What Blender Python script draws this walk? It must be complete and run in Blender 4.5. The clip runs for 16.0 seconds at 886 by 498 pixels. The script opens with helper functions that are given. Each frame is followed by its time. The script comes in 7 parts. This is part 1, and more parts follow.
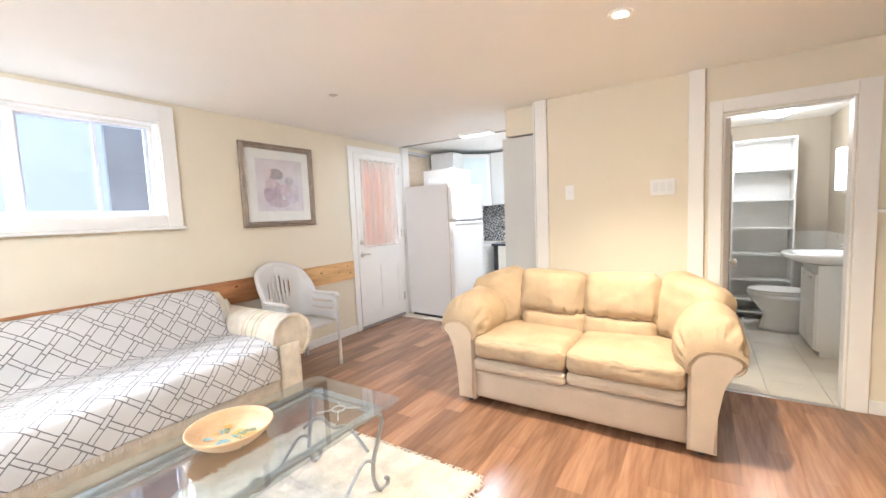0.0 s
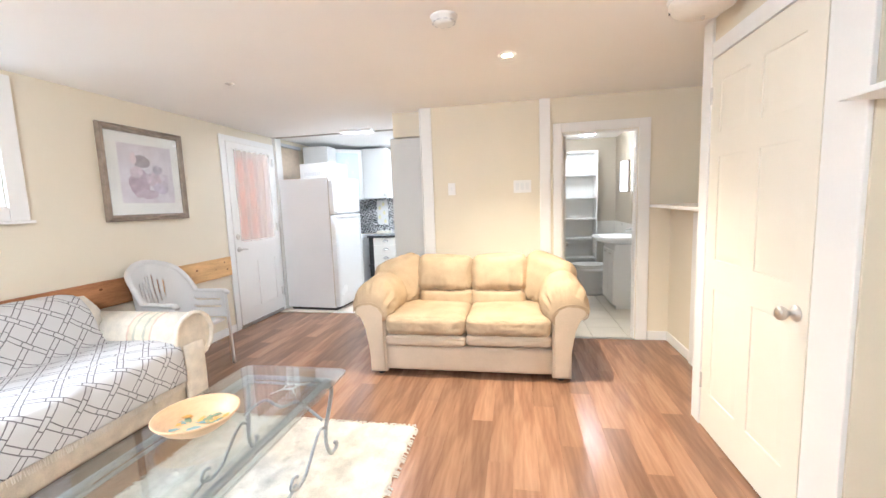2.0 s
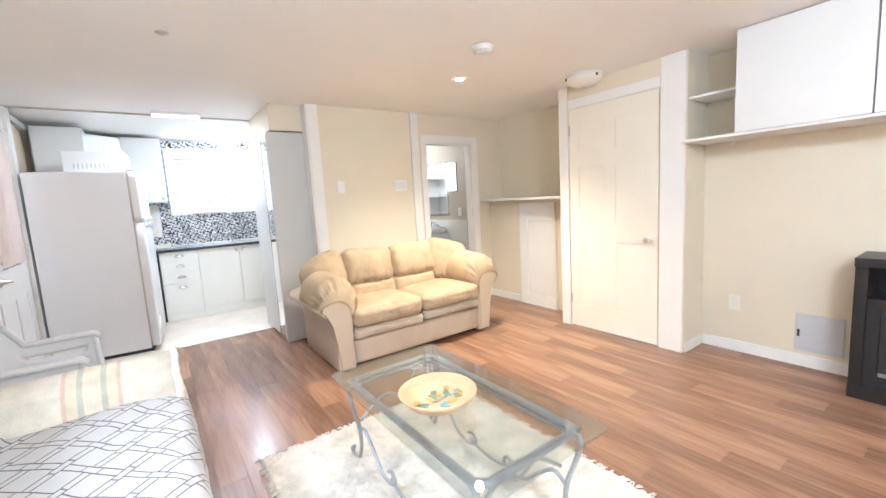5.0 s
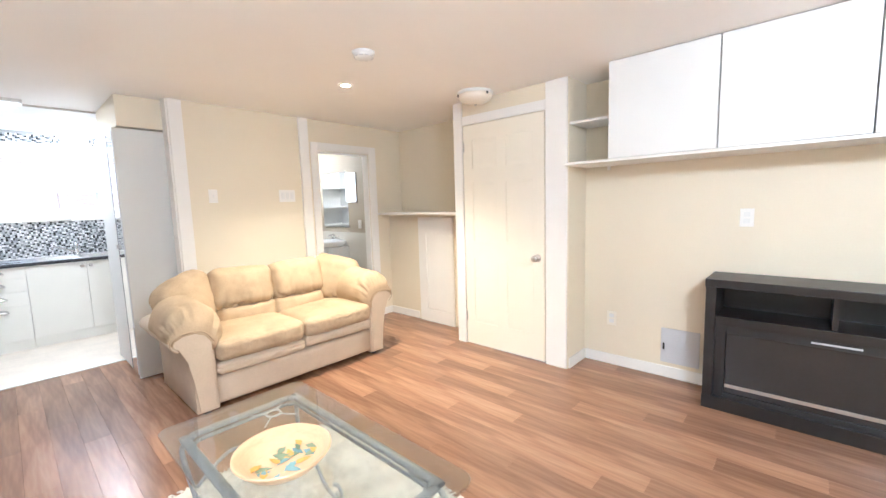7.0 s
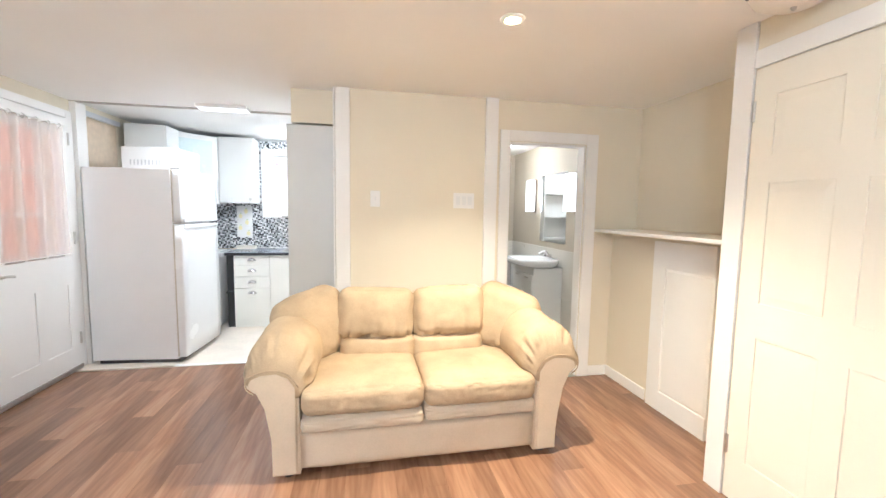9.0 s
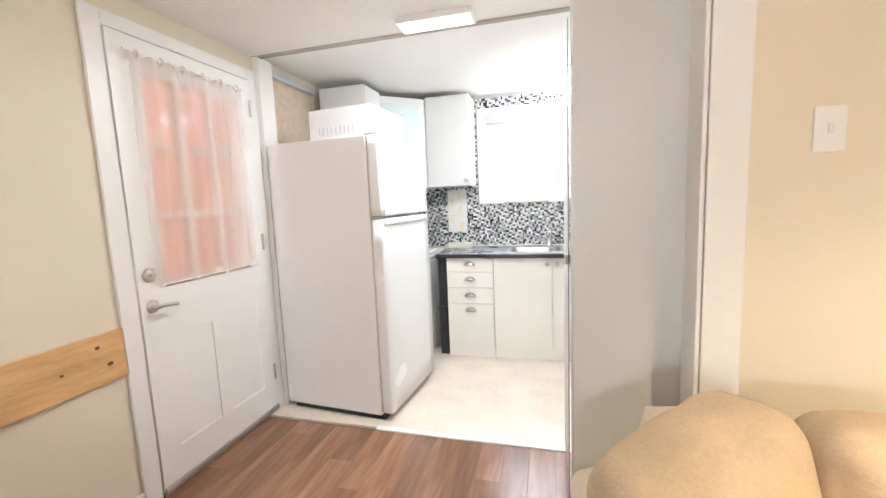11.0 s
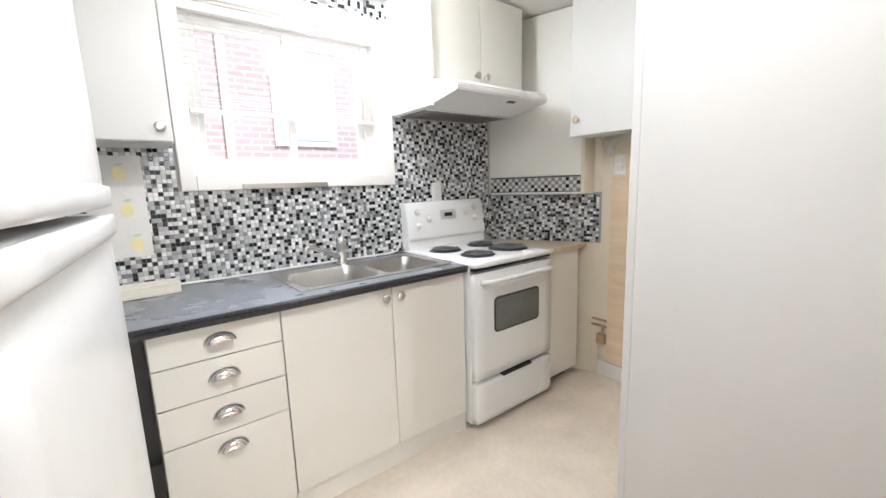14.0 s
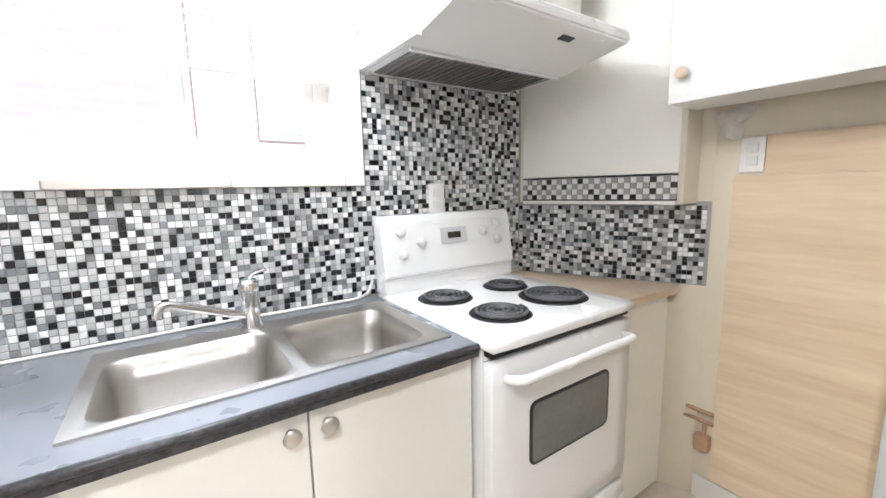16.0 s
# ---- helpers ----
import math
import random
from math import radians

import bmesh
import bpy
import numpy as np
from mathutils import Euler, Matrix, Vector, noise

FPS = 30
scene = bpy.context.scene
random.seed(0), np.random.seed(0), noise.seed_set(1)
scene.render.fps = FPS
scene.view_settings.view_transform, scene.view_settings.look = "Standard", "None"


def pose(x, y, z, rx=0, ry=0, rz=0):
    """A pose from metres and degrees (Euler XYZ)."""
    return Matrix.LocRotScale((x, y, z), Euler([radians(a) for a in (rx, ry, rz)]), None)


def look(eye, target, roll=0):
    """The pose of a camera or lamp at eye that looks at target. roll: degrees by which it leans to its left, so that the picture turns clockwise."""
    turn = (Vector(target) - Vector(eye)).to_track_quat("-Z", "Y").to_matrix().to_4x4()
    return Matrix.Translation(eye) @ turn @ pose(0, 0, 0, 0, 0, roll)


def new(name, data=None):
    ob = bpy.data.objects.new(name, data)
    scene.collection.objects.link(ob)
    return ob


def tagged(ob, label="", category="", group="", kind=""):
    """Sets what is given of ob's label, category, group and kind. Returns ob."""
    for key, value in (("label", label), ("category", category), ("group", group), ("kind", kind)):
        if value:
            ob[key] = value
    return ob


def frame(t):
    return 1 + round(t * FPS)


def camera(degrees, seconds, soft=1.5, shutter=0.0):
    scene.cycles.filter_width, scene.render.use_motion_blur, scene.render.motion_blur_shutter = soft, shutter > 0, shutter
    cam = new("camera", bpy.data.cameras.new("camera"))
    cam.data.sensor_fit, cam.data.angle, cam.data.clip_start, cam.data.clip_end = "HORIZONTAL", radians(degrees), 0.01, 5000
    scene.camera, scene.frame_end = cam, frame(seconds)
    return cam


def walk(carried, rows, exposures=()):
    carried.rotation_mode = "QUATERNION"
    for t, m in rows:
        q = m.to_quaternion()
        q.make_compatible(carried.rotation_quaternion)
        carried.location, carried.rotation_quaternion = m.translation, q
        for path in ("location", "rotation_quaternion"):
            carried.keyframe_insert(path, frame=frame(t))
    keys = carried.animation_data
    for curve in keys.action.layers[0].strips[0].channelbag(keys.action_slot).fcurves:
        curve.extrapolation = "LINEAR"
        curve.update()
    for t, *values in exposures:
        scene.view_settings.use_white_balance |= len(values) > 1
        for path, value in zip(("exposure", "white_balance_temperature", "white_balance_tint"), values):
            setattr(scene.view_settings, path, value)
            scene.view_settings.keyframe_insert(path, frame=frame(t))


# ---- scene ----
cam = camera(95.5, 16.0)
PATH = [
    (0, (0.326, 0.685, 1.336), (-0.748, 2.364, 1.166), -2.4),
    (0.5, (0.389, 0.509, 1.337), (-0.506, 2.29, 1.169), -2.4),
    (1, (0.458, 0.327, 1.332), (-0.247, 2.188, 1.133), -2.3),
    (1.5, (0.385, 0.256, 1.338), (-0.144, 2.173, 1.128), -2.2),
    (2, (0.042, 0.16, 1.346), (-0.323, 2.113, 1.118), -2.1),
    (2.5, (-0.305, 0.155, 1.328), (-0.496, 2.134, 1.111), -2.1),
    (3, (-0.685, 0.181, 1.342), (-0.683, 2.168, 1.115), -2.1),
    (3.5, (-1.151, 0.128, 1.316), (-0.927, 2.099, 1.064), -1.9),
    (4, (-1.529, 0.181, 1.298), (-1.106, 2.118, 1.038), -2.1),
    (4.5, (-1.858, 0.229, 1.309), (-1.075, 2.049, 1.034), -2.4),
    (5, (-2.154, 0.207, 1.304), (-1.002, 1.823, 1.056), -3.3),
    (5.2, (-2.203, 0.172, 1.313), (-0.96, 1.718, 1.058), -3.6),
    (7.3, (-1.716, 0.243, 1.359), (-0.25, 1.585, 1.136), -1.7),
    (7.5, (-1.603, 0.281, 1.365), (-0.163, 1.651, 1.137), -1.3),
    (8, (-1.236, 0.502, 1.344), (0.028, 2.038, 1.143), -0.3),
    (8.5, (-0.902, 0.756, 1.345), (-0.014, 2.539, 1.168), 0.5),
    (9, (-0.673, 1.04, 1.379), (-0.284, 2.993, 1.199), 0.9),
    (9.5, (-0.615, 1.495, 1.336), (-0.797, 3.478, 1.154), 0.8),
    (9.7, (-0.638, 1.689, 1.336), (-1.051, 3.638, 1.161), 0.4),
    (11.8, (-1.771, 3.306, 1.308), (-2.293, 5.216, 1.021), -2.7),
    (12, (-1.866, 3.414, 1.295), (-2.163, 5.371, 1.008), -3.0),
    (12.5, (-2.086, 3.701, 1.286), (-1.842, 5.662, 0.973), -3.2),
    (13, (-2.163, 4.066, 1.268), (-1.484, 5.919, 0.945), -2.5),
    (13.5, (-2.14, 4.332, 1.28), (-1.127, 6.026, 0.961), -2.0),
    (14, (-2.133, 4.557, 1.278), (-0.921, 6.115, 0.956), -1.9),
    (14.5, (-2.032, 4.664, 1.255), (-0.734, 6.15, 0.931), -1.8),
    (15, (-1.817, 4.815, 1.251), (-0.521, 6.304, 0.933), -1.6),
    (15.5, (-1.644, 4.967, 1.254), (-0.39, 6.494, 0.946), -1.3),
    (16, (-1.472, 5.26, 1.262), (-0.355, 6.892, 0.968), -1.3),
]
walk(cam, [(t, look(eye, target, roll)) for t, eye, target, roll in PATH],
     [(0, 2.46, 5200, 10), (1, 2.42, 5130, 10), (2, 2.5, 5000, 9), (4, 2.47, 4930, 9), (5, 2.43, 4930, 9), (7.5, 2.48, 4950, 9), (8.5, 2.48, 4950, 8), (9.2, 2.46, 5120, 8), (9.7, 2.52, 5300, 9), (11.8, 2.26, 5480, 10), (12.6, 2.22, 5550, 10), (14, 2.13, 5550, 11), (15, 2.26, 5530, 11), (16, 2.46, 5450, 11)])

# ---- world, lights ----
world = bpy.data.worlds.new("sky")
scene.world = world
world.use_nodes = True
_wn = world.node_tree.nodes
_sky = _wn.new("ShaderNodeTexSky")
_sky.sky_type = 'NISHITA'
_sky.sun_disc = False
_sky.sun_elevation = radians(52)
_sky.sun_rotation = radians(159)
world.node_tree.links.new(_sky.outputs["Color"], _wn["Background"].inputs["Color"])
_wn["Background"].inputs["Strength"].default_value = 0.05


def lamp(name, kind, m, energy, color, **kw):
    d = bpy.data.lights.new(name, kind)
    d.energy, d.color = energy, color
    if "size" in kw:
        d.size = kw["size"]
    if "size_y" in kw:
        d.shape, d.size_y = 'RECTANGLE', kw["size_y"]
    if "radius" in kw:
        d.shadow_soft_size = kw["radius"]
    if "spot" in kw:
        d.spot_size, d.spot_blend = radians(kw["spot"]), kw["blend"]
    ob = new(name, d)
    ob.matrix_world = m
    return ob


sun = lamp("sun", 'SUN', look((3, -4, 10), (2.0, -1.4, 6.4)), 1.5, (1.0, 0.95, 0.88))
sun.data.angle = radians(0.5)
# daylight standing in the window openings
lamp("daylight_west", 'AREA', look((-4.25, 1.40, 2.85), (-2.2, 1.40, 0.7)), 43, (1.0, 0.99, 0.96), size=1.6, size_y=0.8)
lamp("daylight_kitchen", 'AREA', look((-1.43, 7.85, 2.90), (-1.43, 5.3, 0.8)), 20, (1.0, 0.98, 0.94), size=1.1, size_y=0.7)
# lamps of the place, plus one added fill lamp out of view
lamp("downlight_bulb", 'SPOT', look((-0.004, 2.86, 2.235), (-0.004, 2.861, 0)), 62, (1.0, 0.77, 0.48), radius=0.035, spot=118, blend=1.0)
# added lamp, never in view: lifts the ceiling, cabinets and south end
lamp("added_fill_bulb", 'POINT', pose(-1.35, -0.50, 2.11), 36, (1.0, 0.96, 0.88), radius=0.13)
lamp("fixture_tubes", 'AREA', look((-1.85, 4.90, 2.22), (-1.85, 4.901, 0)), 4.6, (1.0, 0.93, 0.82), size=0.36, size_y=0.11)
lamp("kitchen_bulb", 'POINT', pose(-1.25, 6.10, 2.08), 3.6, (1.0, 0.92, 0.80), radius=0.09)
lamp("bath_bulb", 'POINT', pose(0.95, 5.75, 2.02), 3.4, (1.0, 0.88, 0.72), radius=0.10)

# ---- materials ----
def mat(name, color, rough=0.6, metal=0.0, var=0.06, scale=3.0, fine=60.0, bump=0.05, spec=0.5, per=0.0, stretch=(1, 1, 1), color2=None, mix=0.5, trans=0.0, glow=None):
    """Two scales of noise vary the colour; a fine noise gives relief. per: variation from piece to piece."""
    m = bpy.data.materials.new(name)
    m.use_nodes = True
    n, l = m.node_tree.nodes, m.node_tree.links
    b = n["Principled BSDF"]
    b.inputs["Roughness"].default_value, b.inputs["Metallic"].default_value = rough, metal
    b.inputs["Specular IOR Level"].default_value = spec
    tc, mp = n.new("ShaderNodeTexCoord"), n.new("ShaderNodeMapping")
    l.new(tc.outputs["Object"], mp.inputs["Vector"])
    mp.inputs["Scale"].default_value = stretch
    big, small = n.new("ShaderNodeTexNoise"), n.new("ShaderNodeTexNoise")
    big.inputs["Scale"].default_value, big.inputs["Detail"].default_value = scale, 4
    small.inputs["Scale"].default_value, small.inputs["Detail"].default_value = fine, 3
    l.new(mp.outputs["Vector"], big.inputs["Vector"])
    l.new(mp.outputs["Vector"], small.inputs["Vector"])
    add = n.new("ShaderNodeMath")
    add.operation = 'MULTIPLY_ADD'
    l.new(small.outputs["Fac"], add.inputs[0])
    add.inputs[1].default_value = 0.4
    l.new(big.outputs["Fac"], add.inputs[2])
    ramp = n.new("ShaderNodeMapRange")
    l.new(add.outputs[0], ramp.inputs["Value"])
    ramp.inputs["From Min"].default_value, ramp.inputs["From Max"].default_value = 0.45, 0.95
    mixn = n.new("ShaderNodeMix")
    mixn.data_type = 'RGBA'
    dark = tuple(max(0.0, c * (1 - var)) for c in color)
    light = tuple(min(1.0, c * (1 + var)) for c in color) if color2 is None else color2
    mixn.inputs["A"].default_value, mixn.inputs["B"].default_value = (*dark, 1), (*light, 1)
    l.new(ramp.outputs["Result"], mixn.inputs["Factor"])
    out = mixn.outputs["Result"]
    if per:
        oi, hs, mr = n.new("ShaderNodeObjectInfo"), n.new("ShaderNodeHueSaturation"), n.new("ShaderNodeMapRange")
        l.new(oi.outputs["Random"], mr.inputs["Value"])
        mr.inputs["To Min"].default_value, mr.inputs["To Max"].default_value = 1 - per, 1 + per
        l.new(mr.outputs["Result"], hs.inputs["Value"])
        l.new(out, hs.inputs["Color"])
        out = hs.outputs["Color"]
    l.new(out, b.inputs["Base Color"])
    rr = n.new("ShaderNodeMapRange")
    l.new(big.outputs["Fac"], rr.inputs["Value"])
    rr.inputs["To Min"].default_value, rr.inputs["To Max"].default_value = max(0.0, rough - 0.08), min(1.0, rough + 0.08)
    l.new(rr.outputs["Result"], b.inputs["Roughness"])
    if bump:
        bp = n.new("ShaderNodeBump")
        bp.inputs["Strength"].default_value, bp.inputs["Distance"].default_value = bump, 0.01
        l.new(small.outputs["Fac"], bp.inputs["Height"])
        l.new(bp.outputs["Normal"], b.inputs["Normal"])
    if trans:
        b.inputs["Transmission Weight"].default_value = trans
    if glow:
        b.inputs["Emission Color"].default_value, b.inputs["Emission Strength"].default_value = (*glow[:3], 1), glow[3]
    return m


def glass(name, tint=(0.95, 0.98, 0.97), rough=0.0, face=0.04, power=5.0):
    """Thin clear pane: straight-through light with a glossy face."""
    m = bpy.data.materials.new(name)
    m.use_nodes = True
    n, l = m.node_tree.nodes, m.node_tree.links
    n.remove(n["Principled BSDF"])
    t, g, mx, lw = n.new("ShaderNodeBsdfTransparent"), n.new("ShaderNodeBsdfGlossy"), n.new("ShaderNodeMixShader"), n.new("ShaderNodeLayerWeight")
    pw, fr = n.new("ShaderNodeMath"), n.new("ShaderNodeMath")
    t.inputs["Color"].default_value = (*tint, 1)
    g.inputs["Roughness"].default_value = rough
    lw.inputs["Blend"].default_value = 0.5
    pw.operation, fr.operation = 'POWER', 'MULTIPLY_ADD'
    l.new(lw.outputs["Facing"], pw.inputs[0])
    pw.inputs[1].default_value, fr.inputs[1].default_value, fr.inputs[2].default_value = power, 0.9, face
    l.new(pw.outputs[0], fr.inputs[0])
    l.new(fr.outputs[0], mx.inputs["Fac"])
    l.new(t.outputs["BSDF"], mx.inputs[1])
    l.new(g.outputs["BSDF"], mx.inputs[2])
    l.new(mx.outputs["Shader"], n["Material Output"].inputs["Surface"])
    return m


def glowing(name, color, strength):
    m = bpy.data.materials.new(name)
    m.use_nodes = True
    b = m.node_tree.nodes["Principled BSDF"]
    b.inputs["Base Color"].default_value = (0.8, 0.8, 0.8, 1)
    b.inputs["Emission Color"].default_value, b.inputs["Emission Strength"].default_value = (*color, 1), strength
    return m


WALL = mat("cream_wall_paint", (0.775, 0.70, 0.55), 0.65, var=0.03, scale=1.2, fine=140, bump=0.04)
CEIL = mat("ceiling_paint", (0.94, 0.915, 0.875), 0.8, var=0.02, scale=1.0, fine=200, bump=0.05)
TRIM = mat("white_trim_paint", (0.86, 0.84, 0.80), 0.4, var=0.02, scale=4, fine=80, bump=0.02)
WHITE = mat("white_lacquer", (0.79, 0.785, 0.76), 0.35, var=0.015, scale=3, fine=90, bump=0.01)
CABW = mat("cream_white_cabinet", (0.85, 0.83, 0.76), 0.38, var=0.02, scale=3, fine=90, bump=0.01)
DOORP = mat("ivory_door_paint", (0.85, 0.80, 0.68), 0.42, var=0.02, scale=3, fine=110, bump=0.03)
APPL = mat("appliance_enamel", (0.88, 0.88, 0.87), 0.25, var=0.012, scale=3, fine=150, bump=0.015)
FRSIDE = mat("fridge_side_pebble", (0.88, 0.875, 0.87), 0.45, var=0.02, scale=2, fine=220, bump=0.12)
PLANK = mat("laminate_plank", (0.238, 0.117, 0.065), 0.22, var=0.25, scale=1.3, fine=6, bump=0.004, per=0.22, stretch=(9, 0.9, 1), color2=(0.375, 0.207, 0.116))
JOINT = mat("floor_underlay", (0.17, 0.08, 0.045), 0.7)
VINYL = mat("beige_vinyl", (0.78, 0.69, 0.58), 0.4, var=0.1, scale=5, fine=40, bump=0.02)
TILEF = mat("bath_floor_tile", (0.72, 0.68, 0.60), 0.3, var=0.06, scale=4, fine=40, bump=0.02, per=0.05)
GROUT = mat("grey_grout", (0.45, 0.43, 0.40), 0.8)
BATHW = mat("taupe_bath_paint", (0.50, 0.44, 0.34), 0.6, var=0.04, scale=1.5, fine=130, bump=0.04)
BATHT = mat("bath_wall_tile", (0.70, 0.67, 0.60), 0.3, var=0.04)
STEEL = mat("brushed_steel", (0.52, 0.50, 0.47), 0.32, metal=1.0, var=0.06, scale=6, fine=90, bump=0.02)
CHROME = mat("chrome", (0.75, 0.75, 0.76), 0.1, metal=1.0, var=0.03)
NICKEL = mat("satin_nickel", (0.62, 0.59, 0.55), 0.34, metal=1.0, var=0.05)
IRON = mat("pewter_iron", (0.42, 0.43, 0.45), 0.42, metal=0.7, var=0.25, scale=14, fine=90, bump=0.12)
BLACK = mat("black_wood_veneer", (0.016, 0.014, 0.013), 0.34, var=0.3, scale=3, fine=40, bump=0.03, stretch=(1, 0.2, 4))
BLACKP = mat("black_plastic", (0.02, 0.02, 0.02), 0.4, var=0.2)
COIL = mat("black_burner_coil", (0.085, 0.085, 0.09), 0.4, var=0.3, fine=200, bump=0.1)
DARKGL = mat("dark_glass", (0.03, 0.028, 0.027), 0.09, var=0.1, scale=2)
OVENGL = mat("smoked_oven_glass", (0.16, 0.165, 0.155), 0.08, var=0.2, scale=4)
COUNTER = mat("dark_laminate_counter", (0.20, 0.21, 0.235), 0.28, var=0.05, scale=5, fine=300, bump=0.0, spec=0.9, color2=(0.215, 0.226, 0.252))
MELA = mat("grey_white_melamine", (0.64, 0.635, 0.61), 0.4, var=0.02, scale=3, fine=90, bump=0.01)
SAND = mat("sand_laminate_counter", (0.62, 0.50, 0.36), 0.4, var=0.1, scale=20, fine=150, bump=0.02)
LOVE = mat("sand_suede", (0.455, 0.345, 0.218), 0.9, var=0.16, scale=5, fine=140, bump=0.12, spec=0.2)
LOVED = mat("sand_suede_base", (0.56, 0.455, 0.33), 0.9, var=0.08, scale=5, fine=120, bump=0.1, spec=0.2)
LOVEW = mat("brown_suede_welt", (0.40, 0.30, 0.19), 0.9, var=0.1, spec=0.2)
DAMASK = mat("cream_damask", (0.78, 0.71, 0.59), 0.8, var=0.14, scale=16, fine=150, bump=0.15, spec=0.2)
PINE = mat("pine_board", (0.71, 0.41, 0.16), 0.55, var=0.25, scale=3, fine=22, bump=0.04, stretch=(1, 1, 7), color2=(0.82, 0.52, 0.22))
OLDPINE = mat("stained_pine_board", (0.40, 0.165, 0.062), 0.5, var=0.3, scale=3, fine=22, bump=0.04, stretch=(1, 1, 7), color2=(0.56, 0.27, 0.11))
KNOT = mat("pine_knot", (0.20, 0.07, 0.02), 0.6, var=0.4, scale=40)
PLY = mat("plywood", (0.76, 0.58, 0.38), 0.6, var=0.10, scale=2.5, fine=12, bump=0.03, stretch=(1, 0.6, 7), color2=(0.84, 0.69, 0.49))
PLASTIC = mat("white_garden_plastic", (0.72, 0.70, 0.67), 0.35, var=0.03, scale=5, fine=120, bump=0.02)
FRAMEP = mat("antique_silver_frame", (0.33, 0.27, 0.21), 0.4, metal=0.35, var=0.25, scale=14, fine=60, bump=0.1)
BOWL = mat("blond_wood_bowl", (0.70, 0.46, 0.25), 0.45, var=0.14, scale=5, fine=40, bump=0.03, stretch=(1, 1, 5))
RED = mat("red_enamel", (0.62, 0.02, 0.03), 0.3, var=0.06)
LABELW = mat("paper_label", (0.80, 0.78, 0.74), 0.5, var=0.05)
PORC = mat("white_porcelain", (0.88, 0.88, 0.87), 0.12, var=0.01, bump=0)
GREYM = mat("grey_register_metal", (0.60, 0.60, 0.61), 0.45, var=0.05)
ZINC = mat("galvanised_bead", (0.70, 0.71, 0.73), 0.4, metal=0.5, var=0.08)
COPPER = mat("dull_pipe", (0.55, 0.36, 0.22), 0.5, metal=0.4, var=0.2)
BLIND = mat("white_blind", (0.88, 0.86, 0.82), 0.5, var=0.02, trans=0.25)
GLASS = glass("clear_glass", (0.98, 0.985, 0.98))
TABLEGL = glass("table_glass", (0.90, 0.94, 0.945), 0.012, 0.09, 2.8)
MIRROR = mat("mirror_silver", (0.92, 0.93, 0.93), 0.015, metal=1.0, var=0.0, bump=0)

# ---- mesh helpers ----
def finish(name, bm, material, smooth=False):
    bmesh.ops.recalc_face_normals(bm, faces=bm.faces)
    me = bpy.data.meshes.new(name)
    if smooth:
        for f in bm.faces:
            f.smooth = True
    bm.to_mesh(me)
    bm.free()
    for m in (material if isinstance(material, (list, tuple)) else [material]):
        me.materials.append(m)
    return me


def part(name, bm, material, parent, label="", smooth=False):
    """One mesh object under a thing or a part."""
    ob = new(name, finish(name, bm, material, smooth))
    ob.parent = parent
    return tagged(ob, label)


def thing(name, m, label, category, group=""):
    ob = new(name)
    ob.empty_display_size = 0.1
    ob.matrix_basis = m
    return tagged(ob, label, category, group)


def solid(name, bm, material, label, category, kind="", group="", smooth=False):
    return tagged(new(name, finish(name, bm, material, smooth)), label, category, group, kind)


def box(bm, x0, y0, z0, x1, y1, z1, bevel=0.0, seg=2):
    r = bmesh.ops.create_cube(bm, size=1.0)
    vs = r["verts"]
    for v in vs:
        v.co = Vector(((x0 + x1) / 2 + v.co.x * (x1 - x0), (y0 + y1) / 2 + v.co.y * (y1 - y0), (z0 + z1) / 2 + v.co.z * (z1 - z0)))
    if bevel:
        es = list({e for v in vs for e in v.link_edges})
        bmesh.ops.bevel(bm, geom=es, offset=bevel, segments=seg, affect='EDGES', profile=0.6)
    return bm


def B(*a, **k):
    return box(bmesh.new(), *a, **k)


def boxes(*rows, bevel=0.0):
    bm = bmesh.new()
    for r in rows:
        box(bm, *r, bevel=bevel)
    return bm


def prism(bm, pts, axis, a, b):
    """A closed outline drawn in two axes and pushed along the third from a to b."""
    def at(p, q):
        return {'x': (q, p[0], p[1]), 'y': (p[0], q, p[1]), 'z': (p[0], p[1], q)}[axis]
    lo = [bm.verts.new(at(p, a)) for p in pts]
    hi = [bm.verts.new(at(p, b)) for p in pts]
    bm.faces.new(lo)
    bm.faces.new(hi)
    for i in range(len(pts)):
        j = (i + 1) % len(pts)
        bm.faces.new((lo[i], lo[j], hi[j], hi[i]))
    return bm


def prism_(pts, axis, a, b):
    bm = bmesh.new()
    prism(bm, pts, axis, a, b)
    return bm


def cyl(bm, x, y, z, r, h, axis='z', seg=24, r2=None):
    rot = {'z': Matrix.Identity(4), 'x': Matrix.Rotation(radians(90), 4, 'Y'), 'y': Matrix.Rotation(radians(-90), 4, 'X')}[axis]
    bmesh.ops.create_cone(bm, cap_ends=True, segments=seg, radius1=r, radius2=r if r2 is None else r2, depth=h,
                          matrix=Matrix.Translation((x, y, z)) @ rot @ Matrix.Translation((0, 0, h / 2)))
    return bm


def lathe(bm, prof, m=None, seg=32):
    """Turn a profile of (radius, height) about the upright axis."""
    m = m or Matrix.Identity(4)
    rings = []
    for r, z in prof:
        if r < 1e-5:
            rings.append([bm.verts.new(m @ Vector((0, 0, z)))])
        else:
            rings.append([bm.verts.new(m @ Vector((r * math.cos(2 * math.pi * i / seg), r * math.sin(2 * math.pi * i / seg), z))) for i in range(seg)])
    for a, b in zip(rings, rings[1:]):
        for i in range(seg):
            j = (i + 1) % seg
            f = [a[i % len(a)], a[j % len(a)], b[j % len(b)], b[i % len(b)]]
            f = list(dict.fromkeys(f))
            if len(f) > 2:
                bm.faces.new(f)
    return bm


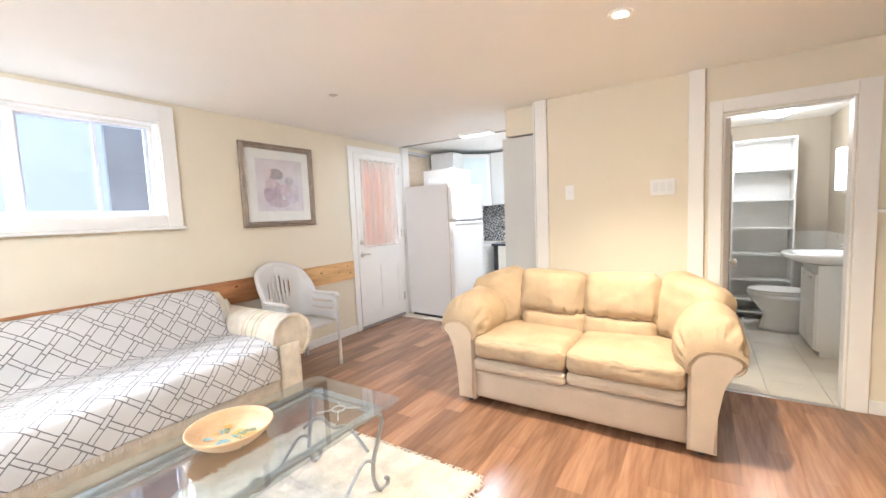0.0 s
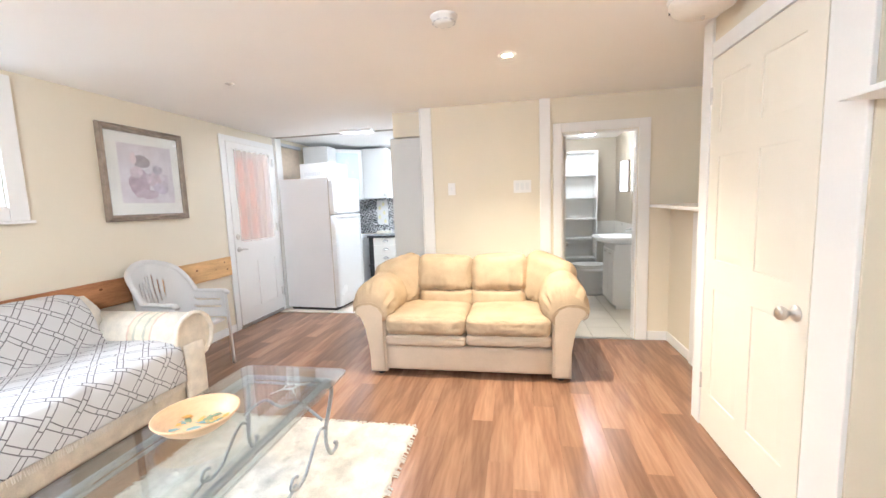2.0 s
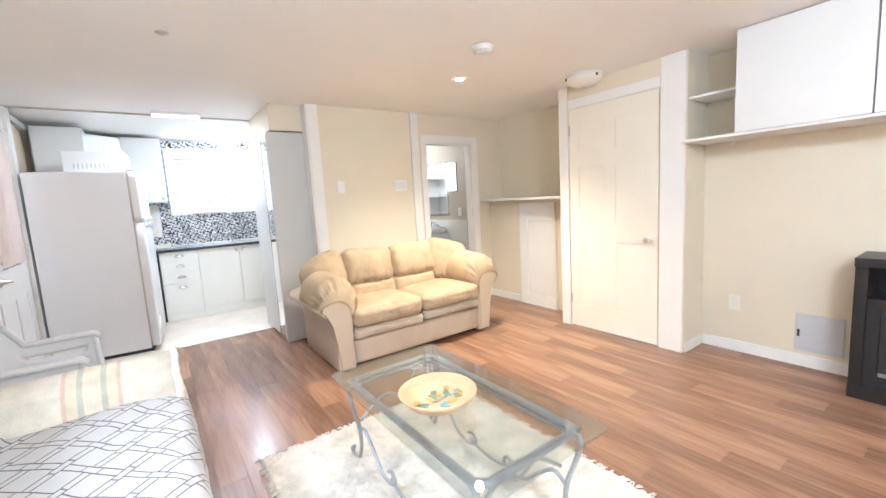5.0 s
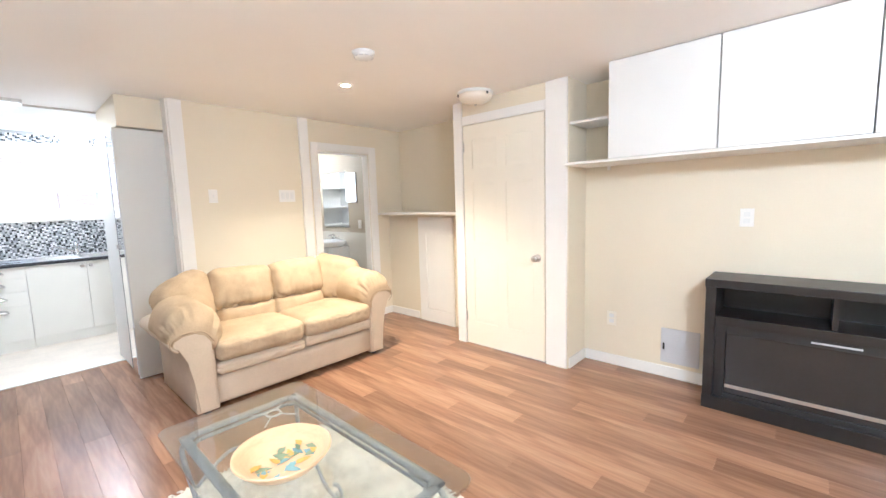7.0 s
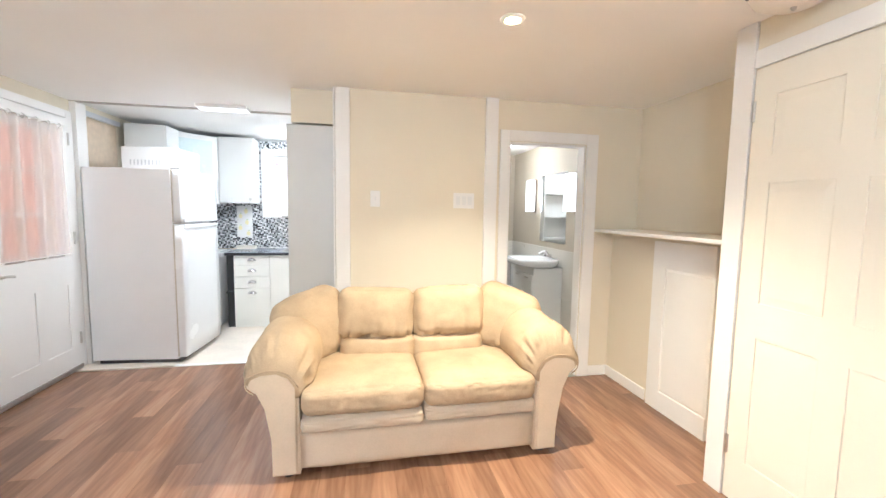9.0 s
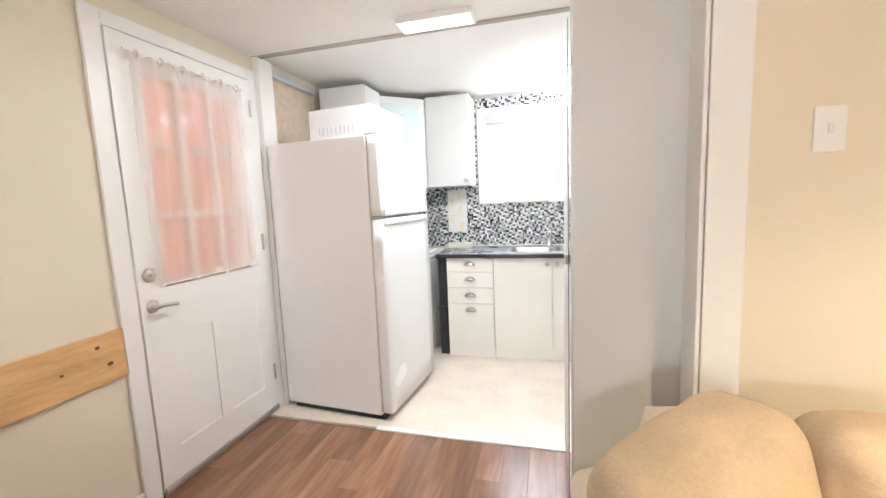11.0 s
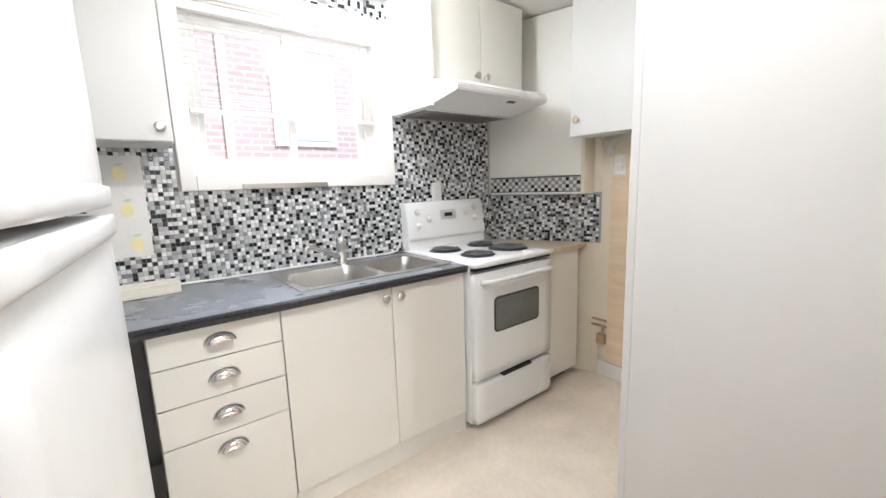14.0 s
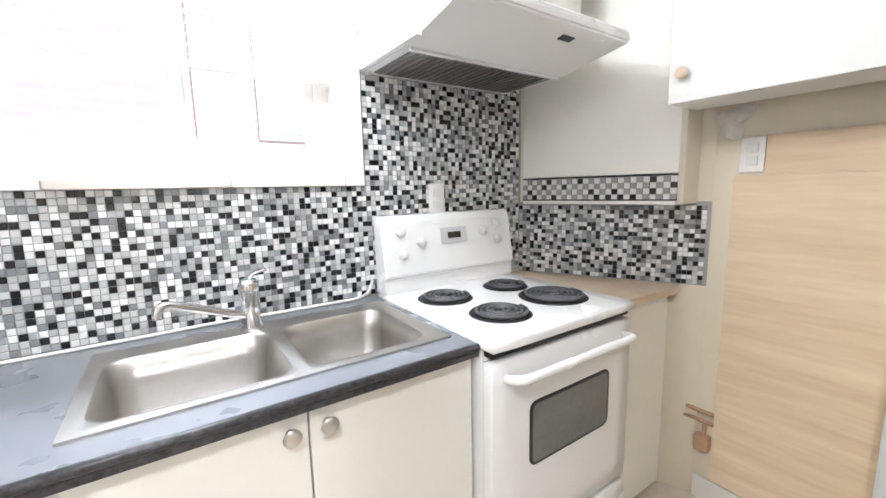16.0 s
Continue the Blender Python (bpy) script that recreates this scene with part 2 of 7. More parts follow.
def spline(pts, n=8, closed=False):
    P = [Vector(p) for p in pts]
    out, k = [], len(P)
    for i in range(k if closed else k - 1):
        a, b, c, d = (P[(i - 1) % k], P[i], P[(i + 1) % k], P[(i + 2) % k]) if closed else (P[max(i - 1, 0)], P[i], P[i + 1], P[min(i + 2, k - 1)])
        for s in range(n):
            t = s / n
            out.append(0.5 * ((2 * b) + (c - a) * t + (2 * a - 5 * b + 4 * c - d) * t * t + (3 * b - a - 3 * c + d) * t ** 3))
    if not closed:
        out.append(P[-1])
    return out


def tube(bm, pts, r, seg=8, n=8, closed=False, smooth=True, flat=1.0):
    """A round bar along a line of points."""
    P = spline(pts, n, closed) if smooth else [Vector(p) for p in pts]
    rings, up = [], Vector((0.13, 0.21, 0.97))
    for i, p in enumerate(P):
        d = (P[(i + 1) % len(P)] - P[i - 1]) if closed else (P[min(i + 1, len(P) - 1)] - P[max(i - 1, 0)])
        d.normalize()
        s = d.cross(up)
        s = (s if s.length > 1e-3 else d.cross(Vector((1, 0, 0)))).normalized()
        u = s.cross(d).normalized()
        up = u
        rings.append([bm.verts.new(p + r * (math.cos(2 * math.pi * k / seg) * s + flat * math.sin(2 * math.pi * k / seg) * u)) for k in range(seg)])
    pairs = list(zip(rings, rings[1:])) + ([(rings[-1], rings[0])] if closed else [])
    for a, b in pairs:
        for k in range(seg):
            bm.faces.new((a[k], a[(k + 1) % seg], b[(k + 1) % seg], b[k]))
    if not closed:
        bm.faces.new(rings[0])
        bm.faces.new(rings[-1][::-1])
    return bm


def pillow(bm, c, size, r, puff=(0, 0, 0), n=10, m=None, rough=0.0, seed=0.0, fold=None):
    """A stuffed block: rounded edges, faces that swell, and soft creases."""
    hx, hy, hz = (s / 2 for s in size)
    H = Vector((hx, hy, hz))
    m = m or Matrix.Identity(4)
    grid = {}
    def vert(i, j, k):
        key = (i, j, k)
        if key not in grid:
            u = Vector([2 * a / n - 1 for a in key])
            p = Vector([u[a] * H[a] for a in range(3)])
            inner = Vector([max(-(H[a] - r), min(H[a] - r, p[a])) for a in range(3)])
            d = p - inner
            if d.length > 1e-6:
                d = d.normalized() * r
            p = inner + d
            for a in range(3):
                b, e = (a + 1) % 3, (a + 2) % 3
                p[a] += puff[a] * u[a] * (1 - u[b] ** 2) * (1 - u[e] ** 2)
            if rough:
                q = (p + Vector((seed, seed * 1.7, seed * 0.6)))
                p += p.normalized() * rough * (noise.noise(q * 7.0) + 0.6 * noise.noise(q * 17.0))
            if fold:
                # pinched creases that run along one axis and die out away from a seam: (depth, run axis, seam axis, seam side, pitch)
                dep, run, seam, side, pit = fold
                w = max(0.0, (u[seam] * side + 0.1) / 1.1) ** (2 if seam == 2 else 6)
                q = Vector([(p[a_] + seed) / (pit * (4.0 if a_ == run else 1.0)) for a_ in range(3)])
                q[seam] += 0.6 * noise.noise(q * 0.7)
                p -= p.normalized() * dep * w * max(0.0, 1.0 - 5.0 * abs(noise.noise(q)))
            grid[key] = bm.verts.new(m @ (Vector(c) + p))
        return grid[key]
    for a in range(3):
        for side in (0, n):
            for i in range(n):
                for j in range(n):
                    def at(x, y):
                        k = [0, 0, 0]
                        k[a], k[(a + 1) % 3], k[(a + 2) % 3] = side, x, y
                        return vert(*k)
                    bm.faces.new((at(i, j), at(i + 1, j), at(i + 1, j + 1), at(i, j + 1)))
    return bm


def panel_door(bm, w, h, t, panels, depth=0.008, edge=0.03):
    """A leaf in x (0..w), z (0..h), y (-t..0) with raised-and-fielded panels on its front face at y = -t."""
    xs = sorted({0, w, *[v for p in panels for v in (p[0], p[2])]})
    zs = sorted({0, h, *[v for p in panels for v in (p[1], p[3])]})
    box(bm, 0, -t + depth, 0, w, 0, h)
    for i in range(len(xs) - 1):
        for j in range(len(zs) - 1):
            cx, cz = (xs[i] + xs[i + 1]) / 2, (zs[j] + zs[j + 1]) / 2
            if not any(p[0] < cx < p[2] and p[1] < cz < p[3] for p in panels):
                box(bm, xs[i], -t, zs[j], xs[i + 1], -t + depth, zs[j + 1])
    bmesh.ops.remove_doubles(bm, verts=bm.verts, dist=1e-5)
    return bm


def panelled_leaf(parent, material, w, h, t, panels, depth=0.008, edge=0.03):
    """A door leaf whose raised-and-fielded panels are pieces of their own."""
    leaf = part("leaf", panel_door(bmesh.new(), w, h, t, panels, depth), material, parent)
    for p in panels:
        bm = bmesh.new()
        g = 0.005
        rings = []
        for k, y in ((g, -t + depth + 0.001), (g, -t + depth - 0.0008), (edge, -t + 0.002)):
            rings.append([bm.verts.new((x, y, z)) for x, z in ((p[0] + k, p[1] + k), (p[2] - k, p[1] + k), (p[2] - k, p[3] - k), (p[0] + k, p[3] - k))])
        for a, b in zip(rings, rings[1:]):
            for i in range(4):
                bm.faces.new((a[i], a[(i + 1) % 4], b[(i + 1) % 4], b[i]))
        bm.faces.new(rings[0])
        bm.faces.new(rings[-1])
        part("door_panel", bm, material, leaf)
    return leaf

# ---- the shell ----
XW, XE, YN, YS, ZC = -3.07, 1.41, 4.10, -1.70, 2.26
KN = 6.60


def wall_y(name, x0, x1, y0, y1, z1, holes, material, label, z0=0.0):
    """A wall along x with openings (x0, x1, z0, z1) right through it."""
    bm = bmesh.new()
    xs = sorted({x0, x1, *[v for h in holes for v in h[:2]]})
    zs = sorted({z0, z1, *[v for h in holes for v in h[2:]]})
    for a, b in zip(xs, xs[1:]):
        for c, d in zip(zs, zs[1:]):
            if not any(h[0] < (a + b) / 2 < h[1] and h[2] < (c + d) / 2 < h[3] for h in holes):
                box(bm, a, y0, c, b, y1, d)
    bmesh.ops.remove_doubles(bm, verts=bm.verts, dist=1e-5)
    return solid(name, bm, material, label, "wall", "structure")


def wall_x(name, y0, y1, x0, x1, z1, holes, material, label, z0=0.0):
    bm = bmesh.new()
    ys = sorted({y0, y1, *[v for h in holes for v in h[:2]]})
    zs = sorted({z0, z1, *[v for h in holes for v in h[2:]]})
    for a, b in zip(ys, ys[1:]):
        for c, d in zip(zs, zs[1:]):
            if not any(h[0] < (a + b) / 2 < h[1] and h[2] < (c + d) / 2 < h[3] for h in holes):
                box(bm, x0, a, c, x1, b, d)
    bmesh.ops.remove_doubles(bm, verts=bm.verts, dist=1e-5)
    return solid(name, bm, material, label, "wall", "structure")


WIN = (0.62, 2.14, 1.42, 2.10)
EDOOR = (4.12, 4.94, 0.0, 2.10)
wall_x("wall_west", YS, KN + 0.2, XW - 0.22, XW, 2.30, [WIN, EDOOR], WALL, "cream painted wall with a window and an entry door")
wall_y("wall_south", XW, XE + 0.1, YS - 0.12, YS, 2.30, [], WALL, "plain cream painted wall")
wall_x("wall_east", YS, 1.60, XE, XE + 0.1, 2.30, [], WALL, "cream painted wall behind the wall cabinets")
wall_y("wall_north", -0.87, 1.72, YN, YN + 0.10, 2.30, [(0.455, 1.115, 0.0, 1.945)], WALL, "cream painted wall with the bathroom doorway")
wall_x("wall_nook", 2.73, YN, 1.40, 1.72, 1.238, [], WALL, "lower cream wall under the ledge")
wall_x("wall_nook_upper", 2.73, YN, 1.62, 1.72, 2.30, [], WALL, "cream wall above the ledge", z0=1.238)
CD = (1.79, 2.62, 0.0, 2.045)
wall_x("wall_closet", 1.60, 2.73, 1.09, 1.19, 2.30, [CD], WALL, "cream closet wall around a white door")
wall_y("wall_closet_side", 1.19, XE + 0.1, 1.60, 1.70, 2.30, [], WALL, "cream side wall of the closet")
wall_y("wall_closet_back", 1.19, 1.72, 2.65, 2.73, 2.30, [], WALL, "cream rear side wall of the closet")
# kitchen
KW = (-1.88, -0.965, 1.345, 2.07)
wall_y("wall_kitchen", XW, 0.40, KN, KN + 0.2, 2.30, [KW], WALL, "kitchen window wall behind the mosaic")
prismw = bmesh.new()
prism(prismw, [(-0.12, KN), (0.20, 5.93), (0.20, 5.42), (0.40, 5.42), (0.40, KN)], 'z', 0, 2.30)
solid("wall_kitchen_east", prismw, WALL, "beige kitchen side wall", "wall", "structure")
wall_x("wall_partition", 4.20, 5.42, 0.10, 0.40, 2.30, [], WALL, "beige partition with a metal corner bead")
# bathroom
wall_y("wall_bath_back", 0.40, 1.72, 6.72, 6.82, 2.30, [], BATHW, "taupe painted bathroom wall")
wall_x("wall_bath_east", 4.20, 6.72, 1.52, 1.62, 2.30, [], BATHW, "taupe painted bathroom wall with a mirror")
wall_x("wall_bath_west", 4.20, 6.72, 0.402, 0.412, 2.30, [], BATHW, "taupe painted bathroom wall")
# ceilings
solid("ceiling", B(XW, YS, ZC, 1.72, 5.03, ZC + 0.1), CEIL, "white painted plaster ceiling", "ceiling", "structure")
solid("ceiling_kitchen", B(XW, 5.03, ZC + 0.012, 0.5, KN, ZC + 0.11), CEIL, "white painted kitchen ceiling", "ceiling", "structure")
solid("ceiling_bath", B(0.412, 5.03, 2.23, 1.52, 6.72, ZC + 0.1), CEIL, "white bathroom ceiling", "ceiling", "structure")
solid("trim_ceiling", B(XW, 5.015, ZC - 0.012, -1.18, 5.045, ZC + 0.02), mat("dim_seam", (0.45, 0.40, 0.34), 0.7), "thin dark seam strip across the ceiling", "trim", "structure")
# the header above the built-in wardrobe
solid("wall_header", B(-1.185, 4.20, 2.02, 0.10, 5.03, 2.30), WALL, "cream header above the wardrobe", "wall", "structure")
# floors
floor = solid("floor", B(XW, YS, -0.06, 1.72, 4.86, -0.012), JOINT, "red-brown laminate plank floor", "floor", "structure")
kfloor = solid("floor_kitchen", B(XW, 4.86, -0.06, 0.5, KN, 0.004), VINYL, "beige mottled vinyl kitchen floor", "floor", "structure")
bfloor = solid("floor_bath", B(0.40, 4.86, -0.06, 1.62, 6.72, -0.008), GROUT, "pale tiled bathroom floor", "floor", "structure")
bfloor2 = solid("floor_bath_front", B(0.40, 4.10, -0.012, 1.62, 4.86, -0.008), GROUT, "pale tiled bathroom floor at the door", "floor", "structure")
solid("threshold", B(0.455, 4.085, -0.012, 1.115, 4.125, 0.006, bevel=0.003), STEEL, "thin metal strip under the bathroom door", "trim", "structure")
solid("threshold_kitchen", B(-2.3, 4.835, -0.012, -1.20, 4.875, 0.007, bevel=0.003), TRIM, "pale strip between laminate and vinyl", "trim", "structure")


# trim
def trim(name, *b, label="white painted trim board", bevel=0.004):
    return solid(name, B(*b, bevel=bevel), TRIM, label, "trim", "structure")


trim("trim_corner_wardrobe", -0.868, YN - 0.02, 0, -0.766, YN - 0.001, ZC - 0.001, label="wide white board at the wall's end")
trim("trim_end", -0.884, YN - 0.02, 0, -0.871, YN + 0.11, ZC - 0.001)
trim("trim_bath_side", 0.255, YN - 0.03, 0, 0.352, YN - 0.001, ZC - 0.001, label="wide white board beside the bathroom door")
# bathroom door casing
trim("trim_bath_left", 0.378, YN - 0.018, 0, 0.453, YN - 0.001, 2.03)
trim("trim_bath_right", 1.117, YN - 0.018, 0, 1.217, YN - 0.001, 2.03)
trim("trim_bath_top", 0.454, YN - 0.018, 1.947, 1.116, YN - 0.001, 2.03)
trim("jamb_bath_left", 0.4551, YN + 0.002, 0, 0.469, YN + 0.10, 1.944)
trim("jamb_bath_right", 1.101, YN + 0.002, 0, 1.1149, YN + 0.10, 1.944)
trim("jamb_bath_top", 0.470, YN + 0.002, 1.931, 1.100, YN + 0.10, 1.9449)
# closet casing
trim("trim_closet_near", 1.072, 1.605, 0, 1.089, 1.785, ZC - 0.001, label="wide white closet corner board")
trim("trim_closet_far", 1.072, 2.628, 0, 1.089, 2.728, ZC - 0.001)
trim("trim_closet_top", 1.074, 1.787, 2.05, 1.089, 2.626, 2.13)
# entry door casing
trim("trim_entry_left", XW + 0.001, 4.04, 0, XW + 0.018, 4.118, 2.165)
trim("trim_entry_right", XW + 0.001, 4.942, 0, XW + 0.018, 5.01, 2.165)
trim("trim_entry_top", XW + 0.001, 4.119, 2.102, XW + 0.018, 4.941, 2.165)
# window casing, west
for nm, b in (("trim_window_right", (XW + 0.001, 2.142, 1.332, XW + 0.022, 2.245, 2.228)), ("trim_window_left", (XW + 0.001, 0.515, 1.332, XW + 0.022, 0.618, 2.228)),
              ("trim_window_top", (XW + 0.001, 0.619, 2.102, XW + 0.022, 2.141, 2.228)), ("trim_window_bottom", (XW + 0.001, 0.619, 1.332, XW + 0.022, 2.141, 1.418))):
    trim(nm, *b)
trim("window_sill", XW + 0.001, 0.50, 1.312, XW + 0.045, 2.26, 1.331)
# kitchen window casing
for nm, b in (("trim_kwindow_left", (-1.94, KN - 0.025, 1.28, -1.882, KN - 0.001, 2.15)), ("trim_kwindow_right", (-0.963, KN - 0.025, 1.28, -0.893, KN - 0.001, 2.15)),
              ("trim_kwindow_top", (-1.881, KN - 0.025, 2.072, -0.964, KN - 0.001, 2.15)), ("trim_kwindow_bottom", (-1.881, KN - 0.025, 1.28, -0.964, KN - 0.001, 1.343))):
    trim(nm, *b)
# baseboards
for nm, b in (("baseboard_west", (XW + 0.001, YS, 0, XW + 0.014, 4.039, 0.085)), ("baseboard_east", (XE - 0.014, YS + 0.02, 0, XE - 0.001, 1.585, 0.085)),
              ("baseboard_closet", (1.10, 1.586, 0, XE - 0.015, 1.599, 0.085)), ("baseboard_north", (-0.764, YN - 0.014, 0, 0.254, YN - 0.001, 0.085)),
              ("baseboard_nook_north", (1.219, YN - 0.014, 0, 1.385, YN - 0.001, 0.085)), ("baseboard_nook", (1.386, 3.60, 0, 1.399, YN - 0.001, 0.085)),
              ("baseboard_kitchen", (0.180, 5.43, 0.004, 0.199, 5.92, 0.10))):
    trim(nm, *b, label="white painted baseboard")
# ledge in the nook
bm = bmesh.new()
prism(bm, [(1.22, YN - 0.001), (1.115, 2.731), (1.619, 2.731), (1.619, YN - 0.001)], 'z', 1.240, 1.262)
solid("trim_ledge", bm, TRIM, "deep white ledge board in the nook", "ledge", "structure")

# ---- living room ----
def fabric_throw():
    """Woven throw: pale ground with dark outlined bands that interlace on the diagonal."""
    m = bpy.data.materials.new("lattice_throw")
    m.use_nodes = True
    n, l = m.node_tree.nodes, m.node_tree.links
    b = n["Principled BSDF"]
    b.inputs["Roughness"].default_value, b.inputs["Specular IOR Level"].default_value = 0.85, 0.2
    uv, sep = n.new("ShaderNodeUVMap"), n.new("ShaderNodeSeparateXYZ")
    mp = n.new("ShaderNodeMapping")
    mp.inputs["Rotation"].default_value = (0, 0, radians(43))
    mp.inputs["Scale"].default_value = (1 / 0.118, 1 / 0.118, 1)
    # hand-drawn waver
    wv, ad = n.new("ShaderNodeTexNoise"), n.new("ShaderNodeVectorMath")
    wv.inputs["Scale"].default_value = 9.0
    ad.operation = 'MULTIPLY_ADD'
    ad.inputs[1].default_value = (0.007, 0.007, 0.0)
    l.new(uv.outputs["UV"], wv.inputs["Vector"])
    l.new(wv.outputs["Color"], ad.inputs[0])
    l.new(uv.outputs["UV"], ad.inputs[2])
    l.new(ad.outputs["Vector"], mp.inputs["Vector"])
    l.new(mp.outputs["Vector"], sep.inputs["Vector"])

    def math_(op, a, b_=None, c=None):
        k = n.new("ShaderNodeMath")
        k.operation = op
        for i, v in enumerate((a, b_, c)):
            if v is None:
                continue
            if isinstance(v, (int, float)):
                k.inputs[i].default_value = v
            else:
                l.new(v, k.inputs[i])
        return k.outputs[0]

    def band(v):  # distance from the middle of a band, 0..0.5
        return math_('ABSOLUTE', math_('SUBTRACT', math_('FRACT', v), 0.5))

    u, v = sep.outputs["X"], sep.outputs["Y"]
    du, dv = band(u), band(v)
    # outlined straps that pass over and under each other, each ending in a link just past its crossing
    H, T, E = 0.115, 0.023, 0.25
    line_u, line_v = math_('COMPARE', du, H, T), math_('COMPARE', dv, H, T)
    turn = math_('MODULO', math_('ADD', math_('ADD', math_('FLOOR', u), math_('FLOOR', v)), 200), 2)
    flip = math_('SUBTRACT', 1.0, turn)
    in_u, in_v = math_('LESS_THAN', du, H + T), math_('LESS_THAN', dv, H + T)
    lu = math_('MULTIPLY', line_u, math_('SUBTRACT', 1.0, math_('MULTIPLY', flip, math_('LESS_THAN', dv, H - T))))
    lv = math_('MULTIPLY', line_v, math_('SUBTRACT', 1.0, math_('MULTIPLY', turn, math_('LESS_THAN', du, H - T))))
    cap_u = math_('MULTIPLY', turn, math_('MULTIPLY', in_u, math_('COMPARE', dv, E, T)))
    cap_v = math_('MULTIPLY', flip, math_('MULTIPLY', in_v, math_('COMPARE', du, E, T)))
    dark = math_('MINIMUM', math_('ADD', math_('ADD', lu, lv), math_('ADD', cap_u, cap_v)), 1.0)
    nz = n.new("ShaderNodeTexNoise")
    nz.inputs["Scale"].default_value = 160
    l.new(uv.outputs["UV"], nz.inputs["Vector"])
    dk = math_('MULTIPLY', dark, math_('MULTIPLY_ADD', nz.outputs["Fac"], 0.7, 0.5))
    mx = n.new("ShaderNodeMix")
    mx.data_type, mx.clamp_factor = 'RGBA', True
    mx.inputs["A"].default_value, mx.inputs["B"].default_value = (0.62, 0.595, 0.57, 1), (0.12, 0.105, 0.105, 1)
    l.new(dk, mx.inputs["Factor"])
    l.new(mx.outputs["Result"], b.inputs["Base Color"])
    bp = n.new("ShaderNodeBump")
    bp.inputs["Strength"].default_value, bp.inputs["Distance"].default_value = 0.35, 0.004
    l.new(math_('SUBTRACT', nz.outputs["Fac"], dark), bp.inputs["Height"])
    l.new(bp.outputs["Normal"], b.inputs["Normal"])
    return m


def stripe_damask():
    m = DAMASK.copy()
    m.name = "striped_damask"
    n, l = m.node_tree.nodes, m.node_tree.links
    b = n["Principled BSDF"]
    base = b.inputs["Base Color"].links[0].from_socket
    tc, sep = n.new("ShaderNodeTexCoord"), n.new("ShaderNodeSeparateXYZ")
    l.new(tc.outputs["Object"], sep.inputs["Vector"])
    ramp = n.new("ShaderNodeValToRGB")
    mr = n.new("ShaderNodeMapRange")
    l.new(sep.outputs["X"], mr.inputs["Value"])
    mr.inputs["From Min"].default_value, mr.inputs["From Max"].default_value = -0.43, -0.19
    ramp.color_ramp.interpolation = 'CONSTANT'
    el = ramp.color_ramp.elements
    el[0].position, el[0].color = 0.0, (1, 1, 1, 1)
    el[1].position, el[1].color = 0.98, (1, 1, 1, 1)
    for p, c in ((0.10, (0.86, 0.66, 0.58, 1)), (0.16, (0.95, 0.9, 0.8, 1)), (0.30, (0.62, 0.66, 0.60, 1)), (0.38, (0.96, 0.92, 0.82, 1)), (0.62, (0.62, 0.66, 0.60, 1)), (0.70, (0.95, 0.9, 0.8, 1)), (0.84, (0.86, 0.66, 0.58, 1)), (0.90, (1, 1, 1, 1))):
        e = el.new(p)
        e.color = c
    l.new(mr.outputs["Result"], ramp.inputs["Fac"])
    mul = n.new("ShaderNodeMix")
    mul.data_type, mul.blend_type = 'RGBA', 'MULTIPLY'
    mul.inputs["Factor"].default_value = 0.8
    l.new(base, mul.inputs["A"])
    l.new(ramp.outputs["Color"], mul.inputs["B"])
    l.new(mul.outputs["Result"], b.inputs["Base Color"])
    return m


THROW, STRIPE = fabric_throw(), stripe_damask()
THREAD = mat("cream_fringe", (0.78, 0.72, 0.62), 0.9)


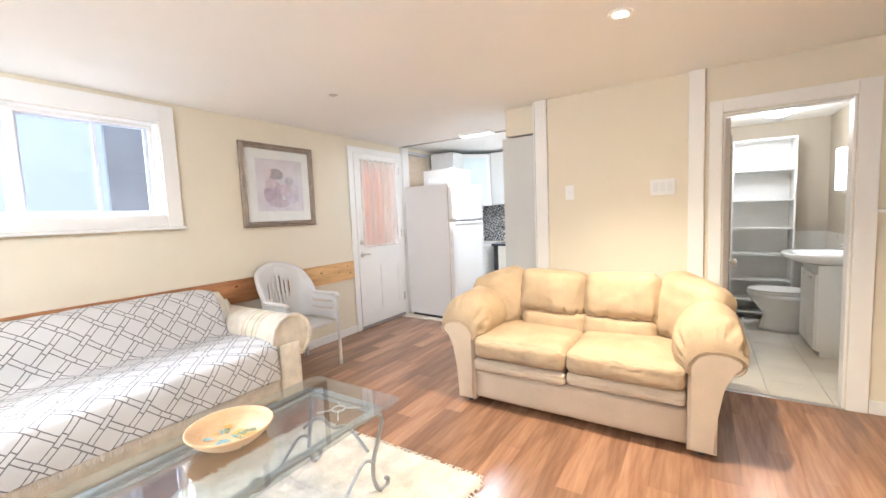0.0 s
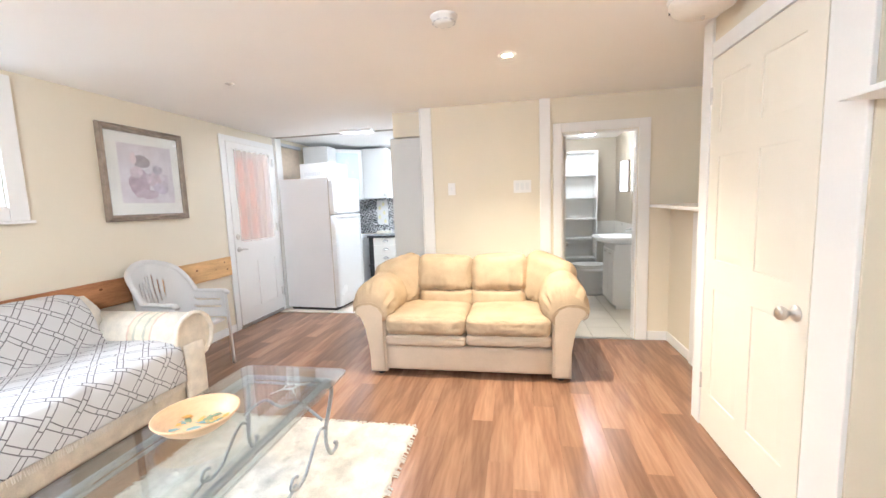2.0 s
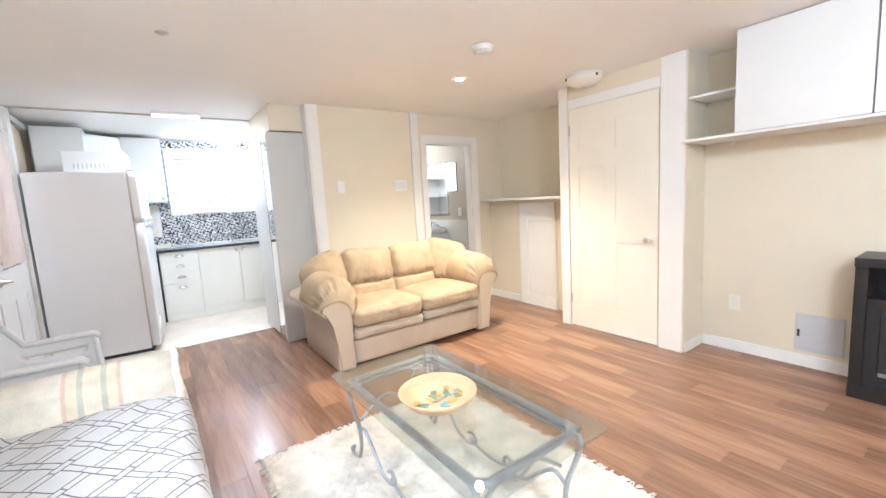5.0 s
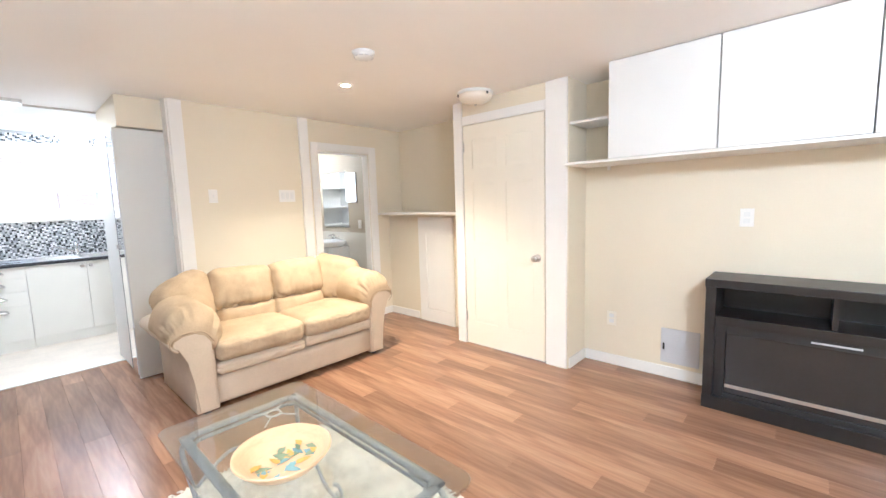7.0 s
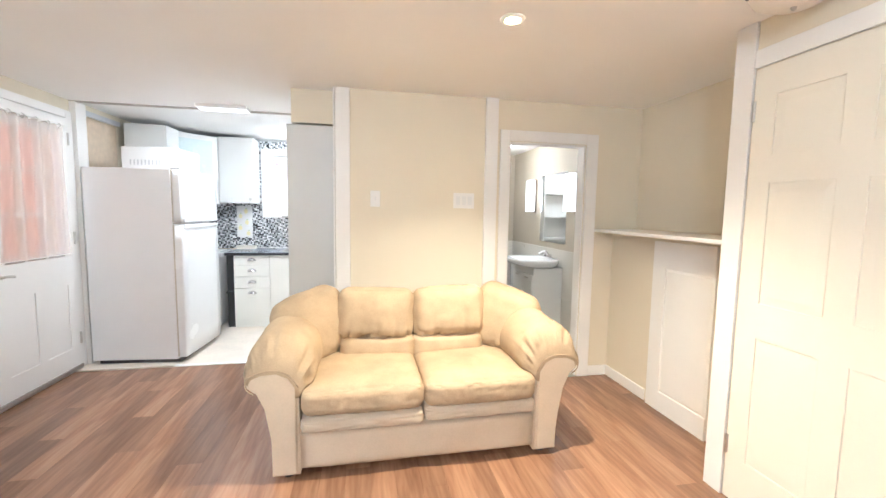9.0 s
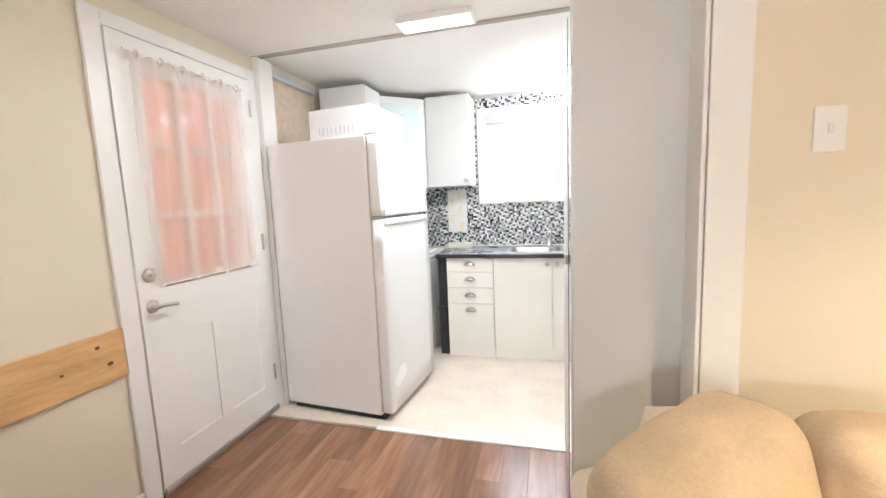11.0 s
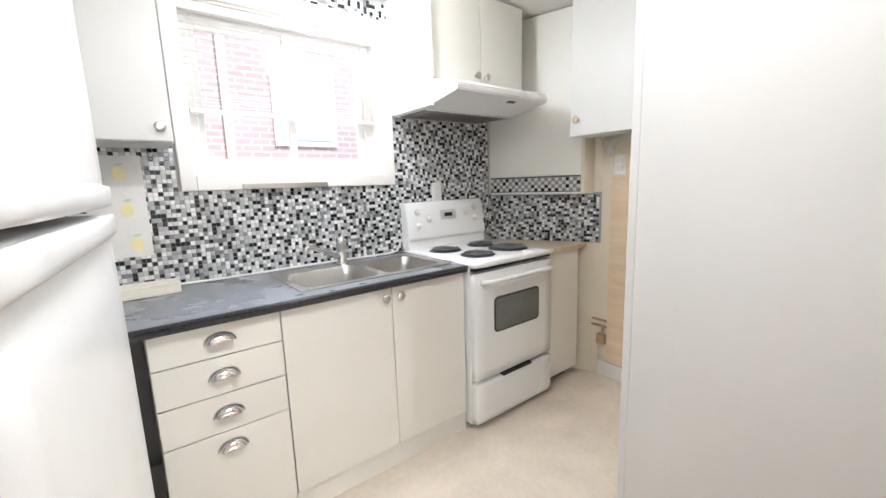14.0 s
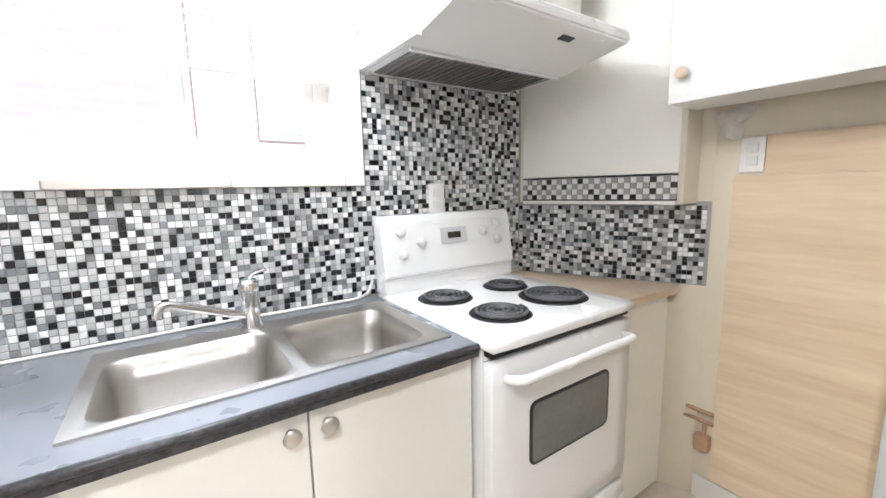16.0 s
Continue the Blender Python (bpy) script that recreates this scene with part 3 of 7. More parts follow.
def drape_pad(s):
    """A stuffed pad laid over an arm: full in the middle, gathered into a seam along the scroll at its front."""
    loop = [(0.640, 0.44), (0.588, 0.475), (0.556, 0.54), (0.562, 0.615), (0.600, 0.688), (0.668, 0.738), (0.740, 0.754), (0.808, 0.738), (0.866, 0.692), (0.893, 0.630), (0.902, 0.570), (0.885, 0.525), (0.850, 0.510)]
    rim = [(0.650, 0.44), (0.636, 0.455), (0.628, 0.490), (0.634, 0.515), (0.655, 0.550), (0.690, 0.580), (0.740, 0.598), (0.795, 0.596), (0.842, 0.582), (0.876, 0.564), (0.890, 0.542), (0.885, 0.525), (0.850, 0.510)]
    L3, R3 = spline([(x, 0, z) for x, z in loop], 5), spline([(x, 0, z) for x, z in rim], 5)
    bm, rows, NY = bmesh.new(), [], 48
    for j in range(NY + 1):
        f = j / NY
        y = -0.008 + 0.478 * (f + 0.35 * math.sin(2 * math.pi * f) / -6.2832)
        k = min(1.0, max(0.0, y + 0.008) / 0.11)
        k = math.sqrt(max(0.0, 1 - (1 - k) ** 2))
        b_ = min(1.0, max(0.0, 0.470 - y) / 0.12)
        k = min(k, 0.30 + 0.70 * math.sqrt(max(0.0, 1 - (1 - b_) ** 2)))
        row = []
        for i, (p, q) in enumerate(zip(L3, R3)):
            v = q.lerp(p, k)
            a = i / len(L3)
            g = noise.noise(Vector((a * 26.0 + 3 * s, y * 4.0, 2.0)))
            fold = -0.026 * max(0.0, 1 - 5.5 * abs(g)) * math.exp(-(y / 0.12) ** 2) * min(1.0, (y + 0.008) / 0.02)
            soft = 0.007 * noise.noise(Vector((a * 5.0, y * 6.0, 4.0 + s)))
            o = Vector((v.x - 0.745, 0, v.z - 0.56)).normalized() * (fold + soft)
            row.append(bm.verts.new((s * (v.x + o.x), y, v.z + o.z + 0.07 * max(0.0, y - 0.10) * max(0.0, v.z - 0.45) / 0.3)))
        rows.append(row)
    for p, q in zip(rows, rows[1:]):
        for i in range(len(p) - 1):
            bm.faces.new((p[i], p[i + 1], q[i + 1], q[i]))
    for row in (rows[0], rows[-1]):
        bm.faces.new(row)
    for p, q in zip(rows, rows[1:]):
        bm.faces.new((p[0], q[0], q[-1], p[-1]))
    return bm


def loveseat():
    t = thing("loveseat", pose(-0.355, 3.09, 0.0), "sand beige suede two-seat loveseat with overstuffed arms", "loveseat")
    bm = bmesh.new()
    pillow(bm, (0, 0.40, 0.145), (1.30, 0.78, 0.20), 0.02, (0, 0.006, 0), 8, rough=0.002)
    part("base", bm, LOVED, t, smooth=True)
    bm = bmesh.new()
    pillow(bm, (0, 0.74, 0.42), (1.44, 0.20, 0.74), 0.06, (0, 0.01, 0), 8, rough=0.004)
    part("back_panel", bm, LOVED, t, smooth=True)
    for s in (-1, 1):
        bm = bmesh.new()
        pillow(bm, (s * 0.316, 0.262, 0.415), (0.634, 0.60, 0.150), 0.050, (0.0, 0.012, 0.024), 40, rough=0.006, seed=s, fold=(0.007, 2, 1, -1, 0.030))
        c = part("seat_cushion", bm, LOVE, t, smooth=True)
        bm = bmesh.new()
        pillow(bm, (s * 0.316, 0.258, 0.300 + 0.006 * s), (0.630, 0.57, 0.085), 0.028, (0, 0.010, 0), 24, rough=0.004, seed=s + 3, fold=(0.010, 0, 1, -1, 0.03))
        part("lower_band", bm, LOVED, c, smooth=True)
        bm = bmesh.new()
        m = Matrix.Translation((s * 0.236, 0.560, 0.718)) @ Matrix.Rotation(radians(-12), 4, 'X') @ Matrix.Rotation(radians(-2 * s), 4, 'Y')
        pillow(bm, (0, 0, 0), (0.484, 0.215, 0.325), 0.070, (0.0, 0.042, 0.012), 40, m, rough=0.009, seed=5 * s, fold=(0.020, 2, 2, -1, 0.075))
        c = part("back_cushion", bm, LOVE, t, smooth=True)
        bm = bmesh.new()
        m = Matrix.Translation((s * 0.226, 0.520, 0.515)) @ Matrix.Rotation(radians(-6), 4, 'X')
        pillow(bm, (0, 0, 0), (0.474, 0.18, 0.185), 0.060, (0.0, 0.026, 0.004), 30, m, rough=0.005, seed=7 * s, fold=(0.012, 2, 2, 1, 0.05))
        part("lumbar_roll", bm, LOVE, c, smooth=True)
        # padded corner between back and arm
        bm = bmesh.new()
        m = Matrix.Translation((s * 0.625, 0.535, 0.655)) @ Matrix.Rotation(radians(-36 * s), 4, 'Z') @ Matrix.Rotation(radians(17 * s), 4, 'Y') @ Matrix.Rotation(radians(-12), 4, 'X')
        pillow(bm, (0, 0, 0), (0.43, 0.23, 0.43), 0.085, (0.01, 0.035, 0.012), 40, m, rough=0.008, seed=9 * s, fold=(0.020, 2, 2, -1, 0.06))
        part("corner_pad", bm, LOVE, t, smooth=True)
        # arm with a scrolled front
        prof = [(0.635, 0.03), (0.77, 0.03), (0.772, 0.25), (0.780, 0.40), (0.806, 0.46), (0.850, 0.475), (0.880, 0.50), (0.888, 0.53), (0.872, 0.562), (0.82, 0.585), (0.74, 0.590), (0.675, 0.560), (0.637, 0.50)]
        bm = bmesh.new()
        prism(bm, [(s * x, z) for x, z in prof], 'y', -0.012, 0.80)
        fr = [e for e in bm.edges if abs(e.verts[0].co.y + 0.012) < 1e-4 and abs(e.verts[1].co.y + 0.012) < 1e-4]
        bmesh.ops.bevel(bm, geom=fr, offset=0.018, segments=3, affect='EDGES')
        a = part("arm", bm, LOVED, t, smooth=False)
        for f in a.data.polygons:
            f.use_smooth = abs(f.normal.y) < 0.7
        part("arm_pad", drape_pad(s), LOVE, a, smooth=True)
        bm = bmesh.new()
        tube(bm, [(s * (x * 0.985 + 0.011), -0.010, z * 0.985 + 0.006) for x, z in prof[5:]], 0.003, 6, 3)
        part("welt", bm, LOVEW, a, smooth=True)
    for x in (-0.70, 0.70):
        for y in (0.06, 0.72):
            part("foot", cyl(bmesh.new(), x, y, 0, 0.025, 0.04, seg=12), BLACKP, t)
    return t


loveseat()


def sheet(name, prof, y0, y1, ny, wob, material, parent, thick=0.008, label="", shape=None):
    """A cloth laid along a profile of (x, z) and pushed along y, with folds; carries lengths as its map."""
    P = [Vector((p[0], 0, p[1])) for p in prof]
    P = [p for p in spline([(q.x, q.y, q.z) for q in P], 6)]
    bm = bmesh.new()
    lay = bm.loops.layers.uv.new("map")
    s, acc = [0.0], 0.0
    for a, b in zip(P, P[1:]):
        acc += (b - a).length
        s.append(acc)
    g = []
    for j in range(ny + 1):
        y = y0 + (y1 - y0) * j / ny
        row = []
        for i, p in enumerate(P):
            w = noise.noise(Vector((p.x * 5, y * 4, p.z * 5))) * wob + noise.noise(Vector((p.x * 13, y * 11, p.z * 13))) * wob * 0.5
            q = Vector((p.x + w, y, p.z + w))
            if shape:
                q = shape(q, s[i] / acc, j / ny)
            row.append((bm.verts.new(q), (s[i], y)))
        g.append(row)
    for j in range(ny):
        for i in range(len(P) - 1):
            c = [g[j][i], g[j][i + 1], g[j + 1][i + 1], g[j + 1][i]]
            f = bm.faces.new([k[0] for k in c])
            for lp, k in zip(f.loops, c):
                lp[lay].uv = k[1]
    ob = part(name, bm, material, parent, label, smooth=True)
    md = ob.modifiers.new("thickness", 'SOLIDIFY')
    md.thickness, md.offset = thick, 1.0
    return ob


def sofa():
    t = thing("sofa", pose(-2.13, 2.66, 0), "cream damask three-seat sofa with rolled arms", "sofa")
    L = 2.15
    bm = bmesh.new()
    pillow(bm, (-0.455, -L / 2, 0.24), (0.87, L - 0.3, 0.32), 0.03, (0.008, 0, 0), 10, rough=0.004)
    part("base", bm, DAMASK, t, smooth=True)
    bm = bmesh.new()
    prism(bm, [(-0.90, 0.08), (-0.60, 0.08), (-0.58, 0.42), (-0.66, 0.66), (-0.71, 0.75), (-0.78, 0.80), (-0.85, 0.79), (-0.89, 0.72), (-0.91, 0.60)], 'y', -L + 0.18, -0.20)
    es = [e for e in bm.edges if abs(e.verts[0].co.y - e.verts[1].co.y) < 1e-5 and e.verts[0].co.z > 0.5]
    bmesh.ops.bevel(bm, geom=es, offset=0.07, segments=5, affect='EDGES')
    part("backrest", bm, DAMASK, t, smooth=True)
    for k in range(3):
        bm = bmesh.new()
        y = -0.33 - (L - 0.66) * (k + 0.5) / 3
        pillow(bm, (-0.34, y, 0.405), (0.66, (L - 0.66) / 3, 0.13), 0.045, (0.01, 0, 0.015), 8, rough=0.004, seed=k)
        part("seat_cushion", bm, DAMASK, t, smooth=True)
    for y0, s in ((-0.16, 1), (-L + 0.16, -1)):
        prof = [(y0 - s * 0.155, 0.06), (y0 + s * 0.03, 0.06), (y0 + s * 0.03, 0.40)]
        cy, cz, r = y0 - s * 0.020, 0.508, 0.155
        prof += [(cy + s * r * math.cos(a), cz + r * math.sin(a)) for a in [radians(d) for d in range(-62, 121, 13)]]
        prof += [(y0 - s * 0.145, 0.60), (y0 - s * 0.170, 0.54), (y0 - s * 0.172, 0.47)]
        bm = bmesh.new()
        prism(bm, prof, 'x', -0.84, -0.02)
        fr = [e for e in bm.edges if e.verts[0].co.x > -0.03 and e.verts[1].co.x > -0.03]
        bmesh.ops.bevel(bm, geom=fr, offset=0.012, segments=2, affect='EDGES')
        a = part("arm", bm, STRIPE, t, "cream damask arm with coloured woven stripes")
        for f in a.data.polygons:
            f.use_smooth = abs(f.normal.x) < 0.7
        bm = bmesh.new()
        tube(bm, [(-0.016 + 0.004 * math.sin(2.3 * i), p[0], p[1]) for i, p in enumerate(prof[2:])], 0.016, 8, 3)
        part("piping", bm, DAMASK, a, smooth=True)
        bm = bmesh.new()
        pillow(bm, (0.0, y0 - s * 0.06, 0.27), (0.03, 0.17, 0.40), 0.012, (0.006, 0, 0), 6)
        part("front_panel", bm, DAMASK, a, smooth=True)
    for x in (-0.10, -0.80):
        for y in (-0.12, -L + 0.12):
            part("foot", B(x - 0.03, y - 0.03, 0, x + 0.03, y + 0.03, 0.085, bevel=0.005), BLACK, t)
    return t


sofa()
_throw = thing("throw_blanket", pose(-2.13, 2.66, 0.0), "white throw with a dark grey linked lattice, spread over the sofa", "blanket")


def _drape(q, s, j):
    if j > 0.9 and s < 0.42:
        k = (j - 0.9) / 0.1
        q.z -= 0.07 * k * k * (1 - s / 0.42)
    return q


sheet("cloth", [(-0.905, 0.52), (-0.925, 0.68), (-0.90, 0.79), (-0.82, 0.835), (-0.73, 0.80), (-0.66, 0.70), (-0.61, 0.57), (-0.575, 0.505), (-0.50, 0.492), (-0.30, 0.50), (-0.12, 0.492), (-0.02, 0.475), (0.012, 0.43), (0.02, 0.34), (0.022, 0.25)],
      -1.92, -0.325, 90, 0.012, THROW, _throw, shape=_drape)
bm = bmesh.new()
random.seed(4)
for i in range(170):
    y = -1.90 + 1.57 * i / 169
    tube(bm, [(0.026, y, 0.252), (0.028 + random.uniform(-.004, .006), y + random.uniform(-.006, .006), 0.215)], 0.0022, 4, 2)
tagged(part("fringe", bm, THREAD, _throw), kind="stuff")


def garden_chair():
    t = thing("garden_chair", pose(-2.715, 2.97, 0, 0, 0, 0) @ Matrix.Diagonal((0.86, 0.96, 0.99, 1)), "pale grey-white moulded plastic garden armchair", "chair")
    # x forward, y to the left
    bm = bmesh.new()
    pillow(bm, (0.02, 0, 0.405), (0.47, 0.49, 0.035), 0.016, (0, 0, -0.012), 8)
    part("seat", bm, PLASTIC, t, smooth=True)
    # tub shell: the back runs round into the arms; fan slots behind, long slots in the sides
    half = [(-0.275, 0.0), (-0.272, 0.07), (-0.258, 0.145), (-0.215, 0.215), (-0.13, 0.258), (0.0, 0.276), (0.13, 0.282), (0.245, 0.280)]
    plan = [(x, -y, 0) for x, y in half[:0:-1]] + [(x, y, 0) for x, y in half]
    P = spline(plan, 6)
    n = len(P)
    top, g, NZ = [], [], 14
    bm = bmesh.new()
    for i, p in enumerate(P):
        u = abs(2 * i / (n - 1) - 1)
        k = max(0.0, 1 - (u / 0.62) ** 2.4)
        lean = max(0.0, 1 - u / 0.62)
        zt = 0.655 + 0.295 * k ** 0.8
        row = []
        for j in range(NZ + 1):
            z = 0.42 + (zt - 0.42) * j / NZ
            x = p.x - 0.20 * lean * (z - 0.42)
            y = p.y * (1 + 0.22 * max(0.0, 1 - abs(u - 0.35) / 0.35) * (z - 0.42) / 0.5)
            row.append(bm.verts.new((x, y, z)))
        g.append(row)
        top.append(row[-1].co.copy())
    for i in range(n - 1):
        c = i - (n - 1) / 2 + 0.5
        u = abs(2 * (i + 0.5) / (n - 1) - 1)
        for j in range(NZ):
            if abs(c) < 11 and int(c + 30) % 3 == 0 and 4 + int(abs(c)) // 4 <= j <= 10 - int(abs(c)) // 5:
                continue
            if 0.60 < u < 0.94 and j in (5, 9):
                continue
            bm.faces.new((g[i][j], g[i + 1][j], g[i + 1][j + 1], g[i][j + 1]))
    k = part("backrest", bm, PLASTIC, t, "tub-shaped plastic back with moulded slots", smooth=True)
    k.modifiers.new("thickness", 'SOLIDIFY').thickness = 0.014
    part("rim", tube(bmesh.new(), top[n // 4 - 4:n - n // 4 + 4], 0.024, 8, 1, flat=0.8), PLASTIC, t, smooth=True)
    for s in (-1, 1):
        pts = top[:n // 4] if s < 0 else top[-(n // 4):][::-1]
        pts = [Vector((pts[0].x + 0.03, pts[0].y, pts[0].z - 0.02))] + pts
        part("armrest", tube(bmesh.new(), pts, 0.034, 8, 1, flat=0.55), PLASTIC, t, smooth=True)
        for a, b_ in (((0.245, s * 0.278, 0.64), (0.295, s * 0.255, 0.0)), ((-0.20, s * 0.235, 0.42), (-0.285, s * 0.265, 0.0))):
            bm = bmesh.new()
            A, C = Vector(a), Vector(b_)
            tube(bm, [A, A.lerp(C, 0.5) + Vector((0, s * 0.006, 0)), C], 0.028, 8, 5, flat=0.55)
            part("leg", bm, PLASTIC, t, smooth=True)
    return t


garden_chair()


def coffee_table():
    t = thing("coffee_table", pose(-1.205, 1.575, 0), "glass coffee table on a pewter wrought-iron scroll frame", "coffee table")
    W, L = 0.315, 0.59
    def ring(w, l, r, k=7):
        out = []
        for cx, cy, a0 in ((w - r, l - r, 0), (-w + r, l - r, 90), (-w + r, -l + r, 180), (w - r, -l + r, 270)):
            out += [(cx + r * math.cos(radians(a0 + 90 * i / k)), cy + r * math.sin(radians(a0 + 90 * i / k))) for i in range(k + 1)]
        return out
    bm = bmesh.new()
    prism(bm, ring(W, L, 0.05), 'z', 0.440, 0.452)
    bmesh.ops.bevel(bm, geom=[e for e in bm.edges if abs(e.verts[0].co.z - e.verts[1].co.z) < 1e-5], offset=0.003, segments=2, affect='EDGES')
    part("glass_top", bm, TABLEGL, t, "clear bevelled glass top")
    bm = bmesh.new()
    tube(bm, [(x, y, 0.424) for x, y in ring(W - 0.075, L - 0.095, 0.06, 4)], 0.019, 8, 2, closed=True, flat=0.6)
    part("frame_ring", bm, IRON, t, smooth=True)
    bm = bmesh.new()
    tube(bm, [(x, y, 0.405) for x, y in ring(W - 0.095, L - 0.115, 0.05, 4)], 0.008, 6, 2, closed=True)
    part("inner_ring", bm, IRON, t, smooth=True)
    for sx in (-1, 1):
        for sy in (-1, 1):
            x, y = sx * (W - 0.085), sy * (L - 0.11)
            bm = bmesh.new()
            tube(bm, [(x, y - sy * 0.12, 0.418), (x + sx * .01, y - sy * 0.03, 0.412), (x + sx * 0.02, y + sy * 0.02, 0.375), (x + sx * 0.012, y + sy * 0.0, 0.28), (x, y - sy * 0.03, 0.18), (x - sx * 0.0, y - sy * 0.035, 0.09), (x + sx * 0.005, y - sy * 0.005, 0.022), (x + sx * 0.012, y + sy * 0.035, 0.018), (x + sx * 0.014, y + sy * 0.05, 0.048), (x + sx * 0.012, y + sy * 0.032, 0.062)], 0.0105, 8, 7)
            lg = part("leg", bm, IRON, t, smooth=True)
            bm = bmesh.new()
            tube(bm, [(x, y - sy * 0.028, 0.17), (x, y - sy * 0.09, 0.205), (x, y - sy * 0.17, 0.15), (x, y - sy * 0.25, 0.075), (x, y - sy * 0.33, 0.06), (x, y - sy * 0.38, 0.09), (x, y - sy * 0.36, 0.125), (x, y - sy * 0.325, 0.115)], 0.008, 8, 7)
            part("scroll", bm, IRON, lg, smooth=True)
    for sx in (-1, 1):
        x = sx * (W - 0.085)
        bm = bmesh.new()
        tube(bm, [(x, -0.14, 0.085), (x, -0.05, 0.062), (x, 0.05, 0.062), (x, 0.14, 0.085)], 0.008, 8, 6)
        part("stretcher", bm, IRON, t, smooth=True)
    for sy in (-1, 1):
        y = sy * (L - 0.17)
        bm = bmesh.new()
        tube(bm, [(-W + 0.085, y, 0.24), (-0.10, y, 0.33), (0, y, 0.30), (0.10, y, 0.33), (W - 0.085, y, 0.24)], 0.008, 8, 6)
        part("end_scroll", bm, IRON, t, smooth=True)
    # a cross with a ring in its middle under the glass at the far end
    ox, oy = 0.085, 0.385
    bm = bmesh.new()
    tube(bm, [(ox + 0.03 * math.cos(a * math.pi / 4), oy + 0.03 * math.sin(a * math.pi / 4), 0.434) for a in range(8)], 0.0045, 8, 3, closed=True)
    part("ring_ornament", bm, TRIM, t, "pale ring ornament", smooth=True)
    for d in (45, 135, 225, 315):
        c, s_ = math.cos(radians(d)), math.sin(radians(d))
        part("cross_arm", tube(bmesh.new(), [(ox + 0.03 * c, oy + 0.03 * s_, 0.433), (ox + 0.07 * c, oy + 0.07 * s_, 0.428), (ox + 0.10 * c, oy + 0.10 * s_, 0.426)], 0.0035, 6, 3), TRIM, t, smooth=True)
    return t


coffee_table()


def painted_bowl():
    t = thing("bowl", pose(-1.28, 1.53, 0.452), "blond wooden bowl with painted leaves inside", "bowl")
    bm = bmesh.new()
    lathe(bm, [(0, 0.0), (0.086, 0.0), (0.095, 0.005), (0.126, 0.026), (0.152, 0.052), (0.163, 0.066), (0.162, 0.071), (0.156, 0.070), (0.140, 0.051), (0.116, 0.028), (0.086, 0.014), (0, 0.011)], seg=56)
    part("bowl_body", bm, BOWL, t, smooth=True)
    leaf = [mat("leaf_paint_green", (0.22, 0.28, 0.16), 0.5, var=0.2), mat("leaf_paint_ochre", (0.70, 0.36, 0.06), 0.5, var=0.2), mat("leaf_paint_teal", (0.20, 0.34, 0.34), 0.5, var=0.2)]
    random.seed(11)
    for i in range(24):
        a, r = random.uniform(0, 6.28), random.uniform(0.015, 0.112)
        m = Matrix.Translation((r * math.cos(a), r * math.sin(a), 0.0135 + max(0, r - 0.08) * 0.42)) @ Matrix.Rotation(random.uniform(0, 6.28), 4, 'Z')
        bm = bmesh.new()
        w = random.uniform(0.009, 0.016)
        top = [bm.verts.new(m @ Vector(p)) for p in ((-0.03, 0, .001), (-0.012, w, .002), (0.012, w * .8, .002), (0.032, 0, .001), (0.012, -w * .8, .002), (-0.012, -w, .002))]
        bm.faces.new(top)
        r_ = bmesh.ops.extrude_face_region(bm, geom=bm.faces[:])
        for v in r_["geom"]:
            if isinstance(v, bmesh.types.BMVert):
                v.co.z += 0.0012
        part("painted_leaf", bm, leaf[i % 3], t)
    return t


painted_bowl()


def shag_rug():
    x0, x1, y0, y1 = -1.85, -0.58, 0.42, 2.38
    nx, ny = 120, 180
    bm = bmesh.new()
    g = []
    for j in range(ny + 1):
        row = []
        for i in range(nx + 1):
            x, y = x0 + (x1 - x0) * i / nx, y0 + (y1 - y0) * j / ny
            e = min(i, nx - i, j, ny - j)
            v = Vector((x * 38, y * 38, 0.3))
            z = 0.016 + 0.010 * noise.noise(v) + 0.006 * noise.noise(v * 2.3)
            if e == 0:
                z = 0.002
                x += 0.012 * noise.noise(v * 0.7)
                y += 0.012 * noise.noise(v * 0.7 + Vector((9, 3, 1)))
            row.append(bm.verts.new((x + 0.003 * noise.noise(v * 1.4), y + 0.003 * noise.noise(v * 1.6), max(0.002, z))))
        g.append(row)
    for j in range(ny):
        for i in range(nx):
            bm.faces.new((g[j][i], g[j][i + 1], g[j + 1][i + 1], g[j + 1][i]))
    shag = mat("cream_shag", (0.66, 0.60, 0.51), 0.95, var=0.22, scale=9, fine=150, bump=0.6, spec=0.1)
    t = thing("rug", pose(0, 0, 0.001), "cream shag pile rug on the laminate floor", "rug")
    part("shag_mat", bm, shag, t, smooth=True)
    bm = bmesh.new()
    random.seed(8)
    for i in range(420):
        if i % 2:
            x, y, dx, dy = random.uniform(x0, x1), random.choice((y0, y1)), random.uniform(-.01, .01), 0
            dy = 0.022 if y == y1 else -0.022
        else:
            x, y, dy, dx = random.choice((x0, x1)), random.uniform(y0, y1), random.uniform(-.01, .01), 0
            dx = 0.022 if x == x1 else -0.022
        tube(bm, [(x - dx * 0.5, y - dy * 0.5, 0.014), (x + dx * 0.5, y + dy * 0.5, 0.010), (x + dx, y + dy, 0.003)], 0.004, 4, 2)
    tagged(part("edge_fringe", bm, shag, t), kind="stuff")
    return t


shag_rug()


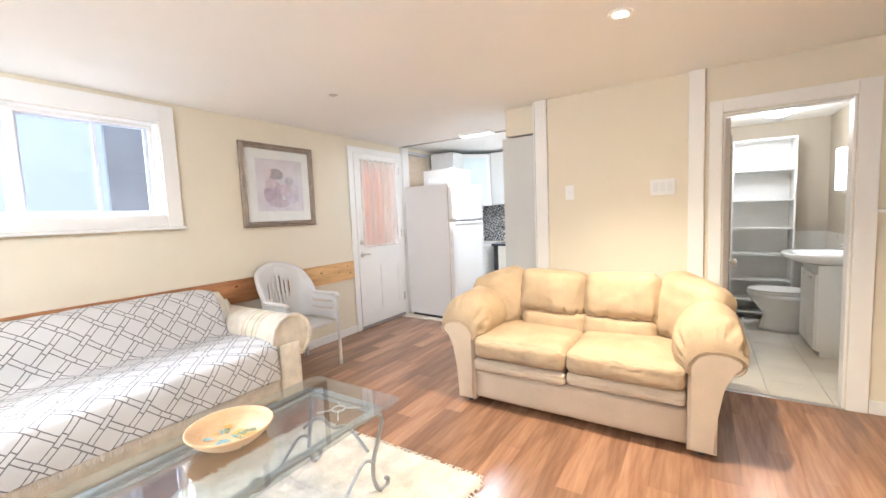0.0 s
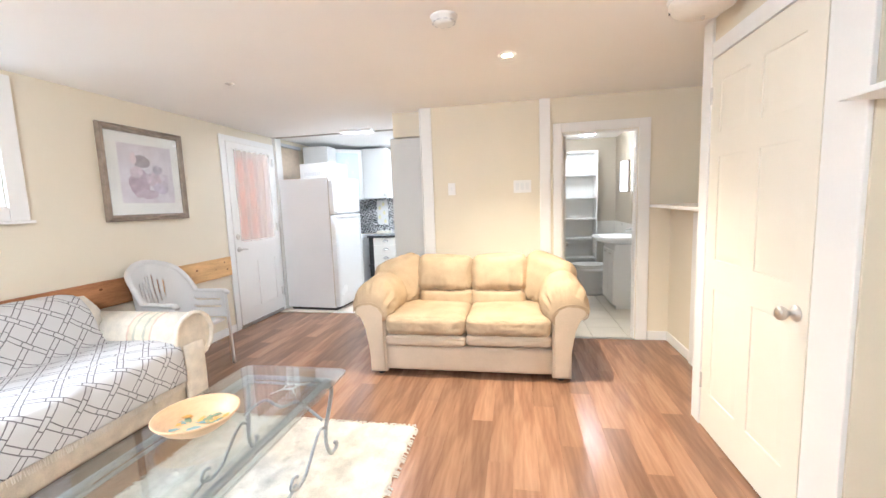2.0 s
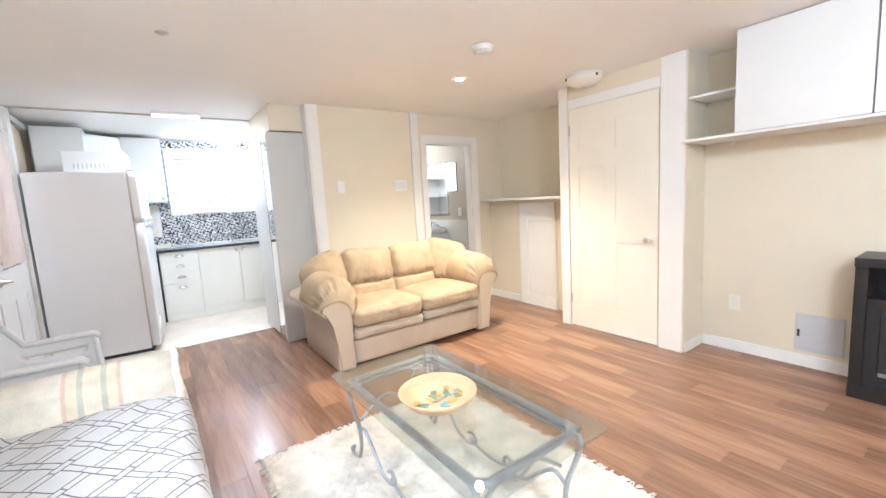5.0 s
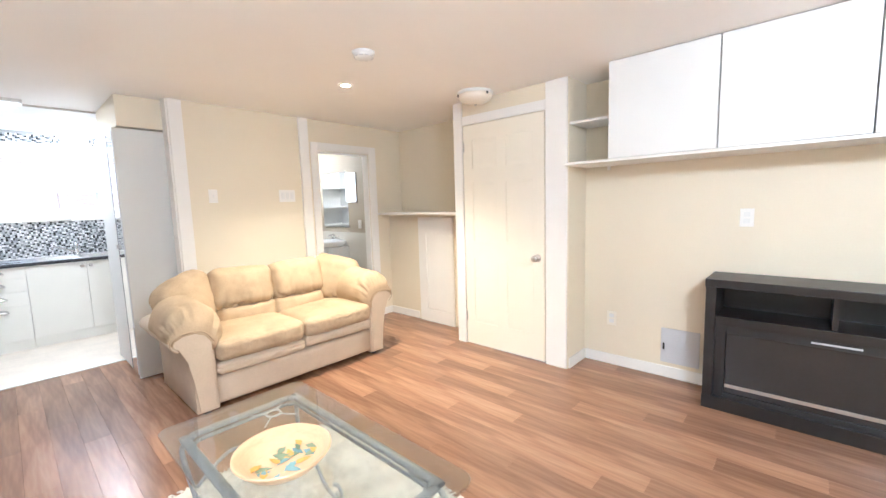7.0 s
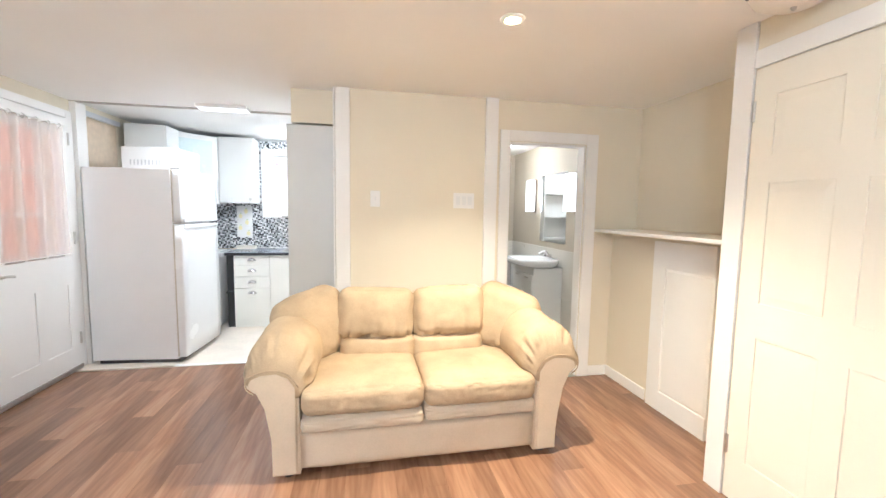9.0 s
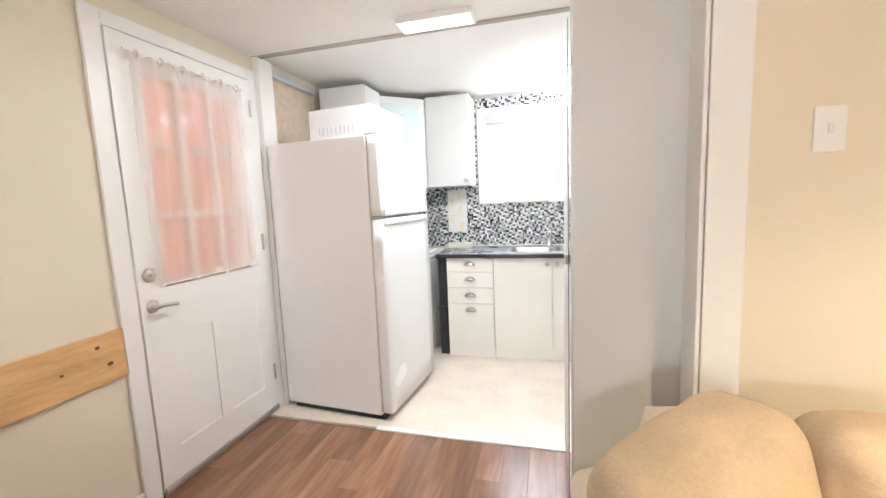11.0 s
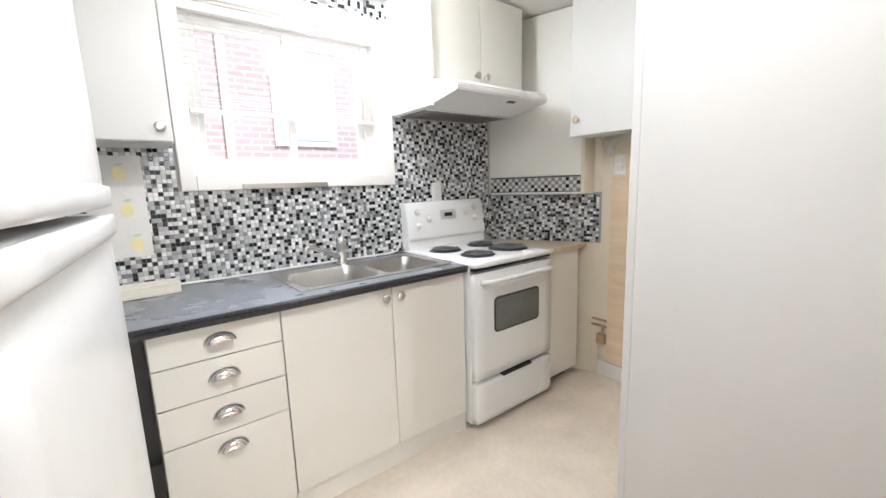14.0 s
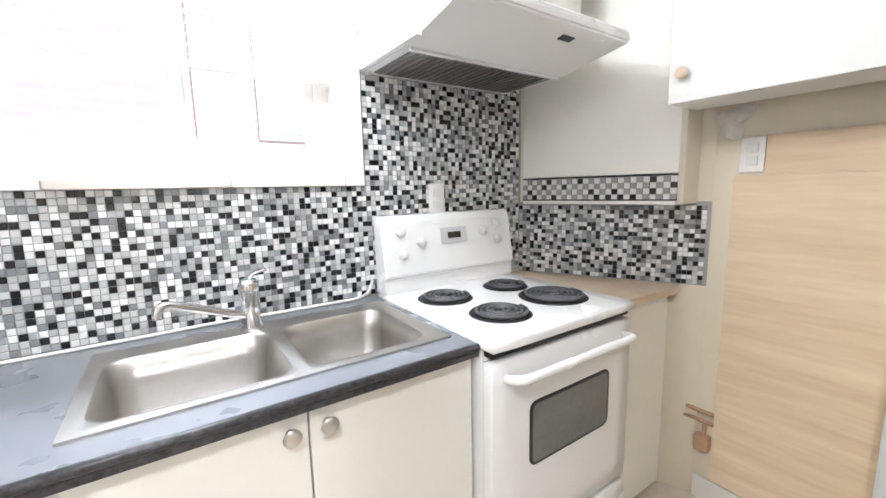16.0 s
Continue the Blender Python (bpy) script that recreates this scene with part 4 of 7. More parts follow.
def framed_print():
    y0, y1, z0, z1 = 2.742, 3.525, 1.29, 2.055
    t = thing("framed_picture", pose(XW, 0, 0, 0, 0, 0), "framed lilac floral print behind glass on the cream wall", "picture")
    w = 0.052
    prof = [(0.002, 0.0), (0.026, 0.0), (0.032, 0.008), (0.024, 0.016), (0.028, 0.026), (0.034, 0.034), (0.024, 0.046), (0.010, w), (0.002, w)]
    for nm, a, b in (("frame_side", (y0, z0), (y0, z1)), ("frame_side", (y0, z1), (y1, z1)), ("frame_side", (y1, z1), (y1, z0)), ("frame_side", (y1, z0), (y0, z0))):
        A, C = Vector((0, *a)), Vector((0, *b))
        d = (C - A).normalized()
        inn = Vector((0, (y0 + y1) / 2, (z0 + z1) / 2)) - A
        inn = (inn - d * inn.dot(d)).normalized()
        bm = bmesh.new()
        s = [bm.verts.new(A + Vector((x, 0, 0)) + inn * q + d * q) for x, q in prof]
        e = [bm.verts.new(C + Vector((x, 0, 0)) + inn * q - d * q) for x, q in prof]
        for i in range(len(prof)):
            k = (i + 1) % len(prof)
            bm.faces.new((s[i], s[k], e[k], e[i]))
        bm.faces.new(s)
        bm.faces.new(e[::-1])
        part(nm, bm, FRAMEP, t)
    part("mat_board", B(0.002, y0 + w - 0.004, z0 + w - 0.004, 0.010, y1 - w + 0.004, z1 - w + 0.004), mat("ivory_mat_board", (0.86, 0.84, 0.80), 0.7), t)
    pr = mat("faded_print", (0.72, 0.64, 0.67), 0.7, var=0.12, scale=7, fine=40, color2=(0.80, 0.75, 0.79))
    part("print", B(0.0105, y0 + 0.150, z0 + 0.145, 0.012, y1 - 0.130, z1 - 0.135), pr, t, "pale lilac printed sheet")
    # soft blot shapes of the print: a vase and blooms
    blots = [((3.066, 1.60), 0.10, 0.115, (0.50, 0.38, 0.44)), ((3.09, 1.78), 0.085, 0.05, (0.40, 0.34, 0.36)), ((3.20, 1.64), 0.075, 0.06, (0.62, 0.50, 0.55)), ((3.04, 1.69), 0.06, 0.05, (0.66, 0.54, 0.58)),
             ((3.26, 1.56), 0.075, 0.05, (0.60, 0.52, 0.60)), ((3.13, 1.51), 0.10, 0.04, (0.55, 0.44, 0.50)), ((3.24, 1.72), 0.05, 0.04, (0.52, 0.46, 0.52)), ((3.02, 1.80), 0.03, 0.045, (0.70, 0.58, 0.60)), ((3.31, 1.63), 0.035, 0.05, (0.64, 0.56, 0.62))]
    for i, ((cy, cz), ry, rz, c) in enumerate(blots):
        bm = bmesh.new()
        ps = []
        for k in range(22):
            a = 2 * math.pi * k / 22
            q = 1 + 0.22 * noise.noise(Vector((math.cos(a) * 1.6 + i * 3, math.sin(a) * 1.6, i)))
            ps.append((cy + ry * q * math.cos(a), cz + rz * q * math.sin(a)))
        prism(bm, ps, 'x', 0.0121, 0.0124 + 0.0002 * i)
        part("printed_bloom", bm, mat("print_tint", c, 0.7, var=0.2, scale=20, fine=60), t)
    pane = part("glass_pane", B(0.0165, y0 + w - 0.004, z0 + w - 0.004, 0.0185, y1 - w + 0.004, z1 - w + 0.004), GLASS, t)
    pane.visible_shadow = False
    return t


framed_print()


def pine_rail():
    t = thing("wall_board", pose(0, 0, 0), "knotty pine board fixed along the cream wall", "board")
    part("plank", B(XW + 0.001, 3.152, 0.645, XW + 0.022, 4.035, 0.848, bevel=0.003), PINE, t)
    part("plank", B(XW + 0.001, 0.5, 0.645, XW + 0.022, 3.150, 0.848, bevel=0.003), OLDPINE, t, "reddish brown stained pine length")
    for y, z, r in ((3.97, 0.72, .011), (3.93, 0.80, .009), (3.55, 0.77, .012), (3.37, 0.68, .009), (2.62, 0.79, .012), (2.15, 0.72, .011), (3.80, 0.74, .007)):
        bm = bmesh.new()
        lathe(bm, [(0, 0.003), (r * 0.6, 0.0028), (r, 0.0)], Matrix.Translation((XW + 0.0215, y, z)) @ Matrix.Rotation(radians(90), 4, 'Y') @ Matrix.Diagonal((1, 1.5, 0.3, 1)), 14)
        part("knot", bm, KNOT, t)


pine_rail()


# ---- doors and windows ----
def knob(parent, m, material=NICKEL):
    bm = bmesh.new()
    lathe(bm, [(0, 0), (0.032, 0), (0.032, 0.004), (0.026, 0.009), (0.012, 0.012), (0.011, 0.03), (0.02, 0.036), (0.027, 0.048), (0.026, 0.06), (0.018, 0.066), (0, 0.067)], m, 24)
    k = part("door_knob", bm, material, parent, "satin nickel knob", smooth=True)
    return k


def closet_door():
    t = tagged(thing("door_closet", pose(1.105, 2.615, 0.012, 0, 0, -90), "closed ivory six-panel closet door", "door"), kind="structure")
    w, h = 0.82, 2.028
    P = [(0.10, 0.22, 0.36, 0.82), (0.46, 0.22, 0.72, 0.82), (0.10, 0.98, 0.36, 1.52), (0.46, 0.98, 0.72, 1.52), (0.10, 1.64, 0.36, 1.90), (0.46, 1.64, 0.72, 1.90)]
    panelled_leaf(t, DOORP, w, h, 0.03, P, 0.006, 0.040)
    knob(t, Matrix.Translation((0.757, -0.03, 0.87)) @ Matrix.Rotation(radians(90), 4, 'X'))
    for z in (0.22, 1.80):
        part("hinge", cyl(bmesh.new(), 0.003, -0.032, z, 0.007, 0.09, seg=10), NICKEL, t)


closet_door()
trim("jamb_closet", 1.091, 1.7901, 2.0402, 1.18, 2.6199, 2.0449)


def hatch():
    t = thing("hatch_panel", pose(1.398, 3.565, 0.0, 0, 0, -90), "white painted panel hatch under the ledge", "hatch")
    panelled_leaf(t, TRIM, 0.52, 1.20, 0.022, [(0.12, 0.14, 0.52, 1.02)], 0.008, 0.02)


hatch()


def entry_door():
    t = tagged(thing("door_entry", pose(XW - 0.02, 4.122, 0.02, 0, 0, 90), "closed white entry door with a nine-light window", "door"), kind="structure")
    w, h, d = 0.816, 2.075, 0.045
    gx0, gx1, gz0, gz1 = 0.115, 0.70, 0.98, 1.93
    bm = bmesh.new()
    for b in ((0, -d, gz0 - 0.0195, gx0, 0, h), (gx1, -d, gz0 - 0.0195, w, 0, h), (gx0, -d, gz1, gx1, 0, h)):
        box(bm, *b)
    part("leaf", bm, TRIM, t)
    bm = panel_door(bmesh.new(), w - 0.002, gz0 - 0.02, d, [(0.11, 0.18, 0.37, 0.72), (0.45, 0.18, 0.71, 0.72)], 0.008, 0.03)
    bmesh.ops.translate(bm, verts=bm.verts, vec=(0.001, 0, 0.0))
    part("lower_panel", bm, TRIM, t)
    for i in range(4):
        x = gx0 + (gx1 - gx0) * i / 3
        part("muntin", B(x - 0.013, -d - 0.004, gz0 - 0.02, x + 0.013, -0.008, gz1 + 0.012, bevel=0.003), TRIM, t)
    for i in range(4):
        z = gz0 + (gz1 - gz0) * i / 3
        part("muntin", B(gx0 - 0.012, -d - 0.003, z - 0.013, gx1 + 0.012, -0.009, z + 0.013, bevel=0.003), TRIM, t)
    for i in range(3):
        for j in range(3):
            x0, z0 = gx0 + (gx1 - gx0) * i / 3 + 0.012, gz0 + (gz1 - gz0) * j / 3 + 0.012
            p = part("pane", B(x0, -0.026, z0, x0 + (gx1 - gx0) / 3 - 0.024, -0.021, z0 + (gz1 - gz0) / 3 - 0.024), GLASS, t)
            p.visible_shadow = False
    # lever handle and deadbolt
    bm = bmesh.new()
    lathe(bm, [(0, 0), (0.030, 0), (0.030, 0.005), (0.022, 0.011), (0.012, 0.014), (0.011, 0.04), (0, 0.042)], Matrix.Translation((0.055, -d, 0.885)) @ Matrix.Rotation(radians(90), 4, 'X'), 24)
    k = part("handle_rose", bm, NICKEL, t, "satin nickel lever handle", smooth=True)
    part("lever", tube(bmesh.new(), [(0.055, -d - 0.036, 0.885), (0.075, -d - 0.045, 0.887), (0.11, -d - 0.046, 0.884), (0.145, -d - 0.042, 0.878)], 0.009, 10, 6), NICKEL, k, smooth=True)
    bm = bmesh.new()
    lathe(bm, [(0, 0), (0.031, 0), (0.030, 0.008), (0.022, 0.013), (0, 0.014)], Matrix.Translation((0.055, -d, 1.03)) @ Matrix.Rotation(radians(90), 4, 'X'), 24)
    k = part("deadbolt", bm, NICKEL, t, smooth=True)
    part("thumb_turn", B(0.045, -d - 0.028, 1.025, 0.065, -d - 0.012, 1.035, bevel=0.003), NICKEL, k)
    for z in (0.20, 1.05, 1.86):
        part("hinge", cyl(bmesh.new(), w - 0.004, -d - 0.004, z, 0.008, 0.10, seg=10), NICKEL, t)
    part("weather_strip", B(0, -d - 0.012, 0.0, w, -d - 0.0005, 0.022, bevel=0.003), mat("grey_sweep", (0.35, 0.32, 0.28), 0.6), t)


entry_door()
solid("threshold_entry", B(XW - 0.20, 4.121, 0.0, XW + 0.03, 4.939, 0.018, bevel=0.004), STEEL, "worn metal sill under the entry door", "trim", "structure")


def sheer():
    m = bpy.data.materials.new("sheer_voile")
    m.use_nodes = True
    n, l = m.node_tree.nodes, m.node_tree.links
    b = n["Principled BSDF"]
    tr, tl, mx, mx2 = n.new("ShaderNodeBsdfTransparent"), n.new("ShaderNodeBsdfTranslucent"), n.new("ShaderNodeMixShader"), n.new("ShaderNodeMixShader")
    b.inputs["Base Color"].default_value, b.inputs["Roughness"].default_value = (0.86, 0.80, 0.74, 1), 0.9
    tl.inputs["Color"].default_value = (0.90, 0.82, 0.76, 1)
    nz = n.new("ShaderNodeTexNoise")
    nz.inputs["Scale"].default_value = 300
    mr = n.new("ShaderNodeMapRange")
    mr.inputs["To Min"].default_value, mr.inputs["To Max"].default_value = 0.34, 0.52
    l.new(nz.outputs["Fac"], mr.inputs["Value"])
    mx.inputs["Fac"].default_value = 0.6
    l.new(b.outputs["BSDF"], mx.inputs[1])
    l.new(tl.outputs["BSDF"], mx.inputs[2])
    l.new(mr.outputs["Result"], mx2.inputs["Fac"])
    l.new(tr.outputs["BSDF"], mx2.inputs[1])
    l.new(mx.outputs["Shader"], mx2.inputs[2])
    l.new(mx2.outputs["Shader"], n["Material Output"].inputs["Surface"])
    return m


def door_curtain():
    t = thing("door_curtain", pose(XW + 0.036, 4.51, 0), "sheer pinkish curtain hung over the door window", "curtain")
    bm = bmesh.new()
    ny, nz = 90, 24
    g = []
    for j in range(nz + 1):
        z = 1.0 + 1.02 * j / nz
        row = []
        for i in range(ny + 1):
            u = i / ny
            y = -0.325 + 0.65 * u
            x = 0.018 + 0.012 * math.sin(u * 44 + 0.6 * math.sin(j * 0.3)) * (0.4 + 0.6 * j / nz) + 0.006 * noise.noise(Vector((u * 8, z * 3, 0)))
            row.append(bm.verts.new((x, y, z - (0.02 * abs(math.sin(u * 22)) if j == nz else 0))))
        g.append(row)
    for j in range(nz):
        for i in range(ny):
            bm.faces.new((g[j][i], g[j][i + 1], g[j + 1][i + 1], g[j + 1][i]))
    part("voile", bm, sheer(), t, smooth=True)
    part("curtain_rod", cyl(bmesh.new(), 0.018, -0.345, 2.02, 0.006, 0.69, axis='y', seg=10), TRIM, t)
    for i in range(6):
        bm = bmesh.new()
        tube(bm, [(0.018 + 0.016 * math.cos(a), -0.29 + i * 0.116, 2.012 + 0.016 * math.sin(a)) for a in [k * math.pi / 4 for k in range(8)]], 0.003, 6, 2, closed=True)
        part("curtain_ring", bm, NICKEL, t, smooth=True)


door_curtain()


def sliding_window(name, m, w, h, split, label):
    """A white vinyl slider: outer frame and two sashes, seen from its local -y side."""
    t = tagged(thing(name, m, label, "window"), kind="structure")
    f = 0.045
    for b in ((0, 0, 0, f, 0.09, h), (w - f, 0, 0, w, 0.09, h), (f, 0, 0, w - f, 0.09, f), (f, 0, h - f, w - f, 0.09, h)):
        part("window_frame", B(*b, bevel=0.003), TRIM, t)
    for k, (x0, x1, y) in enumerate(((f, split + 0.02, 0.05), (split - 0.02, w - f, 0.022))):
        s = 0.032
        sash = None
        for b in ((x0, y, f, x0 + s, y + 0.025, h - f), (x1 - s, y, f, x1, y + 0.025, h - f), (x0 + s, y, f, x1 - s, y + 0.025, f + s), (x0 + s, y, h - f - s, x1 - s, y + 0.025, h - f)):
            sash = part("sash", B(*b, bevel=0.003), TRIM, t)
        p = part("pane", B(x0 + s, y + 0.010, f + s, x1 - s, y + 0.015, h - f - s), GLASS, t)
        p.visible_shadow = False
    return t


def basement_window():
    """Two openings side by side with a post between; the far one holds two overlapping sashes."""
    t = tagged(thing("window_west", pose(XW - 0.085, 0.621, 1.421, 0, 0, 90), "wide white vinyl sliding basement window", "window"), kind="structure")
    w, h, f = 1.518, 0.678, 0.028
    for b in ((0, 0, 0, f, 0.09, h), (w - f, 0, 0, w, 0.09, h), (f, 0, 0, w - f, 0.09, f), (f, 0, h - f, w - f, 0.09, h), (0.735, 0.0, f, 0.785, 0.09, h - f)):
        part("window_frame", B(*b, bevel=0.003), TRIM, t)
    blue = mat("blue_white_vinyl", (0.70, 0.74, 0.84), 0.35)
    for x0, x1, y in ((f, 0.735, 0.03), (0.785, 1.19, 0.055), (1.16, w - f, 0.03)):
        s = 0.022
        for b in ((x0, y, f, x0 + s, y + 0.022, h - f), (x1 - s, y, f, x1, y + 0.022, h - f), (x0 + s, y, f, x1 - s, y + 0.022, f + 0.012), (x0 + s, y, h - f - 0.012, x1 - s, y + 0.022, h - f)):
            part("sash", B(*b, bevel=0.002), blue, t)
        p = part("pane", B(x0 + s, y + 0.008, f + 0.012, x1 - s, y + 0.013, h - f - 0.012), GLASS, t)
        p.visible_shadow = False


basement_window()
for nm, b in (("jamb_window_a", (XW - 0.085, 0.6205, 1.4205, XW - 0.001, 0.626, 2.0995)), ("jamb_window_b", (XW - 0.085, 2.134, 1.4205, XW - 0.001, 2.1395, 2.0995)),
              ("jamb_window_c", (XW - 0.085, 0.6265, 2.094, XW - 0.001, 2.1335, 2.0995)), ("jamb_window_d", (XW - 0.085, 0.6265, 1.4205, XW - 0.001, 2.1335, 1.426))):
    trim(nm, *b, label="white window reveal", bevel=0)
sliding_window("window_kitchen", pose(-1.878, KN + 0.08, 1.347), 0.911, 0.721, 0.47, "white vinyl sliding kitchen window")
for nm, b in (("jamb_kwindow_a", (-1.8795, KN + 0.001, 1.3455, -1.873, KN + 0.08, 2.0695)), ("jamb_kwindow_b", (-0.972, KN + 0.001, 1.3455, -0.9655, KN + 0.08, 2.0695)),
              ("jamb_kwindow_c", (-1.8725, KN + 0.001, 2.063, -0.9725, KN + 0.08, 2.0695)), ("jamb_kwindow_d", (-1.8725, KN + 0.001, 1.3455, -0.9725, KN + 0.08, 1.352))):
    trim(nm, *b, label="white window reveal", bevel=0)


# ---- east side ----
def wall_cabinets():
    for y0, y1 in ((0.643, 1.268), (0.018, 0.640), (-0.607, 0.015), (-1.232, -0.610)):
        t = thing("wall_cabinet", pose(0.98, y0, 1.622), "white flat-front wall cabinet below the ceiling", "cabinet", "row of wall cabinets")
        w, h = y1 - y0, 0.632
        part("body", B(0.02, 0.001, 0.002, 0.428, w - 0.001, h - 0.002), WHITE, t)
        part("cabinet_door", B(0.0, 0.002, 0.0, 0.018, w - 0.002, h, bevel=0.002), WHITE, t)


wall_cabinets()


def alcove_shelf(z, x0):
    t = thing("shelf", pose(0, 0, z), "thin white shelf board between closet and cabinets", "shelf", "alcove shelves")
    part("board", B(x0, 1.271 if z > 1.7 else -1.23, 0, XE - 0.001, 1.598, 0.018, bevel=0.002), TRIM, t)
    part("bracket", B(XE - 0.02, 1.40, -0.03, XE - 0.002, 1.42, -0.0005), TRIM, t)


alcove_shelf(1.602, 0.985)
alcove_shelf(1.915, 1.10)


def fireplace():
    t = thing("electric_fireplace", pose(1.072, 0.68, 0), "black wood media console with an electric fireplace", "fireplace")
    # x into the wall, y runs south (negative)
    L, H, D = 1.18, 0.835, 0.318
    part("top_board", B(-0.006, -L - 0.004, H - 0.05, D, 0.004, H, bevel=0.003), BLACK, t)
    for y in (-0.055, -L):
        part("side_panel", B(0.0, y, 0.0, D, y + 0.055, H - 0.051, bevel=0.002), BLACK, t)
    part("back_panel", B(D - 0.012, -L + 0.056, 0.05, D, -0.056, H - 0.052), BLACKP, t)
    part("shelf", B(0.004, -L + 0.056, 0.55, D - 0.013, -0.056, 0.605, bevel=0.002), BLACK, t)
    part("divider", B(0.03, -L / 2 - 0.012, 0.606, D - 0.013, -L / 2 + 0.012, H - 0.052), BLACK, t)
    part("plinth", B(-0.004, -L - 0.002, 0.0, D - 0.02, 0.002, 0.085, bevel=0.003), BLACK, t)
    ins = part("firebox", boxes((0.02, -L + 0.056, 0.086, 0.06, -L + 0.11, 0.549), (0.02, -0.11, 0.086, 0.06, -0.056, 0.549), (0.02, -L + 0.111, 0.50, 0.06, -0.111, 0.549), (0.02, -L + 0.111, 0.086, 0.06, -0.111, 0.115)), BLACKP, t)
    part("fire_glass", B(0.034, -L + 0.112, 0.116, 0.040, -0.112, 0.499), DARKGL, ins, "dark reflective fireplace glass")
    # pale horizontal reflection on the glass, modelled as a silver strip
    part("reflection_bar", B(0.028, -L + 0.115, 0.15, 0.0335, -0.115, 0.172, bevel=0.002), STEEL, ins, "dull silver strip standing in for a reflection on the glass")
    part("control_strip", B(0.0165, -0.70, 0.52, 0.0195, -0.50, 0.53), GREYM, ins)


fireplace()


def cover_plate(name, m, w, h, holes, label, cat, material=TRIM):
    """A screwed wall plate seen from its local -y side."""
    t = thing(name, m, label, cat)
    part("plate", B(-w / 2, -0.007, -h / 2, w / 2, 0, h / 2, bevel=0.003), material, t)
    for x, z, a, b in holes:
        part("toggle", B(x - a / 2, -0.013, z - b / 2, x + a / 2, -0.0065, z + b / 2, bevel=0.0015), WHITE, t)
    return t


SOCK = [(0, 0.022, 0.034, 0.03), (0, -0.022, 0.034, 0.03)]
cover_plate("light_switch", pose(-0.584, YN, 1.475), 0.072, 0.118, [(0, 0, 0.012, 0.026)], "white single light switch on cream wall", "light switch")
cover_plate("light_switch", pose(0.094, YN, 1.473), 0.165, 0.118, [(-0.046, 0, 0.033, 0.066), (0, 0, 0.033, 0.066), (0.046, 0, 0.033, 0.066)], "white triple rocker light switch on cream wall", "light switch")
cover_plate("wall_socket", pose(XE, 0.525, 1.20, 0, 0, -90), 0.075, 0.118, SOCK, "white wall socket above the fireplace", "socket")
cover_plate("wall_socket", pose(XE, 1.372, 0.385, 0, 0, -90), 0.075, 0.118, SOCK, "cream wall socket near the floor", "socket", DOORP)


def register():
    t = thing("air_register", pose(XE - 0.001, 1.005, 0.115, 0, 0, -90), "grey metal wall register above the baseboard", "vent")
    part("face_plate", B(0, -0.012, 0, 0.25, 0, 0.262, bevel=0.003), GREYM, t)
    for i in range(12):
        part("slat", B(0.045, -0.016, 0.03 + i * 0.0168, 0.225, -0.0115, 0.036 + i * 0.0168), GREYM, t)
    part("damper_lever", B(0.015, -0.022, 0.10, 0.027, -0.012, 0.15, bevel=0.002), BLACKP, t)


register()


# ---- ceiling things ----
def downlight(x, y, on):
    t = thing("downlight", pose(x, y, ZC), "small recessed halogen downlight with white trim ring", "downlight", "ceiling downlights")
    bm = bmesh.new()
    lathe(bm, [(0.032, -0.002), (0.036, -0.009), (0.052, -0.007), (0.056, 0.0), (0.032, 0.0)], seg=28)
    part("trim_ring", bm, TRIM, t, smooth=True)
    bm = bmesh.new()
    lathe(bm, [(0, -0.006), (0.02, -0.005), (0.031, -0.001), (0, -0.0005)], seg=20)
    part("bulb", bm, glowing("halogen_bulb", (1.0, 0.75, 0.35), 60.0), t, smooth=True)


downlight(-0.004, 2.86, True)


def smoke_alarm():
    t = thing("smoke_alarm", pose(-0.30, 2.24, ZC), "white round smoke alarm on the ceiling", "smoke alarm")
    bm = bmesh.new()
    lathe(bm, [(0, -0.040), (0.03, -0.040), (0.048, -0.034), (0.056, -0.024), (0.058, -0.014), (0.066, -0.012), (0.068, 0), (0, 0)], seg=32)
    part("alarm_body", bm, WHITE, t, smooth=True)
    for a in range(10):
        m = Matrix.Rotation(2 * math.pi * a / 10, 4, 'Z')
        bm = B(0.050, -0.010, -0.032, 0.0585, 0.010, -0.028)
        bmesh.ops.transform(bm, matrix=m, verts=bm.verts)
        part("grille_slot", bm, GREYM, t)


smoke_alarm()


